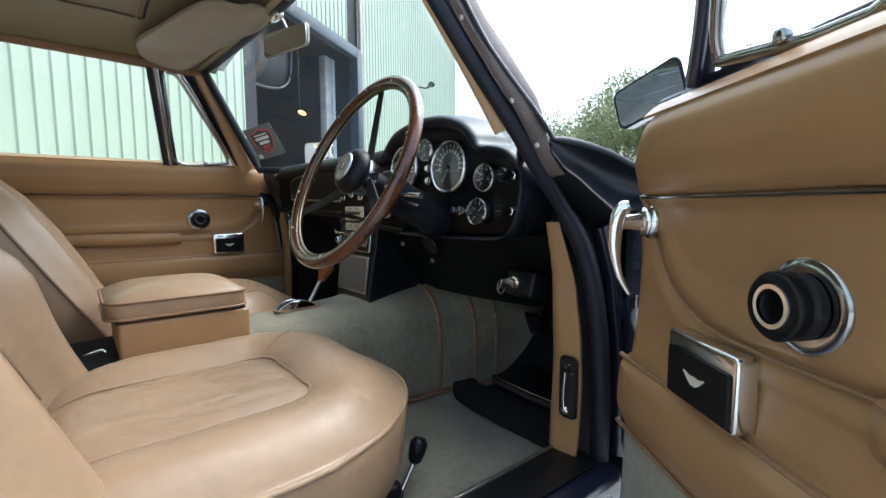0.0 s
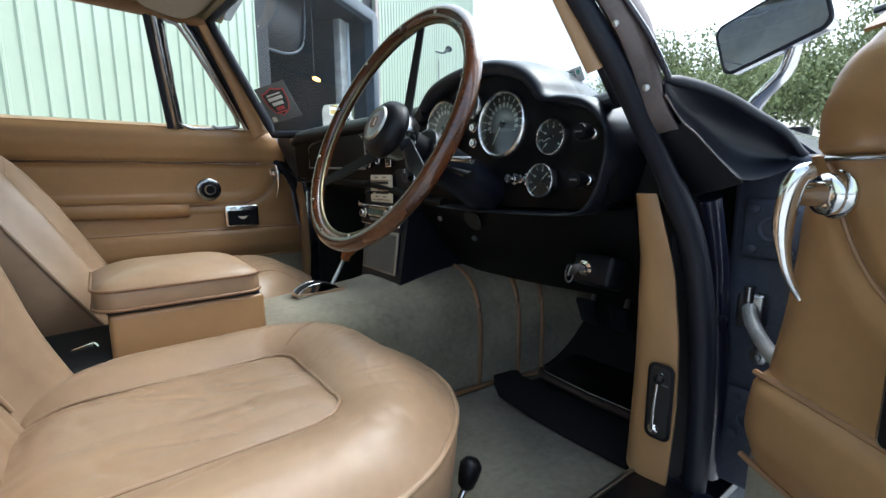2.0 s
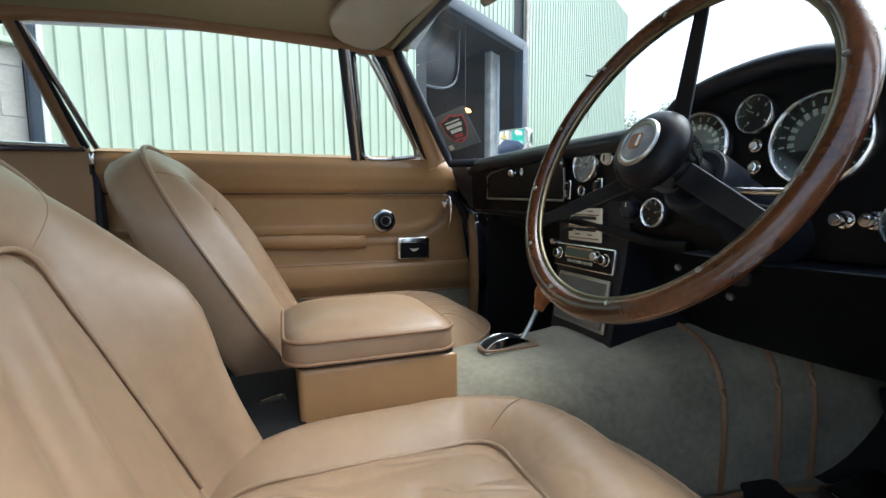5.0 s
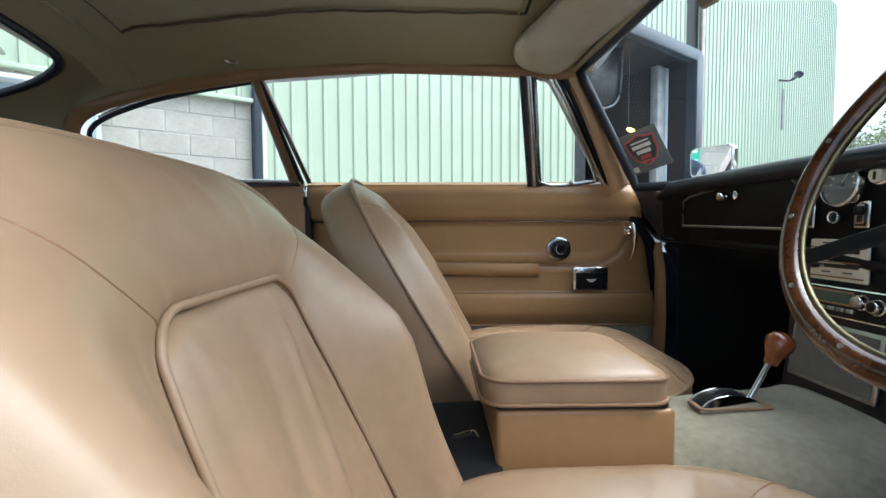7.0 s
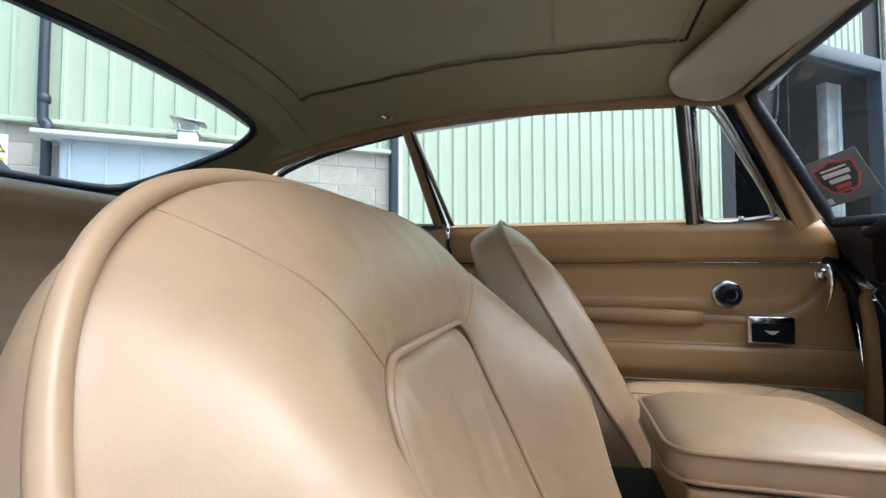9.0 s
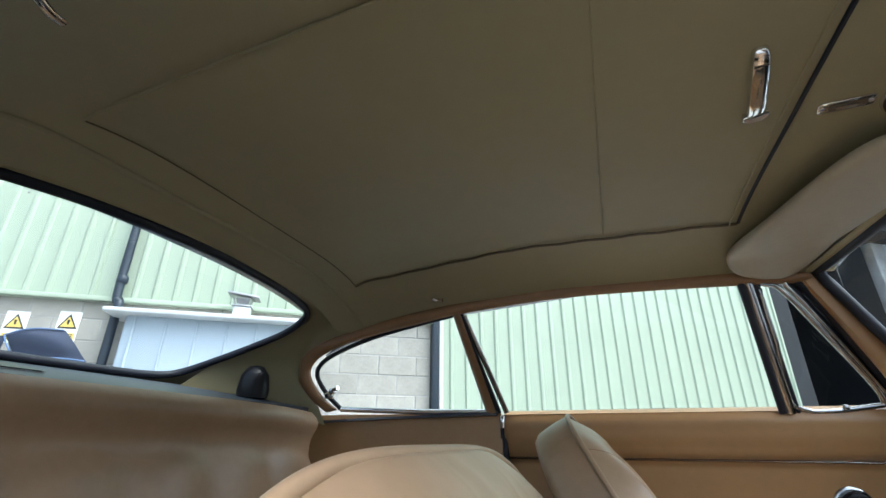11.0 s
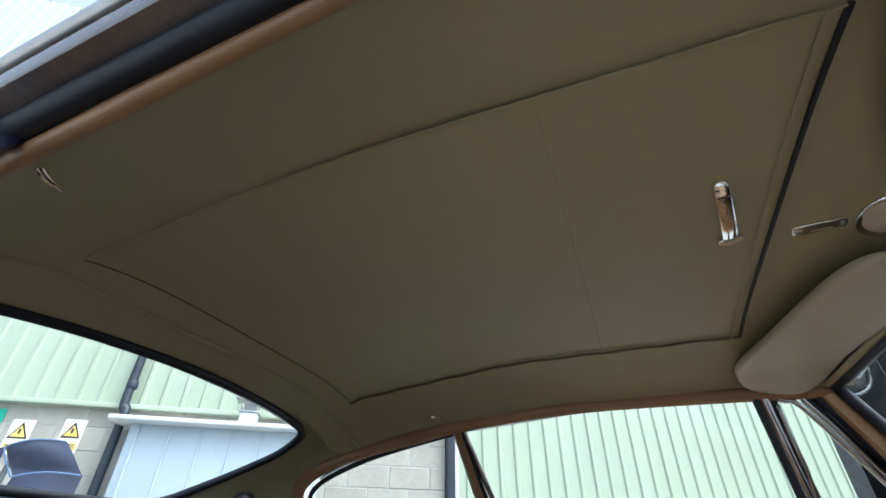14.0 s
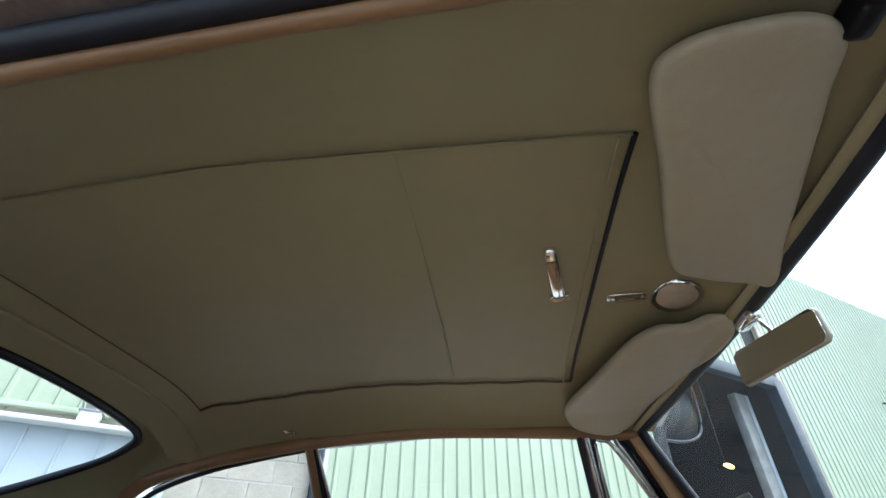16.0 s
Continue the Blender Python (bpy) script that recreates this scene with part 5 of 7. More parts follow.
    part("belt_finisher", tube([(0.50, 0.699, 0.931), (0.0, 0.702, 0.933), (-0.415, 0.697, 0.932)], 0.0045, 8), RUBBER, d, m=m)
    part("pad_top", sheet(lambda u, v: ((0.529 - 0.012 * v * v * (1 - u) if near else 0.553) - (0.94 if near else 0.965) * u, 0.6635 + (0.022 if near else 0.036) * v, pad_z - 0.0025 + ((0.003 * u + 0.0145) if near else 0.011) * math.sin(v * math.pi / 2)), 30, 6, 0.003), DOOR_LEATHER, d, "rounded tan leather top edge", m=m)
    if near:
        part("glass_seal", sheet(lambda u, v: (0.512 - 0.925 * u, 0.684 + 0.018 * v, 0.9155 + 0.003 * u + 0.016 * v - 0.004 * math.sin(math.pi * v)), 20, 5, 0.003), RUBBER, d, "dark seal along the glass", m=m)
    m = m @ Matrix.Translation((-0.016, 0.022, 0)) if near else m
    fr = spline([(0.475, 0.664, 0.925), (0.44, 0.650, 0.985), (0.37, 0.610, 1.10), (0.305, 0.574, 1.195), (0.27, 0.566, 1.216), (0.0, 0.556, 1.228), (-0.25, 0.548, 1.222), (-0.495, 0.538, 1.196)], 6)
    part("window_frame", tube(fr, 0.0065, 8), NAVY if near else DARK_CHROME, d, "chrome window frame", m=m @ Matrix.Translation((0.020 if near else 0.0, 0, 0)))
    part("frame_rubber", tube([(p.x + 0.006, p.y + 0.010, p.z + 0.008) for p in fr], 0.013 if near else 0.009, 8), RUBBER, d, m=m @ Matrix.Translation((0.020 if near else 0.0, 0, 0)))
    part("rear_frame", tube([(-0.405, 0.660, 0.93), (-0.452, 0.598, 1.07), (-0.492, 0.540, 1.192)], 0.0075, 8, flat=0.7), DARK_CHROME, d, m=m)
    for dx, dy in ((0.0085, -0.006), (-0.034, -0.005)):
        part("bright_line", tube([(-0.405 + dx, 0.660 + dy, 0.93), (-0.452 + dx, 0.598 + dy, 1.07), (-0.492 + dx * 0.8, 0.540 + dy, 1.192)], 0.0019, 8), CHROME, d, "thin chrome line", m=m)
    part("rear_frame_rubber", tube([(-0.427, 0.658, 0.93), (-0.470, 0.598, 1.07), (-0.503, 0.534, 1.196)], 0.0115, 8, flat=0.7), RUBBER, d, m=m)
    part("frame_post", tube([(0.268, 0.664, 0.92), (0.245, 0.612, 1.06), (0.222, 0.560, 1.214)], 0.0125, 10, flat=0.8), DARK_CHROME, d, "chrome post of the quarter light", m=m)
    part("post_channel", tube([(0.252, 0.660, 0.92), (0.230, 0.608, 1.06), (0.207, 0.557, 1.212)], 0.0085, 8), RUBBER, d, m=m)
    part("post_rubber", tube([(0.284, 0.667, 0.92), (0.262, 0.615, 1.06), (0.239, 0.563, 1.212)], 0.0055, 8), RUBBER, d, m=m)
    ql = [(0.282, 0.662, 0.932), (0.43, 0.660, 0.932), (0.446, 0.655, 0.945), (0.425, 0.640, 0.99), (0.35, 0.602, 1.105), (0.29, 0.572, 1.192), (0.262, 0.566, 1.204), (0.246, 0.567, 1.195), (0.262, 0.61, 1.07)]
    q = part("quarter_light", tube(spline(ql, 4, closed=True), 0.006, 8, closed=True), DARK_CHROME, d, "chrome-framed opening quarter light", m=m)
    part("quarter_catch", box(0.012, 0.010, 0.012, (0.375, 0.657, 0.930), 0.003), DARK_CHROME, q, m=m)
    b = bmesh.new()
    b.faces.new([b.verts.new(Vector(p) + Vector((0, 0.004, 0))) for p in ql])
    g1 = part("quarter_glass", b, GLASS, q, m=m)
    b = bmesh.new()
    b.faces.new([b.verts.new(p) for p in ((-0.41, 0.668, 0.93), (0.255, 0.668, 0.925), (0.215, 0.564, 1.214), (0.0, 0.561, 1.228), (-0.25, 0.554, 1.222), (-0.49, 0.545, 1.192))])
    g2 = part("door_glass", b, GLASS, d, m=m)
    g1.visible_shadow = g2.visible_shadow = False
    return d


door(Matrix.Identity(4), "passenger_door", "closed passenger door trimmed in tan leather")
HINGE = Vector((0.752, -0.810, 0))
OPEN = Matrix.Translation((0.543, -0.862, -0.028)) @ Matrix.Rotation(radians(3.8), 4, "Z") @ Matrix.Translation((-0.543, 0.862, 0)) @ Matrix.Translation(HINGE) @ Matrix.Rotation(radians(50.4), 4, "Z") @ Matrix.Translation(-HINGE) @ Matrix.Diagonal((1, -1, 1, 1))
door(OPEN, "driver_door", "open driver's door trimmed in tan leather")


def door_hinge():
    h = thing("door_check", "ribbed steel door check sleeve between post and door", "door check", (0.70, -0.79, 0.57))
    part("bracket", box(0.02, 0.035, 0.05, (0.778, -0.752, 0.585), 0.005), STEEL, h)
    hose = spline([(0.770, -0.752, 0.590), (0.745, -0.762, 0.582), (0.720, -0.785, 0.562), (0.690, -0.815, 0.548)], 16)
    part("sleeve", tube(hose, [0.0085 + 0.0012 * (i % 2) for i in range(len(hose))], 10), GALVANISED, h)
    part("pin", lathe([(0.006, -0.02), (0.007, 0.02), (0, 0.022)], 10, Matrix.Translation((0.768, -0.750, 0.60))), STEEL, h)
    for z in (0.70, 0.42):
        k = part("hinge_plate", box(0.012, 0.075, 0.085, (0.786, -0.765, z), 0.006), SHUT, car)
        for dy, dz in ((-0.022, -0.028), (0.022, -0.028), (-0.022, 0.028), (0.022, 0.028)):
            part("bolt", lathe([(0.0, 0.005), (0.006, 0.004), (0.007, 0)], 12, facing((0.780, -0.765 + dy, z + dz), (-1, 0, 0))), SHUT, k)
        part("stamped_ring", lathe([(0.019, 0.0), (0.017, 0.003), (0.014, 0.003), (0.012, 0.0)], 24, facing((0.7795, -0.765, z), (-1, 0, 0)), caps=False), SHUT, k)
    part("striker_bolt", lathe([(0.0, 0.010), (0.005, 0.009), (0.006, 0.004), (0.011, 0.003), (0.012, 0)], 14, facing((0.790, -0.762, 0.515), (-1, 0, 0))), STEEL, h)


door_hinge()


# ---- seats ----
PASS_Z = 0.505


def seat(cy, name, label, cx, bx, bz, lean, HA, power, taper, bolster, fade, crown):
    s = thing(name, label, "seat", (0.15, cy, 0.285), group="front seats")
    N, R = 208, 72

    def outline(th, front=0.268, back=0.275, half=0.262):
        c, t = math.cos(th), math.sin(th)
        e = 2 / (2.35 if c > 0 else 3.4)
        x = (front if c > 0 else back) * math.copysign(abs(c) ** e, c)
        y = half * math.copysign(abs(t) ** e, t)
        if x > 0:
            y *= 1 - 0.06 * (x / front) ** 2
            x *= 1 - 0.0 * abs(t)
        return x, y
    C = Vector((cx, cy, 0))

    def inset_distance(x, y, half, end, r):
        dx, dy = x - end + r, abs(y) - half + r
        return math.hypot(max(dx, 0), max(dy, 0)) + min(max(dx, dy), 0) - r

    def inset_path(half, end, r, start, n=8):
        q = [(start + (end - r - start) * i / 24, -half(start + (end - r - start) * i / 24)) for i in range(25)]
        hw = half(end - r)
        q += [(end - r + r * math.sin(radians(90 * i / n)), -hw + r - r * math.cos(radians(90 * i / n))) for i in range(1, n + 1)]
        q += [(end, -hw + r + (2 * hw - 2 * r) * i / 16) for i in range(1, 16)]
        return q + [(x, -y) for x, y in reversed(q[:25 + n])]

    def half_c(x):
        return 0.122 + 0.012 * (0.09 - x)

    def top(x, y):
        q = inset_distance(x, y, half_c(x), 0.088, 0.045)
        pw = 2.35 if x > 0 else 3.4
        ox = (abs(x / (0.268 if x > 0 else 0.275)) ** pw + abs(y / 0.262) ** pw) ** (1 / pw)
        z = 0.480 if cy < 0 else PASS_Z
        if q < 0:
            z += 0.006 * min(1, -q / 0.06) + 0.0026 * abs(math.cos(y * math.pi / 0.056)) ** 0.5 * min(1, -q / 0.03) + 0.004 * noise.noise((x * 12, y * 18, cy)) - 0.0032 * max(0, 1 - abs(noise.noise((x * 9 + 5, y * 22 + x * 9, cy))) / 0.10) * min(1, -q / 0.03)
        else:
            z += (0.017 + (0.012 * min(1, max(0, 0.5 + y / 0.12)) if cy < 0 else 0)) * math.sin(math.pi * min(1, q / 0.135)) ** 0.9
        z -= 0.0022 * math.exp(-(q / 0.008) ** 2)
        z += 0.014 * max(0, x / 0.25) * (1 if q > 0 else 0.6)
        z -= 0.038 * max(0, ox - 0.70) ** 2 / 0.09
        z += 0.0016 * noise.noise((x * 9 + 3, y * 9, cy * 5)) * (1 if q > 0 else 0.5) + (-0.0014 * max(0, 1 - abs(noise.noise((x * 16, y * 16, cy * 2 + 7))) / 0.05) if q > 0 else 0)
        if q > 0.006 and x > -0.05:
            # folds that fan out from the inset towards the front edge
            phi = math.atan2(y, x + 0.02)
            fold = noise.noise((phi * 5.5, q * 5, cy * 3)) + 0.5 * noise.noise((phi * 11, q * 9, cy * 5))
            z -= 0.0017 * max(0, 1 - abs(fold) / 0.10) * math.sin(math.pi * min(1, (q - 0.006) / 0.13)) * min(1, (x + 0.05) / 0.08)
        return z
    rings = []
    for k in range(R + 1):
        f = max(0.02, (k / R))
        rings.append([(C.x + outline(2 * math.pi * i / N)[0] * f, cy + outline(2 * math.pi * i / N)[1] * f, top(outline(2 * math.pi * i / N)[0] * f, outline(2 * math.pi * i / N)[1] * f)) for i in range(N)])
    for f, z in ((1.018, -0.012), (1.016, -0.035), (1.0, -0.075), (0.985, -0.115), (0.95, -0.135)):
        rings.append([(C.x + outline(2 * math.pi * i / N)[0] * f, cy + outline(2 * math.pi * i / N)[1] * f, 0.455 + z + (PASS_Z - 0.480 if cy > 0 else 0)) for i in range(N)])
    part("cushion", loft(list(reversed(rings))), LEATHER, s, "creased tan leather cushion", sharp=60)
    edge = [(C.x + outline(2 * math.pi * i / N)[0] * 1.012, cy + outline(2 * math.pi * i / N)[1] * 1.012, top(outline(2 * math.pi * i / N)[0] * 0.99, outline(2 * math.pi * i / N)[1] * 0.99) - 0.005) for i in range(N)]
    part("cushion_piping", tube(edge, 0.0042, 16, closed=True), LEATHER, s)
    part("inset_piping", tube([(C.x + x, cy + y, top(x, y) + 0.0022) for x, y in inset_path(half_c, 0.088, 0.045, -0.24)], 0.0024, 12), LEATHER, s)
    for sg in (1, -1) if cy > 0 else (1,):
        part("bolster_seam", tube([(C.x + 0.085 + 0.125 * t, cy + sg * (0.118 + 0.062 * t), top(0.085 + 0.125 * t, sg * (0.118 + 0.062 * t)) + 0.0005) for t in [i / 14 for i in range(15)]], 0.0010, 6), PIPING, s)
    part("seat_base", box(0.40, 0.44, 0.045, (0.18, cy, 0.322), 0.015, 3), PLASTIC, s)
    for sg in (1, -1):
        part("runner", box(0.42, 0.03, 0.022, (0.19, cy + 0.17 * sg, 0.291), 0.003), PLASTIC, s)
    # backrest, in its own leaning frame: w across, h up, n forward
    a = radians(lean)
    U, Nn = Vector((-math.sin(a), 0, math.cos(a))), Vector((math.cos(a), 0, math.sin(a)))
    B = Vector((bx, cy, bz))
    H0, HB, W = 0.20, 0.24 if cy < 0 else 0.32, 0.252

    def bo(th):
        c, t = math.cos(th), math.sin(th)
        e = 2 / (power if t > 0 else 4.2)
        h = (HA if t > 0 else HB) * math.copysign(abs(t) ** e, t)
        w = W * math.copysign(abs(c) ** e, c)
        if h > 0:
            w *= 1 - taper * (h / HA) ** 2
        return w, h

    def half_b(h):
        return 0.119 - 0.10 * h

    def front(w, h):
        q = inset_distance(h, w, half_b(h), 0.126, 0.035)
        o = max(abs(w) / W, (h / HA if h > 0 else -h / HB))
        if h > 0:
            o = ((abs(w) / (W * (1 - taper * (h / HA) ** 2))) ** power + (h / HA) ** power) ** (1 / power)
        z = crown * (1 - min(1, o) ** 6)
        up = min(1.0, max(0.0, (h - 0.02) / 0.16))
        bol = bolster * (1 - fade * up) * math.exp(-((abs(w) - 0.198) / 0.050) ** 2) * (1 - (max(0, o - 0.80) / 0.20) ** 2)
        if q < 0:
            z += -0.002 + 0.005 * min(1, -q / 0.05) + 0.0014 * abs(math.cos(w * math.pi / 0.060)) ** 0.6 * min(1, -q / 0.03) + 0.002 * noise.noise((w * 20, h * 12, cy))
            z += bol * 0.25
            fade_in = min(1, -q / 0.03)
            z += fade_in * (0.0035 * math.exp(-((w - 0.035 - 0.16 * (h - 0.1)) / 0.010) ** 2) - 0.003 * math.exp(-((w + 0.030 - 0.22 * h) / 0.013) ** 2))
        else:
            z += (0.017 * math.exp(-((h - 0.02) / 0.09) ** 2) * math.exp(-((w - 0.19) / 0.055) ** 2) if cy < 0 else 0) * min(1, q / 0.04) + bol * min(1, 0.25 + q / 0.04) + 0.012 * up * math.sin(math.pi * min(1, q / 0.14))
        z -= 0.0045 * math.exp(-(q / 0.007) ** 2)
        z += max(0.0, 0.036 - 0.062 * (H0 + h)) * min(1, o) ** 8
        z += 0.003 * noise.noise((w * 7, h * 7, cy * 3 + 2)) * (1 - min(1, o) ** 4)
        return z

    def at(w, h, n):
        return B + U * (H0 + h) + Vector((0, w, 0)) + Nn * n
    rings = []
    for k in range(R + 1):
        f = max(0.02, k / R)
        rings.append([at(bo(2 * math.pi * i / N)[0] * f, bo(2 * math.pi * i / N)[1] * f, front(bo(2 * math.pi * i / N)[0] * f, bo(2 * math.pi * i / N)[1] * f)) for i in range(N)])
    shell = []
    rolled = ((1.010, 0.10), (0.995, 0.40), (0.965, 0.72), (0.925, 0.93), (0.86, 1.05), (0.5, 1.12), (0.02, 1.13))
    for f, k in rolled if cy < 0 else ((1.012, 0.08), (1.010, 0.45), (1.0, 0.85), (0.975, 1.0), (0.9, 1.08), (0.5, 1.12), (0.02, 1.13)):
        ring = []
        for i in range(N):
            w, h = bo(2 * math.pi * i / N)
            e, r = max(0.0, 0.036 - 0.062 * (H0 + h)), (-0.008 - 0.125 * max(0.0, H0 + h) if cy < 0 else -0.046 - 0.045 * max(0.0, H0 + h))
            ring.append(at(w * f, h * f, e + (r - e) * k))
        shell.append(ring)
    part("backrest", loft(rings + shell), LEATHER, s, "tan leather backrest with a pleated inset", sharp=60)
    part("backrest_piping", tube([at(bo(2 * math.pi * i / N)[0] * 1.008, bo(2 * math.pi * i / N)[1] * 1.008, 0.002 + max(0.0, 0.036 - 0.062 * (H0 + bo(2 * math.pi * i / N)[1]))) for i in range(N)], 0.0042, 16, closed=True), LEATHER, s)

    part("backrest_inset_piping", tube([at(w, h, front(w, h) + 0.003) for h, w in inset_path(half_b, 0.126, 0.035, -0.17)], 0.0028, 12), LEATHER, s)
    for sg in (1, -1):
        sm = spline([(0.100, 0.120, 0), (0.140, 0.150, 0), (0.172, 0.185, 0), (0.193, 0.212, 0)], 6)
        part("shoulder_seam", tube([at(sg * p.x, p.y, front(sg * p.x, p.y) - 0.0003) for p in sm], 0.0009, 6), PIPING, s)
    part("hinge_cover", box(0.05, 0.012, 0.06, (0.01, cy + 0.235, 0.43), 0.008), PLASTIC, s)
    return s


seat(-0.365, "driver_seat", "tan leather driver's bucket seat, creased with use", 0.195, -0.0753, 0.4421, 23.1, 0.235, 4.08, 0.037, 0.0615, 0.97, 0.031)
seat(0.365, "passenger_seat", "tan leather passenger bucket seat", 0.262, -0.001, 0.4726, 27.0, 0.277, 2.86, 0.068, 0.0440, 0.60, 0.0400)


def slide_lever():
    h = thing("seat_slide_lever", "chrome lever with a black knob beside the driver's seat", "lever", (0.42, -0.50, 0.28))
    part("rod", tube([(0.36, -0.545, 0.290), (0.40, -0.54, 0.292), (0.432, -0.535, 0.335)], 0.005, 8), CHROME, h)
    part("knob", lathe([(0.006, 0), (0.012, 0.006), (0.015, 0.02), (0.016, 0.036), (0.010, 0.044), (0, 0.045)], 16, Matrix.Translation((0.431, -0.535, 0.332)) @ Matrix.Rotation(radians(18), 4, "Y")), PLASTIC, h)
    part("bracket", box(0.07, 0.03, 0.012, (0.37, -0.53, 0.287), 0.003), STEEL, h)


slide_lever()


def armrest_box():
    a = thing("console_box", "tan leather centre armrest box with a padded lid", "armrest", (0.16, 0.0, 0.49))
    part("body", box(0.240, 0.226, 0.16, (0.168, -0.002, 0.4765), 0.008, 3), DOOR_LEATHER, a, "tan leather armrest box")
    part("lid_gap", slab(rrect(0.236, 0.222, 0.012), 0.0035, Matrix.Translation((0.164, -0.002, 0.5570))), RUBBER, a, "dark gap under the lid")
    rings = []
    for f, z in ((0.98, 0.5605), (1.0, 0.565), (1.0, 0.588), (0.985, 0.598)):
        rings.append([(0.158 + x * f, -0.002 + y * f, z) for x, y in rrect(0.256, 0.230, 0.034, 6)])
    for k in range(1, 8):
        f = 0.985 * (1 - (k / 7.5))
        zz = 0.598 + 0.026 * (1 - f ** 3)
        rings.append([(0.158 + x * f, -0.002 + y * f, zz) for x, y in rrect(0.256, 0.230, 0.034, 6)])
    lid = part("lid", loft(rings), LEATHER, a, "padded tan leather lid", sharp=60)
    for z in (0.564, 0.596):
        part("lid_piping", tube([(0.158 + x * 1.002, -0.002 + y * 1.002, z) for x, y in rrect(0.256, 0.230, 0.034, 6)], 0.0030, 8, closed=True), PIPING, lid)


armrest_box()


def belt_buckles():
    for y in (-0.075, 0.12):
        b = thing("belt_buckle", "chrome and black seat belt buckle on webbing beside the armrest", "buckle", (0.0, y, 0.40), group="belt buckles")
        B = Matrix.Translation((0.004, y + 0.024, 0.476)) @ Euler((radians(14), radians(-10), radians(12))).to_matrix().to_4x4()
        part("strap", tube(spline([(-0.02, y, 0.36), (0.0, y - 0.01, 0.40), (0.003, y + 0.004, 0.44), (0.004, y + 0.018, 0.466)], 5), 0.022, 8, flat=0.12, up=(1, 0, 0)), BELT, b)
        part("buckle", box(0.060, 0.034, 0.020, (0, 0, 0), 0.004, bm=None), PLASTIC, b, m=B)
        part("chrome_frame", tube([(x, y2, 0.0105) for x, y2 in rrect(0.056, 0.030, 0.005)], 0.0022, 6, closed=True), CHROME, b, m=B)
        part("release_button", box(0.036, 0.016, 0.006, (0.004, 0, 0.0125), 0.002), PLASTIC, b, m=B)
        part("tongue", box(0.018, 0.026, 0.004, (-0.034, 0, 0.002), 0.001), CHROME, b, m=B)
        pts = spline([(0.07, y - 0.02, 0.372), (0.02, y - 0.03, 0.39), (-0.05, y, 0.375), (0.0, y + 0.03, 0.37), (0.09, y + 0.0, 0.38)], 6)
        part("webbing", tube(pts, 0.02, 8, flat=0.15), BELT, b)
        loop = spline([(-0.03, y + 0.016, 0.474), (-0.06, y + 0.002, 0.468), (-0.085, y - 0.01, 0.44), (-0.08, y - 0.012, 0.40), (-0.06, y - 0.01, 0.365)], 6)
        part("loose_webbing", tube(loop, 0.020, 8, flat=0.12), BELT, b)
    part("between_seats_floor", box(0.30, 0.36, 0.02, (-0.02, 0.0, 0.345), 0.006), MAT_BLACK, car)


belt_buckles()


# ---- dashboard ----
def dash_top(y):
    return sum(dash_line(y + 0.007 * k) for k in (-2, -1, 0, 1, 2)) / 5


def dash_line(y):
    return lerp([(-0.668, 0.775), (-0.645, 0.800), (-0.62, 0.838), (-0.603, 0.868), (-0.585, 0.885), (-0.552, 0.897), (-0.516, 0.901), (-0.494, 0.910), (-0.47, 0.934), (-0.438, 0.953), (-0.384, 0.968), (-0.307, 0.970), (-0.226, 0.955), (-0.19, 0.930), (-0.165, 0.920), (-0.08, 0.918), (0.2, 0.920), (0.50, 0.918), (0.56, 0.905)], y)


def dash_face_x(y):
    return lerp([(-0.62, 0.632), (-0.1, 0.632), (0.1, 0.622), (0.5, 0.612)], y)


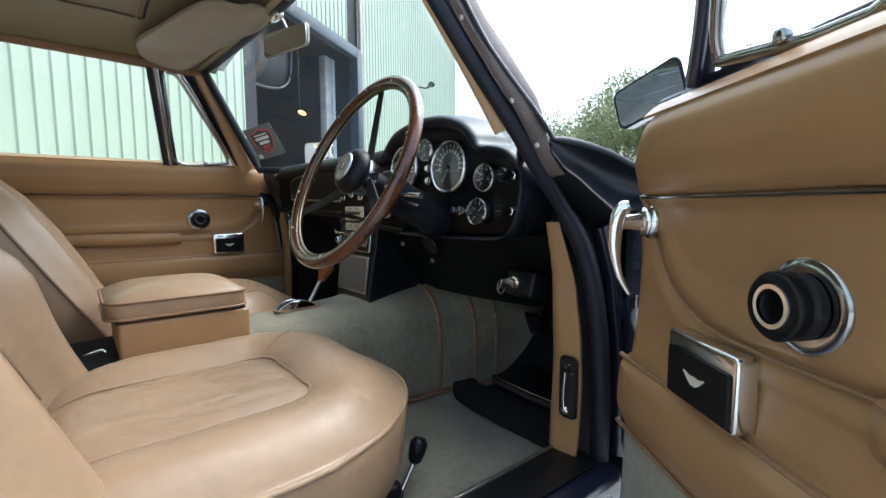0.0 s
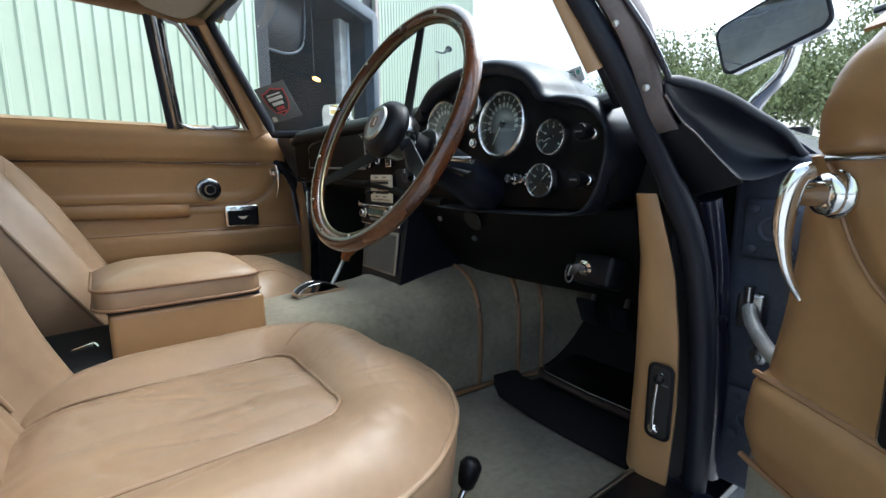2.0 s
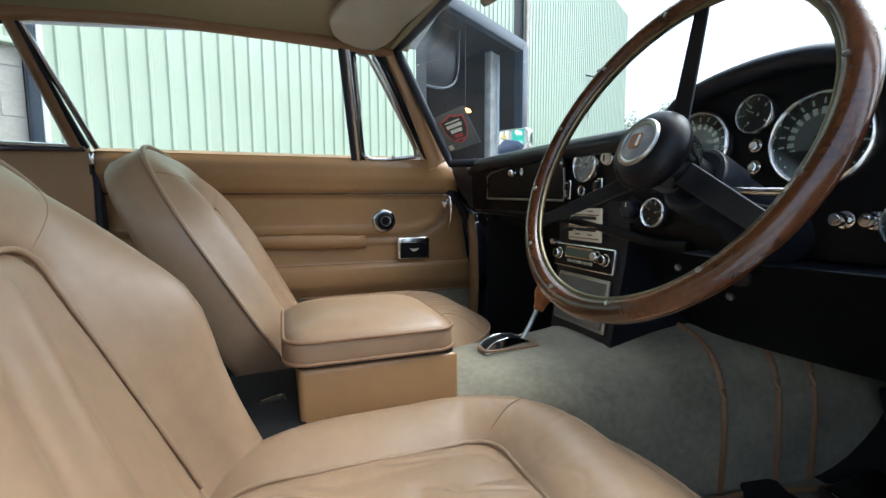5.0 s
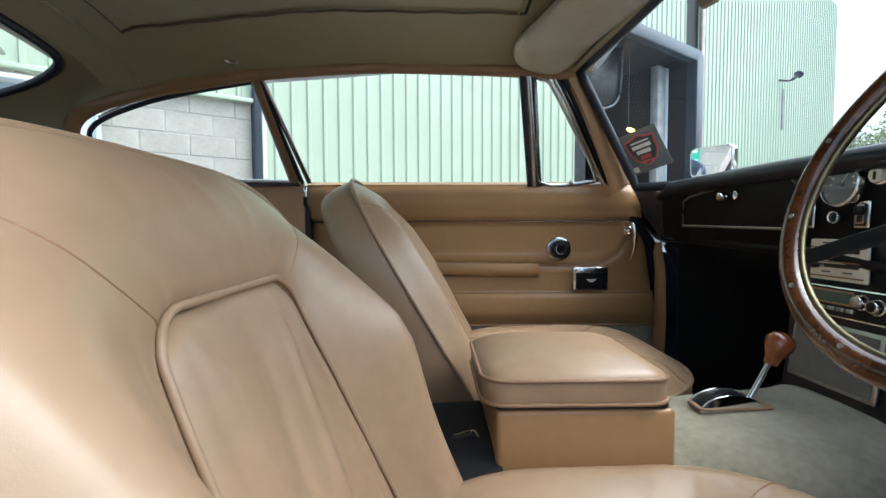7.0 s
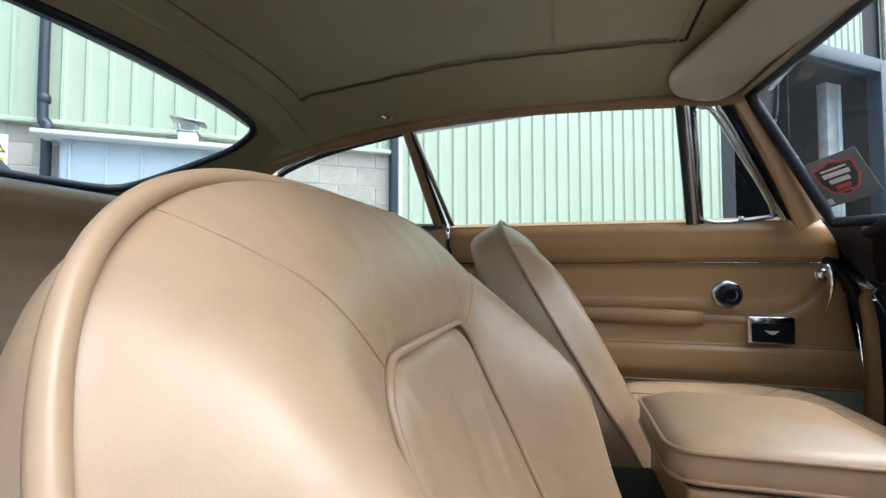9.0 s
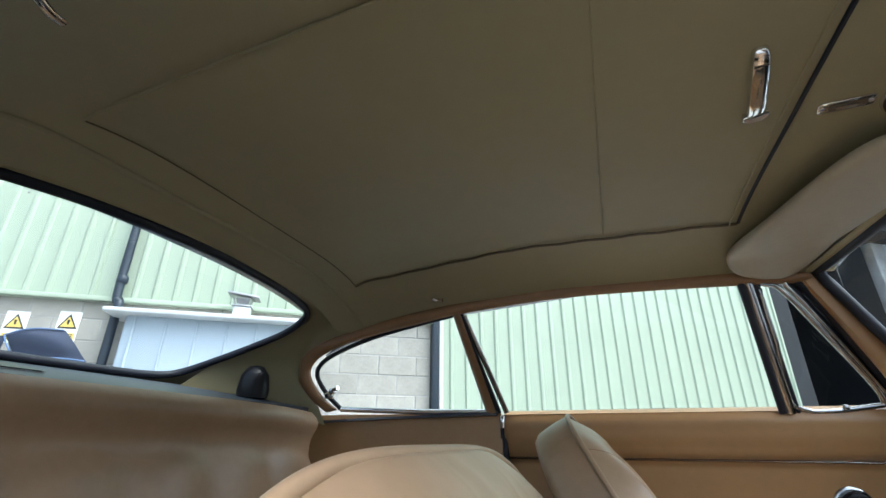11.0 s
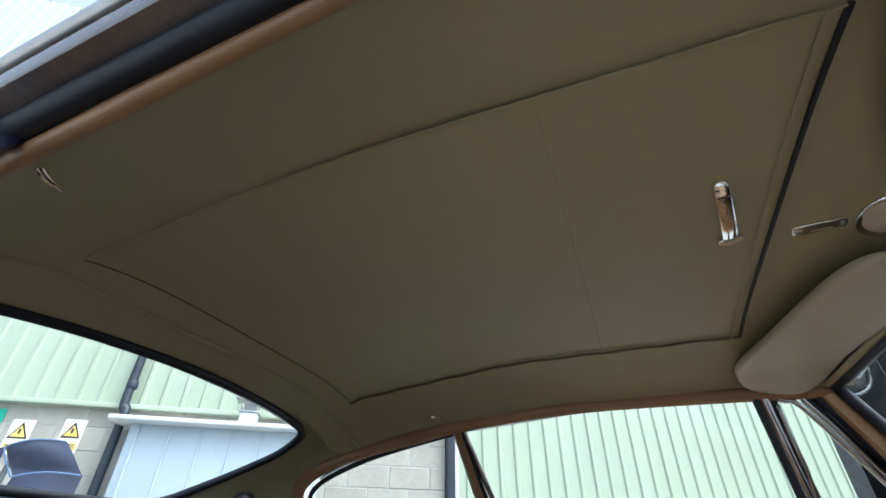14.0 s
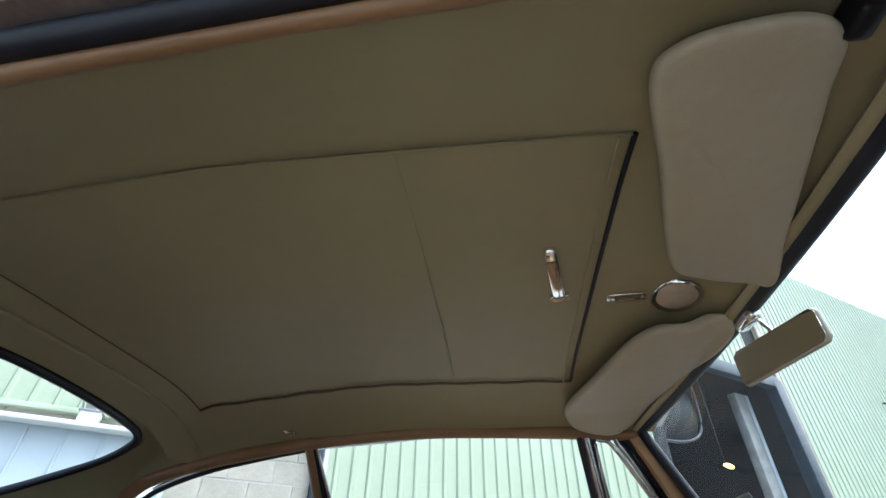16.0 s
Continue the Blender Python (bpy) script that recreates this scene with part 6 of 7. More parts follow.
def dashboard():
    d = thing("dashboard", "black dashboard with padded top roll and instrument binnacle", "dashboard", (0.70, 0, 0.72))
    # padded top and hood
    rings = []
    ys = [-0.185 + 0.745 * i / 64 for i in range(65)]
    for y in ys:
        zt = dash_top(y)
        fx = dash_face_x(y) - 0.030
        r = 0.019 if y > -0.2 else 0.024
        rings.append([(fx + r * 0.9, y, zt - 2.0 * r), (fx + 0.15 * r, y, zt - 1.65 * r), (fx, y, zt - r), (fx + 0.3 * r, y, zt - 0.3 * r), (fx + r, y, zt),
                      (fx + 0.09, y, zt + 0.006), (fx + 0.18, y, max(0.885, zt - 0.012)), (fx + 0.27, y, 0.880), (fx + 0.27, y, 0.86), (fx + 0.1, y, zt - 2.2 * r)])
    part("top_roll", loft(rings), VINYL, d, "padded black vinyl dash top", sharp=70)
    # face
    def f(u, v):
        y = -0.618 + 1.161 * u
        zt = dash_top(y) - 0.022
        lo = lerp([(-0.622, 0.735), (-0.55, 0.722), (-0.2, 0.716), (-0.1, 0.73), (0.1, 0.76), (0.5, 0.768)], y)
        bend = 0.018 * max(0, abs(y + 0.04) - 0.50) / 0.08
        return (dash_face_x(y) + 0.012 * (v - 0.2) ** 2 - bend, y, zt + (lo - zt) * v)
    part("face", sheet(f, 70, 16, 0.02), DASH_FACE, d, "black dash face")
    part("lower_roll", tube([(0.630, -0.225 + 0.045 * i, lerp([(-0.6, 0.728), (-0.2, 0.717), (0.1, 0.752), (0.5, 0.764)], -0.225 + 0.045 * i)) for i in range(18)], 0.010, 8), DASH_FACE, d)
    # padded binnacle: arch over the large dials, a lower shoulder, a rounded end and a thin bottom lip
    lip = spline([(0, y, z) for y, z in ((-0.160, 0.886), (-0.185, 0.902), (-0.203, 0.917), (-0.226, 0.931), (-0.265, 0.941), (-0.307, 0.946), (-0.345, 0.947), (-0.384, 0.944), (-0.412, 0.938), (-0.438, 0.929), (-0.456, 0.920), (-0.472, 0.907), (-0.486, 0.892), (-0.500, 0.883), (-0.516, 0.879), (-0.535, 0.878), (-0.552, 0.875), (-0.570, 0.870), (-0.585, 0.862), (-0.598, 0.850), (-0.608, 0.836), (-0.613, 0.815), (-0.611, 0.790), (-0.602, 0.758), (-0.590, 0.735), (-0.575, 0.723), (-0.54, 0.718), (-0.45, 0.715), (-0.35, 0.713), (-0.24, 0.715))], 4)
    rings = []
    for i, p in enumerate(lip):
        a, c = lip[max(i - 1, 0)], lip[min(i + 1, len(lip) - 1)]
        t = (c - a).normalized()
        out = Vector((0, t.z, -t.y))
        w = lerp([(0, 0.020), (12, 0.025), (36, 0.026), (46, 0.024), (56, 0.015), (72, 0.015), (92, 0.012), (100, 0.006), (120, 0.005)], i)
        back = lerp([(0, 0.0), (8, 0.004), (44, 0.004), (54, 0.0), (120, 0.0)], i)
        rings.append([Vector((x, p.y, p.z)) + out * o for x, o in ((0.700, 0.0), (0.645, -0.001), (0.618, 0.0), (0.608, w * 0.10), (0.602, w * 0.32), (0.601, w * 0.55), (0.604, w * 0.78), (0.612, w * 0.95), (0.625, w), (0.660, w + back), (0.720, w + back * 0.3), (0.790, w * 0.4))])
    part("binnacle_pad", loft(rings), VINYL, d, "padded black binnacle hood with a lower shoulder", sharp=60)
    part("end_cap", box(0.10, 0.10, 0.15, (0.665, 0.595, 0.83), 0.02, 3, rot=(0, 0, -25)), VINYL, d)
    # black return that closes the dash against the passenger's door
    rings = []
    for y, x, lo, hi in ((0.520, 0.606, 0.762, 0.914), (0.560, 0.602, 0.764, 0.916), (0.600, 0.596, 0.780, 0.918), (0.635, 0.584, 0.822, 0.918), (0.660, 0.574, 0.872, 0.916)):
        rings.append([(x + 0.012, y, lo), (x + 0.002, y, lo + 0.012), (x, y, (lo + hi) / 2), (x, y, hi - 0.018), (x + 0.006, y, hi - 0.005), (x + 0.020, y, hi), (x + 0.10, y, hi - 0.004), (x + 0.10, y, lo)])
    part("end_return", loft(rings), VINYL, d, "black vinyl dash end", sharp=60)
    # under-dash panels
    def g(u, v):
        y = -0.635 + 0.56 * u
        return (0.655 + 0.10 * v + 0.05 * v * v, y, 0.722 - 0.165 * v - 0.02 * v * math.sin(u * 2))
    part("under_panel", sheet(g, 14, 12, 0.01), DASH_FACE, d, "black under-dash panel")
    part("under_panel", sheet(lambda u, v: (0.66 + 0.25 * v, 0.10 + 0.55 * u, 0.765 - 0.10 * v), 10, 8, 0.01), MAT_BLACK, d)
    part("cutout", lathe([(0.0, 0.004), (0.022, 0.004), (0.024, 0.0)], 20, facing((0.668, -0.275, 0.683), (-0.86, 0, -0.5))), SIGN_BLACK, d, "round opening in the lower panel")
    part("bolt", lathe([(0.0, 0.005), (0.005, 0.004), (0.006, 0)], 14, facing((0.645, -0.193, 0.682), (-1, 0, -0.3))), STEEL, d)
    part("bolt", lathe([(0.0, 0.006), (0.006, 0.005), (0.007, 0)], 14, facing((0.70, -0.245, 0.640), (-0.86, 0, -0.5))), STEEL, d)
    return d


DASH = dashboard()


def gauge(name, y, z, r, x=None, sweep=(-130, 130), ticks=11, needle=-60, label="black dial with a chrome bezel", glare_patch=False, tilt=4, rim=0.865):
    x = dash_face_x(y) - 0.003 if x is None else x
    F = facing((x, y, z), (-math.cos(radians(tilt)), 0, math.sin(radians(tilt))))
    g = part(name, lathe([(r, 0.0), (r * 1.0, 0.004), (r * 0.985, 0.0085), (r * 0.955, 0.0115), (r * (0.45 * rim + 0.53), 0.0125), (r * (rim + 0.02), 0.0105), (r * (rim + 0.004), 0.006), (r * rim, 0.002)], 48, F), BEZEL, DASH, label, sharp=70)
    part("dial", lathe([(0.0, 0.003), (r * 0.87, 0.003), (r * 0.87, 0.0)], 40, F), DIAL, g)
    if glare_patch:
        # grey upper patch paints the reflection of the dial glass onto the face
        part("dial_patch", slab([(0.62 * r * math.cos(radians(q)), 0.62 * r * math.sin(radians(q))) for q in range(-20, 201, 20)], 0.0006, F @ Matrix.Translation((0, 0, 0.0032))), GREY_PRINT_GLARE, g)
        part("dial_lower", slab([(0.80 * r * math.cos(radians(q)), 0.80 * r * math.sin(radians(q))) for q in range(195, 346, 15)], 0.0008, F @ Matrix.Translation((0, 0, 0.0034))), SIGN_BLACK, g)
    b = bmesh.new()
    for i in range(ticks):
        q = radians(90 - sweep[0] - (sweep[1] - sweep[0]) * i / (ticks - 1))
        slab([(r * 0.70, -r * 0.018), (r * 0.82, -r * 0.018), (r * 0.82, r * 0.018), (r * 0.70, r * 0.018)], 0.0005, F @ Matrix.Translation((0, 0, 0.0036)) @ Matrix.Rotation(q, 4, "Z"), bm=b)
        if r > 0.03 or i % 2 == 0:
            slab([(r * 0.50, -r * 0.045), (r * 0.64, -r * 0.045), (r * 0.64, r * 0.045), (r * 0.50, r * 0.045)], 0.0004, F @ Matrix.Translation((0, 0, 0.0037)) @ Matrix.Rotation(q, 4, "Z"), bm=b)
    part("scale_marks", b, MARK, g)
    n = slab([(-r * 0.03, -r * 0.12), (r * 0.03, -r * 0.12), (r * 0.012, r * 0.66), (-r * 0.012, r * 0.66)], 0.001, F @ Matrix.Translation((0, 0, 0.006)) @ Matrix.Rotation(radians(-needle), 4, "Z"))
    part("needle", n, MARK, g)
    part("needle_hub", lathe([(0.0, 0.008), (r * 0.09, 0.008), (r * 0.10, 0.003)], 18, F), PLASTIC, g)
    gl = part("dial_glass", lathe([(0.0, 0.0092), (r * 0.88, 0.0088)], 40, F), GLASS, g)
    gl.visible_shadow = False
    return g


gauge("speedometer", -0.4005, 0.8605, 0.0580, ticks=17, needle=-150, glare_patch=True, label="large speedometer dial with a chrome bezel")
gauge("rev_counter", -0.235, 0.868, 0.055, ticks=15, needle=-130, glare_patch=True, label="large rev counter dial with a chrome bezel")
gauge("oil_gauge", -0.323, 0.902, 0.026, ticks=7, needle=-60)
gauge("fuel_gauge", -0.511, 0.832, 0.0285, ticks=9, needle=-110)
gauge("ammeter", -0.492, 0.7655, 0.0285, ticks=9, needle=45)
gauge("clock", 0.019, 0.864, 0.037, ticks=12, sweep=(-150, 180), needle=35, glare_patch=True, rim=0.84)
gauge("temperature_gauge", -0.157, 0.770, 0.0262, ticks=9, needle=80, rim=0.79)


def knob(y, z, r=0.010, length=0.03, m=PLASTIC, name="dash_knob", tip=CHROME):
    x = dash_face_x(y) - 0.002
    F = facing((x, y, z), (-1, 0, 0.05))
    k = part(name, lathe([(r * 1.25, 0.0), (r * 1.25, 0.003), (r * 0.55, 0.004), (r * 0.5, length * 0.5), (r * 0.95, length * 0.55), (r, length * 0.75), (r * 0.9, length), (0, length * 1.02)], 22, F), m, DASH)
    if tip:
        part("knob_cap", lathe([(r * 0.62, length * 1.01), (r * 0.55, length * 1.07), (0.0, length * 1.08)], 18, F), tip, k)
    return k


for y, z in ((-0.588, 0.832), (-0.583, 0.767)):
    F = facing((0.628, y, z), (-1, 0, 0.03))
    k = part("pull_knob", lathe([(0.0115, 0.0), (0.0115, 0.004), (0.0095, 0.006), (0.0095, 0.011), (0.0070, 0.013), (0.0045, 0.014), (0.0045, 0.022), (0.0, 0.022)], 6, F), CHROME, DASH, "black pull knob on a chrome nut")
    part("knob_head", lathe([(0.0060, 0.020), (0.0105, 0.022), (0.0118, 0.026), (0.0118, 0.038), (0.0105, 0.042), (0.0, 0.043)], 24, F), PLASTIC, k)
    part("knob_legend", slab(rrect(0.012, 0.0022, 0.0008), 0.0004, F @ Matrix.Translation((0, 0, 0.0432))), GREY_PRINT_GLARE, k)
for y, z in ((-0.430, 0.768), (-0.458, 0.768)):
    knob(y, z, 0.008, 0.02, CHROME, "toggle_bezel", tip=CHROME)
for y, z in ((-0.322, 0.862), (-0.322, 0.834)):
    knob(y, z, 0.007, 0.008, CHROME, "warning_lamp", tip=MARK)
for y, z in ((-0.345, 0.763), (-0.30, 0.760), (-0.37, 0.764)):
    knob(y, z, 0.007, 0.016, PLASTIC, "small_switch", tip=None)
# cream lighter with a dark keyhole
F = facing((dash_face_x(-0.038) - 0.002, -0.038, 0.872), (-1, 0, 0.05))
k = part("lighter", lathe([(0.0150, 0.0), (0.0150, 0.004), (0.0128, 0.006), (0.0120, 0.006)], 28, F), CHROME, DASH, "cream lighter button in a chrome collar")
part("lighter_button", lathe([(0.0118, 0.003), (0.0118, 0.010), (0.0105, 0.012), (0.0, 0.0125)], 28, F), IVORY, k)
part("keyhole", slab(rrect(0.0040, 0.0125, 0.0018), 0.0008, F @ Matrix.Translation((0, -0.001, 0.0124))), SIGN_BLACK, k)
# black knob with a white mark
k = knob(0.085, 0.872, 0.011, 0.016, PLASTIC, "panel_knob", tip=None)
part("knob_mark", slab(rrect(0.006, 0.005, 0.001), 0.0006, facing((dash_face_x(0.085) - 0.0185, 0.085, 0.872), (-1, 0, 0.05))), MARK, k)
# lobed rotary switch on a round black plate
F = facing((dash_face_x(-0.107) - 0.002, -0.107, 0.774), (-1, 0, 0.05))
k = part("round_switch", lathe([(0.0240, 0.0), (0.0240, 0.003), (0.0225, 0.005), (0.0, 0.005)], 36, F), PLASTIC, DASH, "black lobed rotary switch")
lobes = [((0.0150 + 0.0022 * math.cos(6 * q)) * math.cos(q), (0.0150 + 0.0022 * math.cos(6 * q)) * math.sin(q)) for q in [2 * math.pi * i / 48 for i in range(48)]]
part("switch_knob", slab(lobes, 0.016, F @ Matrix.Translation((0, 0, 0.005)), 0.002), VINYL, k)
part("switch_mark", slab(rrect(0.0022, 0.008, 0.0008), 0.0006, F @ Matrix.Translation((0, 0.009, 0.0212))), MARK, k)
# chrome-ringed warning lamp between the rockers
F = facing((dash_face_x(0.034) - 0.002, 0.034, 0.812), (-1, 0, 0.05))
k = part("warning_lamp", lathe([(0.0112, 0.0), (0.0112, 0.003), (0.0095, 0.006), (0.0080, 0.005), (0.0075, 0.002)], 24, F), CHROME, DASH)
part("lens", lathe([(0.0075, 0.002), (0.0055, 0.004), (0.0, 0.005)], 20, F), SIGN_BLACK, k)


def plate(name, y, z, w, h, t, m, parent=None, r=0.003, x=None, label="", lift=0.0, bevel=0.0015):
    x = dash_face_x(y) - 0.001 - lift if x is None else x
    return part(name, slab(rrect(w, h, min(r, w / 2.2, h / 2.2)), t, facing((x, y, z), (-1, 0, 0.04)), bevel), m, parent or DASH, label)


for y in (0.082, -0.012):
    p = plate("rocker_switch", y, 0.815, 0.026, 0.042, 0.004, CHROME, label="black rocker switch in a chrome frame")
    plate("rocker_well", y, 0.815, 0.0185, 0.034, 0.001, SIGN_BLACK, p, lift=0.0042)
    plate("rocker", y, 0.821, 0.0145, 0.0145, 0.006, PLASTIC, p, lift=0.005)
    plate("rocker_legend", y, 0.829, 0.011, 0.0035, 0.0006, MARK, p, lift=0.0054, r=0.0008, bevel=0.0)
    for dy in (-0.0055, 0.0055):
        plate("rocker_rail", y + dy, 0.809, 0.0018, 0.016, 0.002, CHROME, p, lift=0.0052, r=0.0006, bevel=0.0)
    plate("rocker_foot", y, 0.802, 0.0125, 0.0030, 0.002, CHROME, p, lift=0.0052, r=0.0008, bevel=0.0)

# glovebox lid with its bright edge and knob
gb = [(0.470, 0.800), (0.468, 0.862), (0.445, 0.872), (0.325, 0.884), (0.200, 0.889), (0.115, 0.884), (0.085, 0.862), (0.082, 0.800), (0.088, 0.792)]
gl = part("glovebox_lid", slab([(-y, z) for y, z in gb], 0.006, Matrix(((0, 0, -1, 0.619), (-1, 0, 0, 0), (0, 1, 0, 0), (0, 0, 0, 1)))), DASH_FACE, DASH, "black glovebox lid with a bright edge")
part("glovebox_edge", tube([(0.612, y, z) for y, z in gb], 0.0028, 8, closed=True), DULL, gl)
part("glovebox_knob", lathe([(0.004, 0), (0.004, 0.010), (0.010, 0.013), (0.011, 0.020), (0.008, 0.026), (0, 0.027)], 18, facing((0.613, 0.286, 0.863), (-1, 0, 0))), CHROME, gl)
part("glovebox_lock", lathe([(0.009, 0), (0.009, 0.006), (0.004, 0.007), (0, 0.005)], 18, facing((0.613, 0.262, 0.864), (-1, 0, 0))), CHROME, gl)


def console():
    c = thing("centre_console", "black centre console with radio, heater sliders and speaker grille", "console", (0.66, 0.015, 0.51))

    def cx(z):
        return 0.626 - 0.02 * max(0, (0.70 - z) / 0.15)
    rings = []
    for z in (0.50, 0.54, 0.60, 0.66, 0.71, 0.79):
        w = lerp([(0.50, 0.098), (0.79, 0.112)], z)
        x = cx(z) + 0.006
        rings.append([(x, 0.017 - w, z), (x, 0.017 + w, z), (x + 0.2, 0.017 + w, z), (x + 0.2, 0.017 - w, z)])
    part("body", loft(rings), VINYL, c, "black vinyl console body")
    # heater sliders
    h = part("heater_panel", slab(rrect(0.106, 0.068, 0.003), 0.004, facing((0.627, 0.027, 0.742), (-1, 0, 0)), 0.001), IVORY, c, "ivory heater panel with dark slider slots")
    for i in range(3):
        z = 0.766 - 0.024 * i
        for dy in (-0.022, 0.018):
            part("legend", slab(rrect(0.017, 0.0026, 0.0006), 0.0004, facing((0.6226, 0.030 + dy, z + 0.004), (-1, 0, 0))), GREY_PRINT_GLARE, h)
        part("chrome_strip", slab(rrect(0.100, 0.0022, 0.0006), 0.0022, facing((0.6228, 0.028, z - 0.0035), (-1, 0, 0))), CHROME, h)
    for i in range(2):
        z = 0.7565 - 0.024 * i
        part("slider_slot", slab(rrect(0.092, 0.0066, 0.0030), 0.0012, facing((0.6226, 0.034, z), (-1, 0, 0))), SIGN_BLACK, h)
        part("slider_lever", tube([(0.624, 0.060 - 0.01 * i, z), (0.606, 0.062 - 0.01 * i, z)], 0.0022, 8), CHROME, h)
        part("slider_knob", box(0.012, 0.026, 0.008, (0.604, 0.066 - 0.01 * i, z), 0.003), PLASTIC, h)
    # radio
    F = facing((0.625, 0.020, 0.674), (-0.99, 0, 0.14))
    r = part("radio", slab(rrect(0.190, 0.050, 0.003), 0.010, F, 0.002), CHROME, c, "black and chrome period radio")
    part("radio_face", slab(rrect(0.183, 0.044, 0.002), 0.002, F @ Matrix.Translation((0, 0, 0.0102))), PLASTIC, r)
    part("display_frame", slab(rrect(0.088, 0.023, 0.001), 0.0012, F @ Matrix.Translation((-0.010, 0.0075, 0.0122))), CHROME, r)
    part("display", slab(rrect(0.082, 0.017, 0.001), 0.001, F @ Matrix.Translation((-0.010, 0.0075, 0.0136))), LCD, r)
    for i in range(5):
        part("preset_button", slab(rrect(0.013, 0.006, 0.001), 0.003, F @ Matrix.Translation((-0.036 + 0.017 * i, -0.011, 0.0122)), 0.0008), DULL, r)
    for sx in (-0.074, 0.050, 0.076):
        k = part("radio_knob", lathe([(0.0125, 0.0), (0.0125, 0.003), (0.0105, 0.004), (0.0100, 0.012), (0.0085, 0.014)], 26, F @ Matrix.Translation((sx, 0.002 if sx != 0.05 else 0.006, 0.0122))), CHROME, r)
        part("knob_face", lathe([(0.0085, 0.0135), (0.006, 0.0145), (0, 0.0150)], 22, F @ Matrix.Translation((sx, 0.002 if sx != 0.05 else 0.006, 0.0122))), DULL if sx == 0.05 else PLASTIC, k)
    # speaker grille
    G = facing((0.6145, 0.018, 0.586), (-0.99, 0, 0.13))
    s = part("speaker_grille", slab(rrect(0.164, 0.104, 0.003), 0.005, G, 0.001), DULL, c, "grey mesh speaker grille with a bright frame")
    part("grille_mesh", slab(rrect(0.150, 0.091, 0.002), 0.002, G @ Matrix.Translation((0, 0, 0.0052))), MESH, s)
    part("side_knob", lathe([(0.004, 0), (0.004, 0.012), (0.008, 0.014), (0.007, 0.022), (0, 0.023)], 16, facing((0.635, 0.128, 0.700), (-1, 0, 0))), CHROME, c)


console()


def ignition():
    g = thing("ignition_lock", "black ignition lock with a steel key below the dash", "lock", (0.67, -0.55, 0.64))
    part("housing", box(0.05, 0.07, 0.05, (0.690, -0.562, 0.620), 0.006, rot=(0, 18, 0)), PLASTIC, g)
    F = facing((0.668, -0.553, 0.628), (-0.95, 0, -0.1))
    part("barrel", lathe([(0.013, 0.0), (0.013, 0.006), (0.008, 0.008), (0.007, 0.012), (0, 0.012)], 20, F), CHROME, g)
    part("key", box(0.030, 0.004, 0.020, (0.642, -0.548, 0.628), 0.003, rot=(20, 0, 10)), STEEL, g)
    part("key_ring", tube([(0.634 + 0.010 * math.cos(q), -0.546, 0.622 + 0.014 * math.sin(q)) for q in [i * 0.4 for i in range(16)]], 0.0015, 6), STEEL, g)


ignition()


def kick_vent():
    v = thing("vent_lever", "chrome-framed vent lever in the tan post trim", "vent", (0.658, -0.686, 0.44))
    F = facing((0.6515, -0.694, 0.462), (-1.0, -0.06, 0.0))
    part("recess", slab(rrect(0.036, 0.112, 0.011, 6), 0.004, F, 0.0015), PLASTIC, v)
    part("recess_face", slab(rrect(0.027, 0.102, 0.008, 6), 0.001, F @ Matrix.Translation((0, 0, 0.0042))), SIGN_BLACK, v)
    part("lever", tube([F @ Vector(p) for p in ((0.002, 0.044, 0.006), (0.001, 0.036, 0.014), (-0.001, 0.0, 0.016), (-0.004, -0.036, 0.012), (-0.004, -0.043, 0.006))], 0.0022, 8), CHROME, v)
    part("lever_foot", lathe([(0.0075, 0.0), (0.0075, 0.003), (0.004, 0.006), (0, 0.006)], 16, F @ Matrix.Translation((-0.004, -0.040, 0.005))), CHROME, v)
    part("ball", lathe([(0, -0.008), (0.006, -0.0055), (0.008, 0), (0.006, 0.0055), (0, 0.008)], 16, F @ Matrix.Translation((0.002, 0.038, 0.013))), PLASTIC, v)
    part("legend", slab(rrect(0.008, 0.0022, 0.0006), 0.0004, F @ Matrix.Translation((0.008, 0.027, 0.0053))), GREY_PRINT_GLARE, v)


kick_vent()

# ---- steering wheel ----
WC, WT, WR = Vector((0.415, -0.354, 0.848)), radians(25.3), 0.190


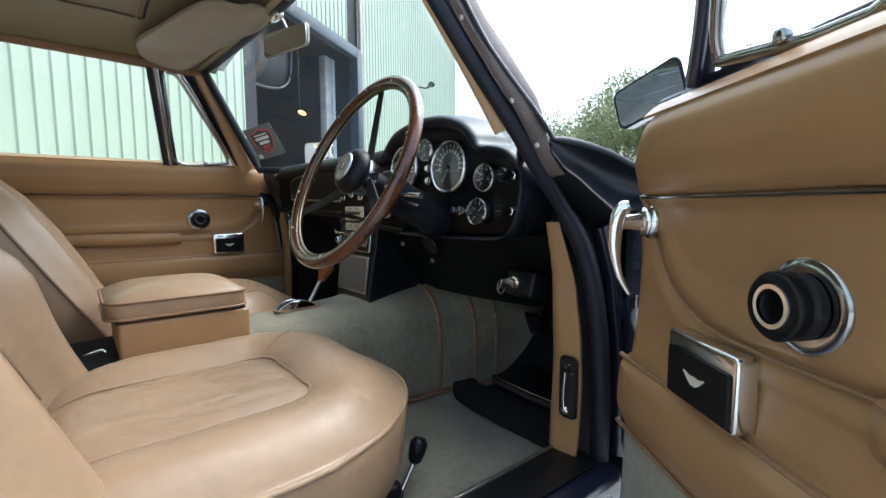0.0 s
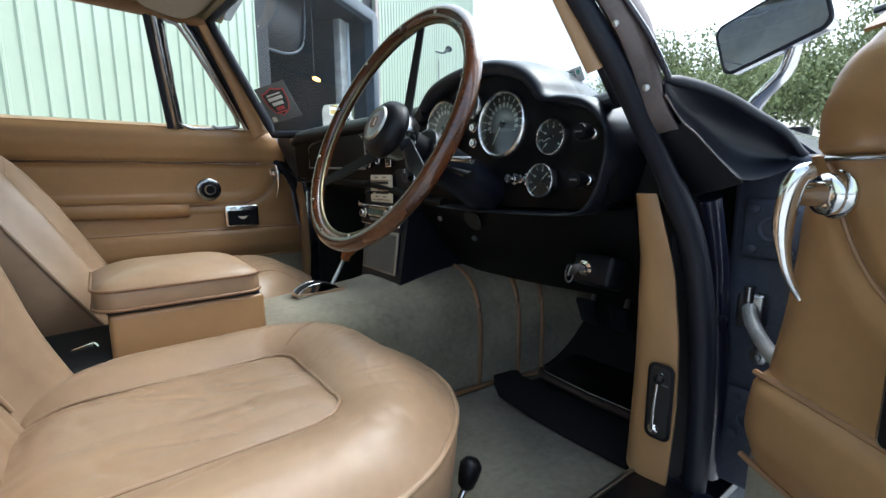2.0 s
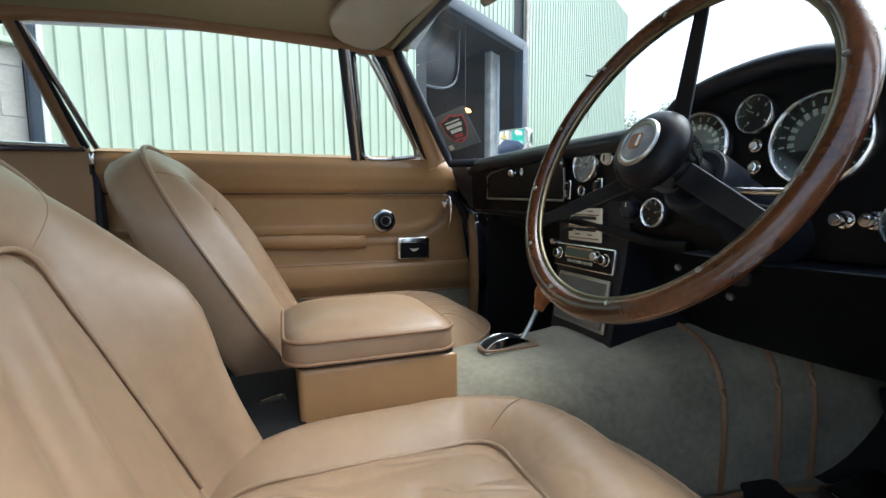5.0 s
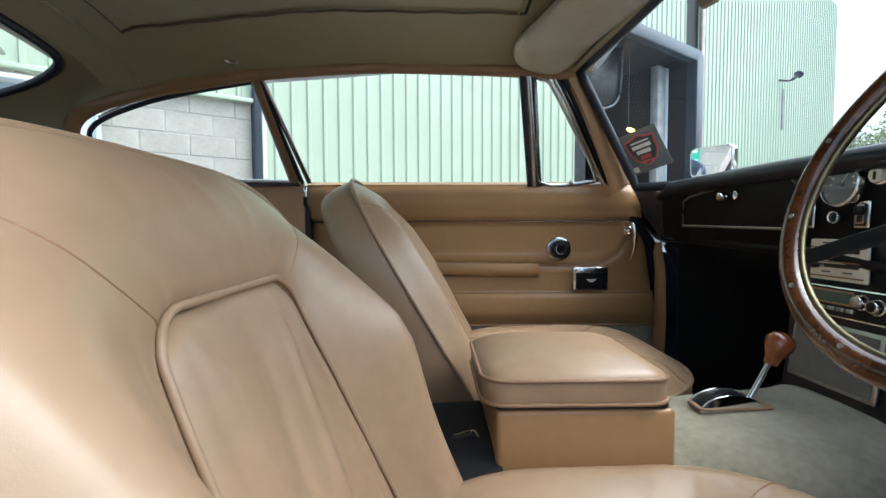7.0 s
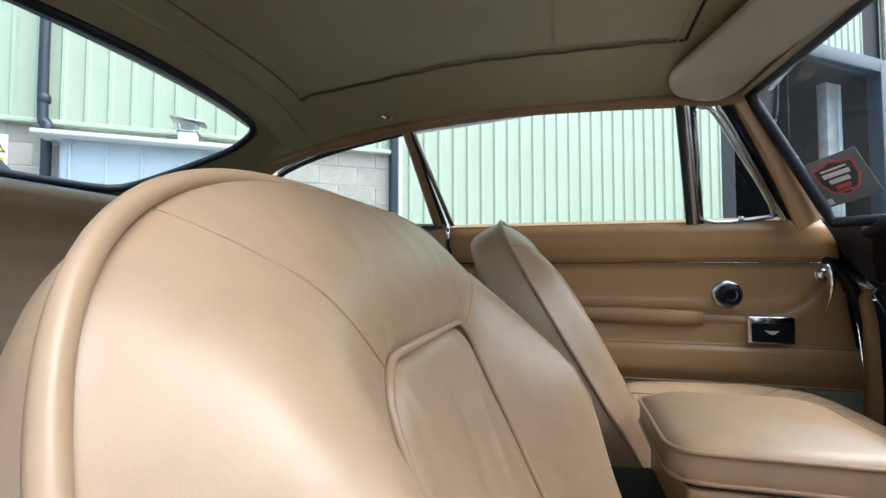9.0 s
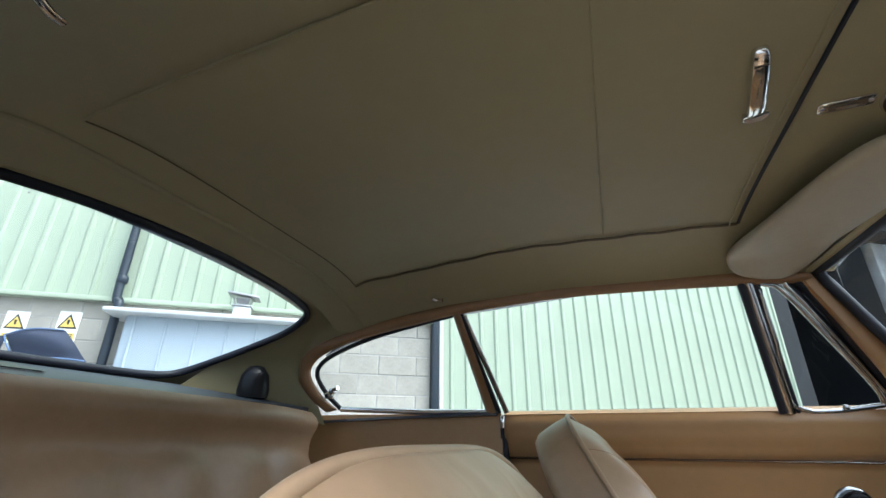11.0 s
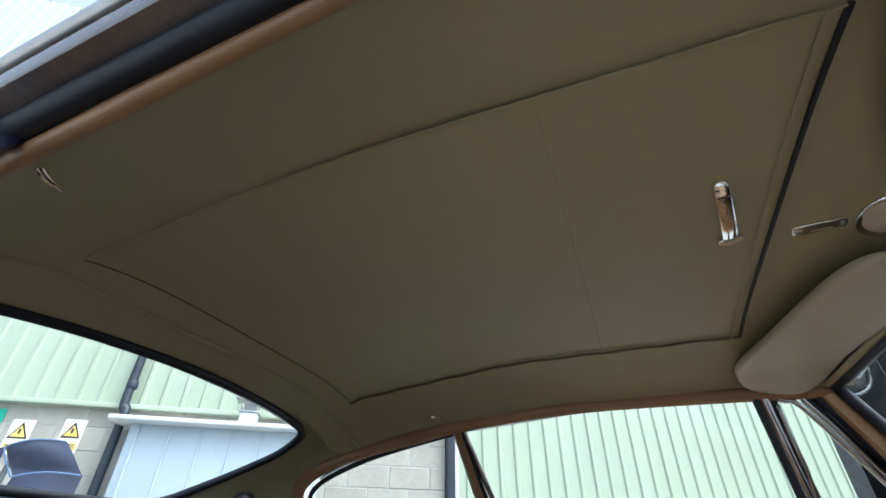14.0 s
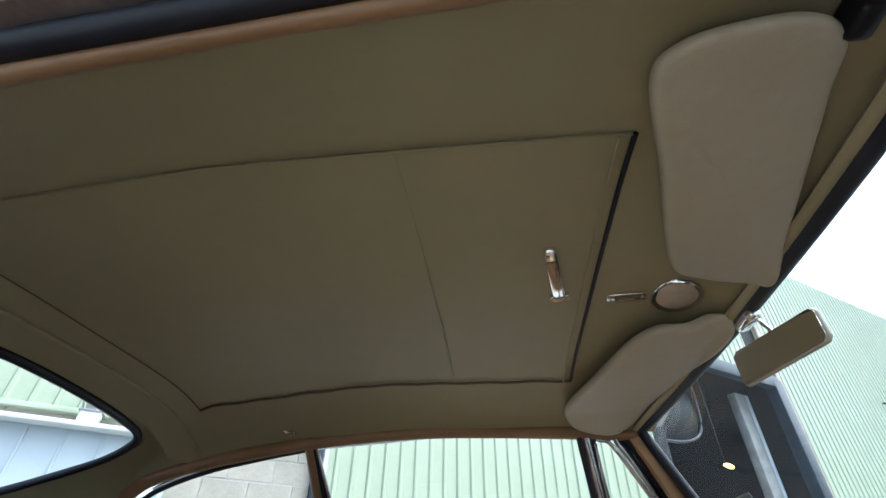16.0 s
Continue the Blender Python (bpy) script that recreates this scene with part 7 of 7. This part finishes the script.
def steering_wheel():
    w = thing("steering_wheel", "three-spoke steering wheel with a varnished wooden rim", "steering wheel", WC)
    n = Vector((-math.cos(WT), 0, math.sin(WT)))
    F = facing(WC, n)

    def P(a, r, h=0.0):
        return F @ Vector((r * math.cos(a), r * math.sin(a), h))
    k = 72
    part("rim", tube([P(2 * math.pi * i / k, WR) for i in range(k)], 0.0122, 14, closed=True, up=n), WOOD, w, "varnished dark wooden rim")
    part("rim_core", tube([P(2 * math.pi * i / k, WR - 0.0125) for i in range(k)], 0.0036, 8, closed=True, up=n), RIM_METAL, w, "dull brassy metal rim insert")
    for i in range(k):
        if i % 6 == 3:
            a = 2 * math.pi * i / k
            part("rim_rivet", lathe([(0, 0.002), (0.0028, 0.0015), (0.0028, 0)], 8, facing(P(a, WR - 0.005, 0.0108), n)), DULL, w)
    for a in (92, 212, 332):
        q = radians(a)
        tang = Vector((-math.sin(q), math.cos(q), 0))
        rings = []
        for t in (0.0, 0.3, 0.6, 1.0):
            r = 0.030 + (WR - 0.040) * t
            h = -0.034 + 0.032 * t
            wd = 0.0115 - 0.0035 * t
            rings.append([F @ (Vector((r * math.cos(q), r * math.sin(q), h)) + tang * s + Vector((0, 0, z))) for s, z in ((-wd, -0.0015), (wd, -0.0015), (wd, 0.0015), (-wd, 0.0015))])
        sp = part("spoke", loft(rings), SPOKE, w, "dark metal spoke")
        for c in (0, 1):
            part("spoke_edge", tube([(r[c] + r[3 - c]) / 2 for r in rings], 0.0016, 8, up=n), SPOKE, sp)
    part("hub_pad", lathe([(0.030, -0.021), (0.040, -0.020), (0.0452, -0.015), (0.0462, -0.008), (0.0450, -0.001), (0.0410, 0.006), (0.0350, 0.0105), (0.0290, 0.0130), (0.0268, 0.0135)], 56, F), PLASTIC, w, "black horn boss", sharp=60)
    part("hub_collar", lathe([(0.030, -0.046), (0.0355, -0.044), (0.0375, -0.038), (0.0385, -0.021), (0.030, -0.0205)], 44, F), DARK_CHROME, w, "dull metal collar behind the boss")
    part("hub_ring", lathe([(0.0280, 0.0115), (0.0282, 0.0140), (0.0262, 0.0165), (0.0235, 0.0160), (0.0215, 0.0140)], 44, F, caps=False), DULL, w, "brushed silver ring")
    part("horn_push", lathe([(0.0218, 0.0138), (0.0195, 0.0152), (0.0165, 0.0150), (0.0150, 0.0160), (0, 0.0168)], 36, F), BADGE_GREY, w)
    part("horn_badge", slab(rrect(0.0165, 0.0175, 0.003), 0.0010, F @ Matrix.Translation((0, 0, 0.0165))), SEAM, w, "brown enamel badge shape")
    part("badge_stripe", slab(rrect(0.0032, 0.0130, 0.0008), 0.0005, F @ Matrix.Translation((0.0042, 0.0, 0.0176))), MARK, w)
    c = thing("steering_column", "black steering column shroud with a chrome stalk", "column", WC + n * -0.06)
    G = facing(WC - n * 0.046, -n)
    part("inner_column", lathe([(0.020, -0.002), (0.024, 0.0), (0.024, 0.075)], 26, G), PLASTIC, c)
    part("shroud", lathe([(0.025, 0.034), (0.034, 0.030), (0.0385, 0.032), (0.0400, 0.038), (0.0400, 0.075), (0.036, 0.082), (0.0365, 0.12), (0.042, 0.20)], 34, G), VINYL, c, "glossy black column cowl", sharp=60)
    part("cowl_rim", lathe([(0.0345, 0.0295), (0.0385, 0.0305), (0.0402, 0.034), (0.0395, 0.038)], 34, G, caps=False), SPOKE, c)
    e = WC - n * 0.10
    part("stalk", tube([e, e + Vector((0.0, -0.05, -0.005)), e + Vector((0.01, -0.095, -0.008))], [0.004, 0.004, 0.006], 8), CHROME, c)
    part("stalk", tube([e, e + Vector((0.0, -0.05, -0.02)), e + Vector((-0.01, -0.115, -0.032))], [0.004, 0.004, 0.007], 8), PLASTIC, c)


steering_wheel()


def gear_lever():
    g = thing("gear_lever", "automatic gear lever with an amber wooden knob and chrome stem", "gear lever", (0.47, 0.015, 0.505))
    part("gate", slab(rrect(0.122, 0.044, 0.010), 0.004, Matrix.Translation((0.446, 0.018, 0.506)), 0.001), PIPING, g)
    part("quadrant", slab([(0.050 * math.cos(radians(q)), 0.050 * math.sin(radians(q)) * 0.55) for q in range(0, 181, 9)], 0.030, Matrix.Translation((0.440, 0.033, 0.5015)) @ Matrix.Rotation(radians(90), 4, "X"), 0.002), PLASTIC, g)
    for y in (0.0365, 0.0030):
        part("cheek", slab([(0.053 * math.cos(radians(q)), 0.053 * math.sin(radians(q)) * 0.55) for q in range(0, 181, 9)], 0.0035, Matrix.Translation((0.440, y, 0.501)) @ Matrix.Rotation(radians(90), 4, "X"), 0.001), CHROME, g, "chrome quadrant cheek")
    part("stem", tube([(0.470, 0.018, 0.505), (0.500, 0.025, 0.548), (0.522, 0.031, 0.580)], 0.0046, 12), CHROME, g)
    F = Matrix.Translation((0.519, 0.030, 0.570)) @ Matrix.Rotation(radians(24), 4, "Y") @ Matrix.Scale(0.9, 4)
    part("knob", lathe([(0.010, 0.0), (0.013, 0.006), (0.014, 0.016), (0.019, 0.026), (0.024, 0.038), (0.024, 0.048), (0.019, 0.058), (0.009, 0.063), (0, 0.064)], 28, F), KNOBWOOD, g, "amber wooden knob")


gear_lever()


# ---- roof fittings ----
def visor(outline, hinge, name_label):
    """A padded leaf lying back under the headliner; outline in plan, its first and last points on the hinge line."""
    v = thing("sun_visor", name_label, "sun visor", (outline[0][0], outline[0][1], 1.24), group="sun visors")
    pts = [(p.x, p.y) for p in spline([(a, b, 0) for a, b in outline], 9, closed=True)]
    cx = sum(p[0] for p in pts) / len(pts)
    cyy = sum(p[1] for p in pts) / len(pts)

    def put(x, y, n):
        z = min(roof_at(min(x, 0.40), y) - 0.017, 1.2545 - 0.07 * max(0, x - 0.30))
        return Vector((x, y, z - n + (0.0052 * noise.noise((x * 10, y * 70, 4)) * max(0.10, 1 - abs(x - 0.205) / 0.07) * max(0.25, 1 - abs(y + 0.36) / 0.12)) * min(1, max(0, n) / 0.010)))
    rings = []
    for f, n in ((0.02, -0.009), (0.5, -0.009), (0.9, -0.008), (0.985, -0.004), (1.0, 0.002), (0.985, 0.009), (0.95, 0.012), (0.91, 0.0135), (0.86, 0.0145), (0.80, 0.0152), (0.73, 0.0157), (0.66, 0.016), (0.58, 0.0162), (0.5, 0.0164), (0.4, 0.0165), (0.28, 0.0165), (0.15, 0.0165), (0.02, 0.0165)):
        rings.append([put(cx + (a - cx) * f, cyy + (b - cyy) * f, n) for a, b in pts])
    part("leaf", loft(rings), VISOR, v, sharp=60)
    part("hinge_arm", tube(hinge, 0.005, 8), CHROME, v)
    return v


visor([(0.398, 0.004), (0.362, -0.006), (0.335, 0.026), (0.285, 0.038), (0.256, 0.085), (0.232, 0.17), (0.202, 0.30), (0.174, 0.41), (0.170, 0.478), (0.196, 0.525), (0.262, 0.545), (0.312, 0.532), (0.348, 0.45), (0.380, 0.25), (0.402, 0.09)],
      [(0.400, -0.02, 1.247), (0.397, 0.01, 1.244), (0.392, 0.03, 1.243)], "beige vinyl passenger sun visor folded up")
dv = visor([(0.401, -0.122), (0.360, -0.112), (0.300, -0.126), (0.264, -0.150), (0.238, -0.215), (0.202, -0.335), (0.176, -0.410), (0.164, -0.458), (0.173, -0.484), (0.204, -0.503), (0.262, -0.512), (0.300, -0.492), (0.318, -0.452), (0.347, -0.345), (0.374, -0.240)],
           [(0.404, -0.05, 1.247), (0.402, -0.09, 1.245), (0.398, -0.125, 1.244)], "beige vinyl driver's sun visor folded up, slightly creased")
part("pivot_clip", box(0.02, 0.03, 0.03, (0.305, -0.502, 1.240), 0.005), PLASTIC, dv)


def cabin_mirror():
    m = thing("rear_view_mirror", "rear-view mirror in a thin grey-beige shell on a chrome stem", "mirror", (0.43, -0.06, 1.19))
    part("bracket", box(0.02, 0.055, 0.03, (0.405, -0.02, 1.236), 0.006), CHROME, m)
    part("stem", tube([(0.41, -0.03, 1.232), (0.422, -0.035, 1.205), (0.420, -0.038, 1.180)], 0.0035, 8), CHROME, m)
    F = facing((0.415, -0.040, 1.172), (-0.95, -0.28, -0.04))
    poly = [(x * 0.9, y * 0.95) for x, y in [(-0.092, -0.024), (-0.086, -0.030), (0.082, -0.026), (0.090, -0.018), (0.092, 0.020), (0.084, 0.028), (-0.080, 0.030), (-0.090, 0.022)]]
    part("shell", slab(poly, 0.009, F @ Matrix.Translation((0, 0, -0.009)), 0.003), MIRROR_BACK, m)
    part("glass", slab([(x * 0.975, y * 0.93) for x, y in poly], 0.001, F @ Matrix.Translation((0, 0, 0.0006))), MIRROR, m)


cabin_mirror()


def screen_sticker():
    s = thing("windscreen_sticker", "dark square club sticker with a red shield on the windscreen", "sticker", (0.585, 0.60, 1.0))
    F = facing((0.564, 0.595, 1.015), (-0.899, -0.775, -0.699)) @ Matrix.Rotation(radians(13.7), 4, "Z") @ Matrix.Diagonal((1.18, 1.12, 1, 1))
    part("film", slab([(-0.050, -0.055), (0.050, -0.055), (0.050, 0.055), (-0.050, 0.055)], 0.001, F), STICKER, s)
    sh = [(0.0, 0.046), (0.020, 0.038), (0.038, 0.036), (0.036, 0.0), (0.024, -0.026), (0.0, -0.040), (-0.024, -0.026), (-0.036, 0.0), (-0.038, 0.036), (-0.020, 0.038)]
    part("shield_rim", slab(sh, 0.0008, F @ Matrix.Translation((0, 0, 0.0012))), RED, s)
    part("shield_field", slab([(x * 0.9, y * 0.9) for x, y in sh], 0.0008, F @ Matrix.Translation((0, 0, 0.0022))), SIGN_BLACK, s)
    for y, w, h, mt in ((0.026, 0.046, 0.004, SIGN_WHITE), (0.014, 0.048, 0.010, SIGN_WHITE), (-0.001, 0.036, 0.010, SIGN_WHITE), (-0.016, 0.026, 0.010, RED), (-0.027, 0.030, 0.004, RED)):
        part("text_bar", slab([(-w / 2, y - h / 2), (w / 2, y - h / 2), (w / 2, y + h / 2), (-w / 2, y + h / 2)], 0.0006, F @ Matrix.Translation((0, 0, 0.0032))), mt, s)
    part("code_patch", slab([(-0.046, -0.050), (-0.032, -0.050), (-0.032, -0.036), (-0.046, -0.036)], 0.0008, F @ Matrix.Translation((0, 0, 0.0012))), SIGN_WHITE, s)


screen_sticker()


def screen_label():
    l = thing("permit_label", "small dark green permit label at the foot of the windscreen", "label", (0.742, -0.456, 0.946))
    F = facing((0.742, -0.456, 0.946), (-0.86, 0.10, -0.42)) @ Matrix.Rotation(radians(4), 4, "Z") @ Matrix.Scale(0.72, 4)
    part("card", slab(rrect(0.062, 0.034, 0.002), 0.0008, F), SIGN_WHITE, l)
    part("print_field", slab(rrect(0.036, 0.026, 0.001), 0.0006, F @ Matrix.Translation((-0.010, 0, 0.001))), STICKER, l)
    part("seal_dot", lathe([(0.0, 0.0006), (0.006, 0.0006), (0.006, 0.0)], 16, F @ Matrix.Translation((0.018, 0.006, 0.001))), SIGN_GREEN, l)
    for k in range(3):
        part("text_bar", slab(rrect(0.026, 0.0025, 0.0008), 0.0004, F @ Matrix.Translation((-0.010, 0.007 - 0.007 * k, 0.0018))), SIGN_GREEN, l)


screen_label()


def wing_mirror(at, n, name_label, w=0.13, h=0.085, roll=0, lean=0.0):
    m = thing("wing_mirror", name_label, "mirror", at, group="wing mirrors")
    F = facing(at, n) @ Matrix.Rotation(radians(roll), 4, "Z")
    poly = rrect(w, h, 0.014, 5)
    part("shell", slab(poly, 0.03, F @ Matrix.Translation((0, 0, -0.028)), 0.006), CHROME, m)
    part("rim", tube([F @ Vector((x * 0.98, y * 0.97, 0.001)) for x, y in poly], 0.0032, 8, closed=True), RUBBER if roll else CHROME, m)
    part("glass", slab([(x * 0.95, y * 0.93) for x, y in poly], 0.001, F @ Matrix.Translation((0, 0, 0.0025))), BLUE_MIRROR if roll else MIRROR, m)
    p = Vector(at)
    arm = spline([p + Vector((0.015, -lean, -h * 0.35)), p + Vector((0.025, -lean * 0.6, -0.062)), p + Vector((0.035, lean * 0.5, -0.095)), p + Vector((0.045, lean * 1.2, -0.128))], 5)
    part("stem", tube(arm, [0.010 + 0.006 * i / (len(arm) - 1) for i in range(len(arm))], 10, flat=0.7), CHROME, m)
    return m


wing_mirror((0.80, 0.665, 0.995), (-0.9, -0.42, 0.0), "chrome wing mirror on the passenger's front wing")
wing_mirror((0.86, -0.709, 0.986), (-0.987, 0.16, 0.01), "rectangular mirror on the driver's front wing, bluish reflection in its tint", 0.145, 0.078, 17, 0.03)
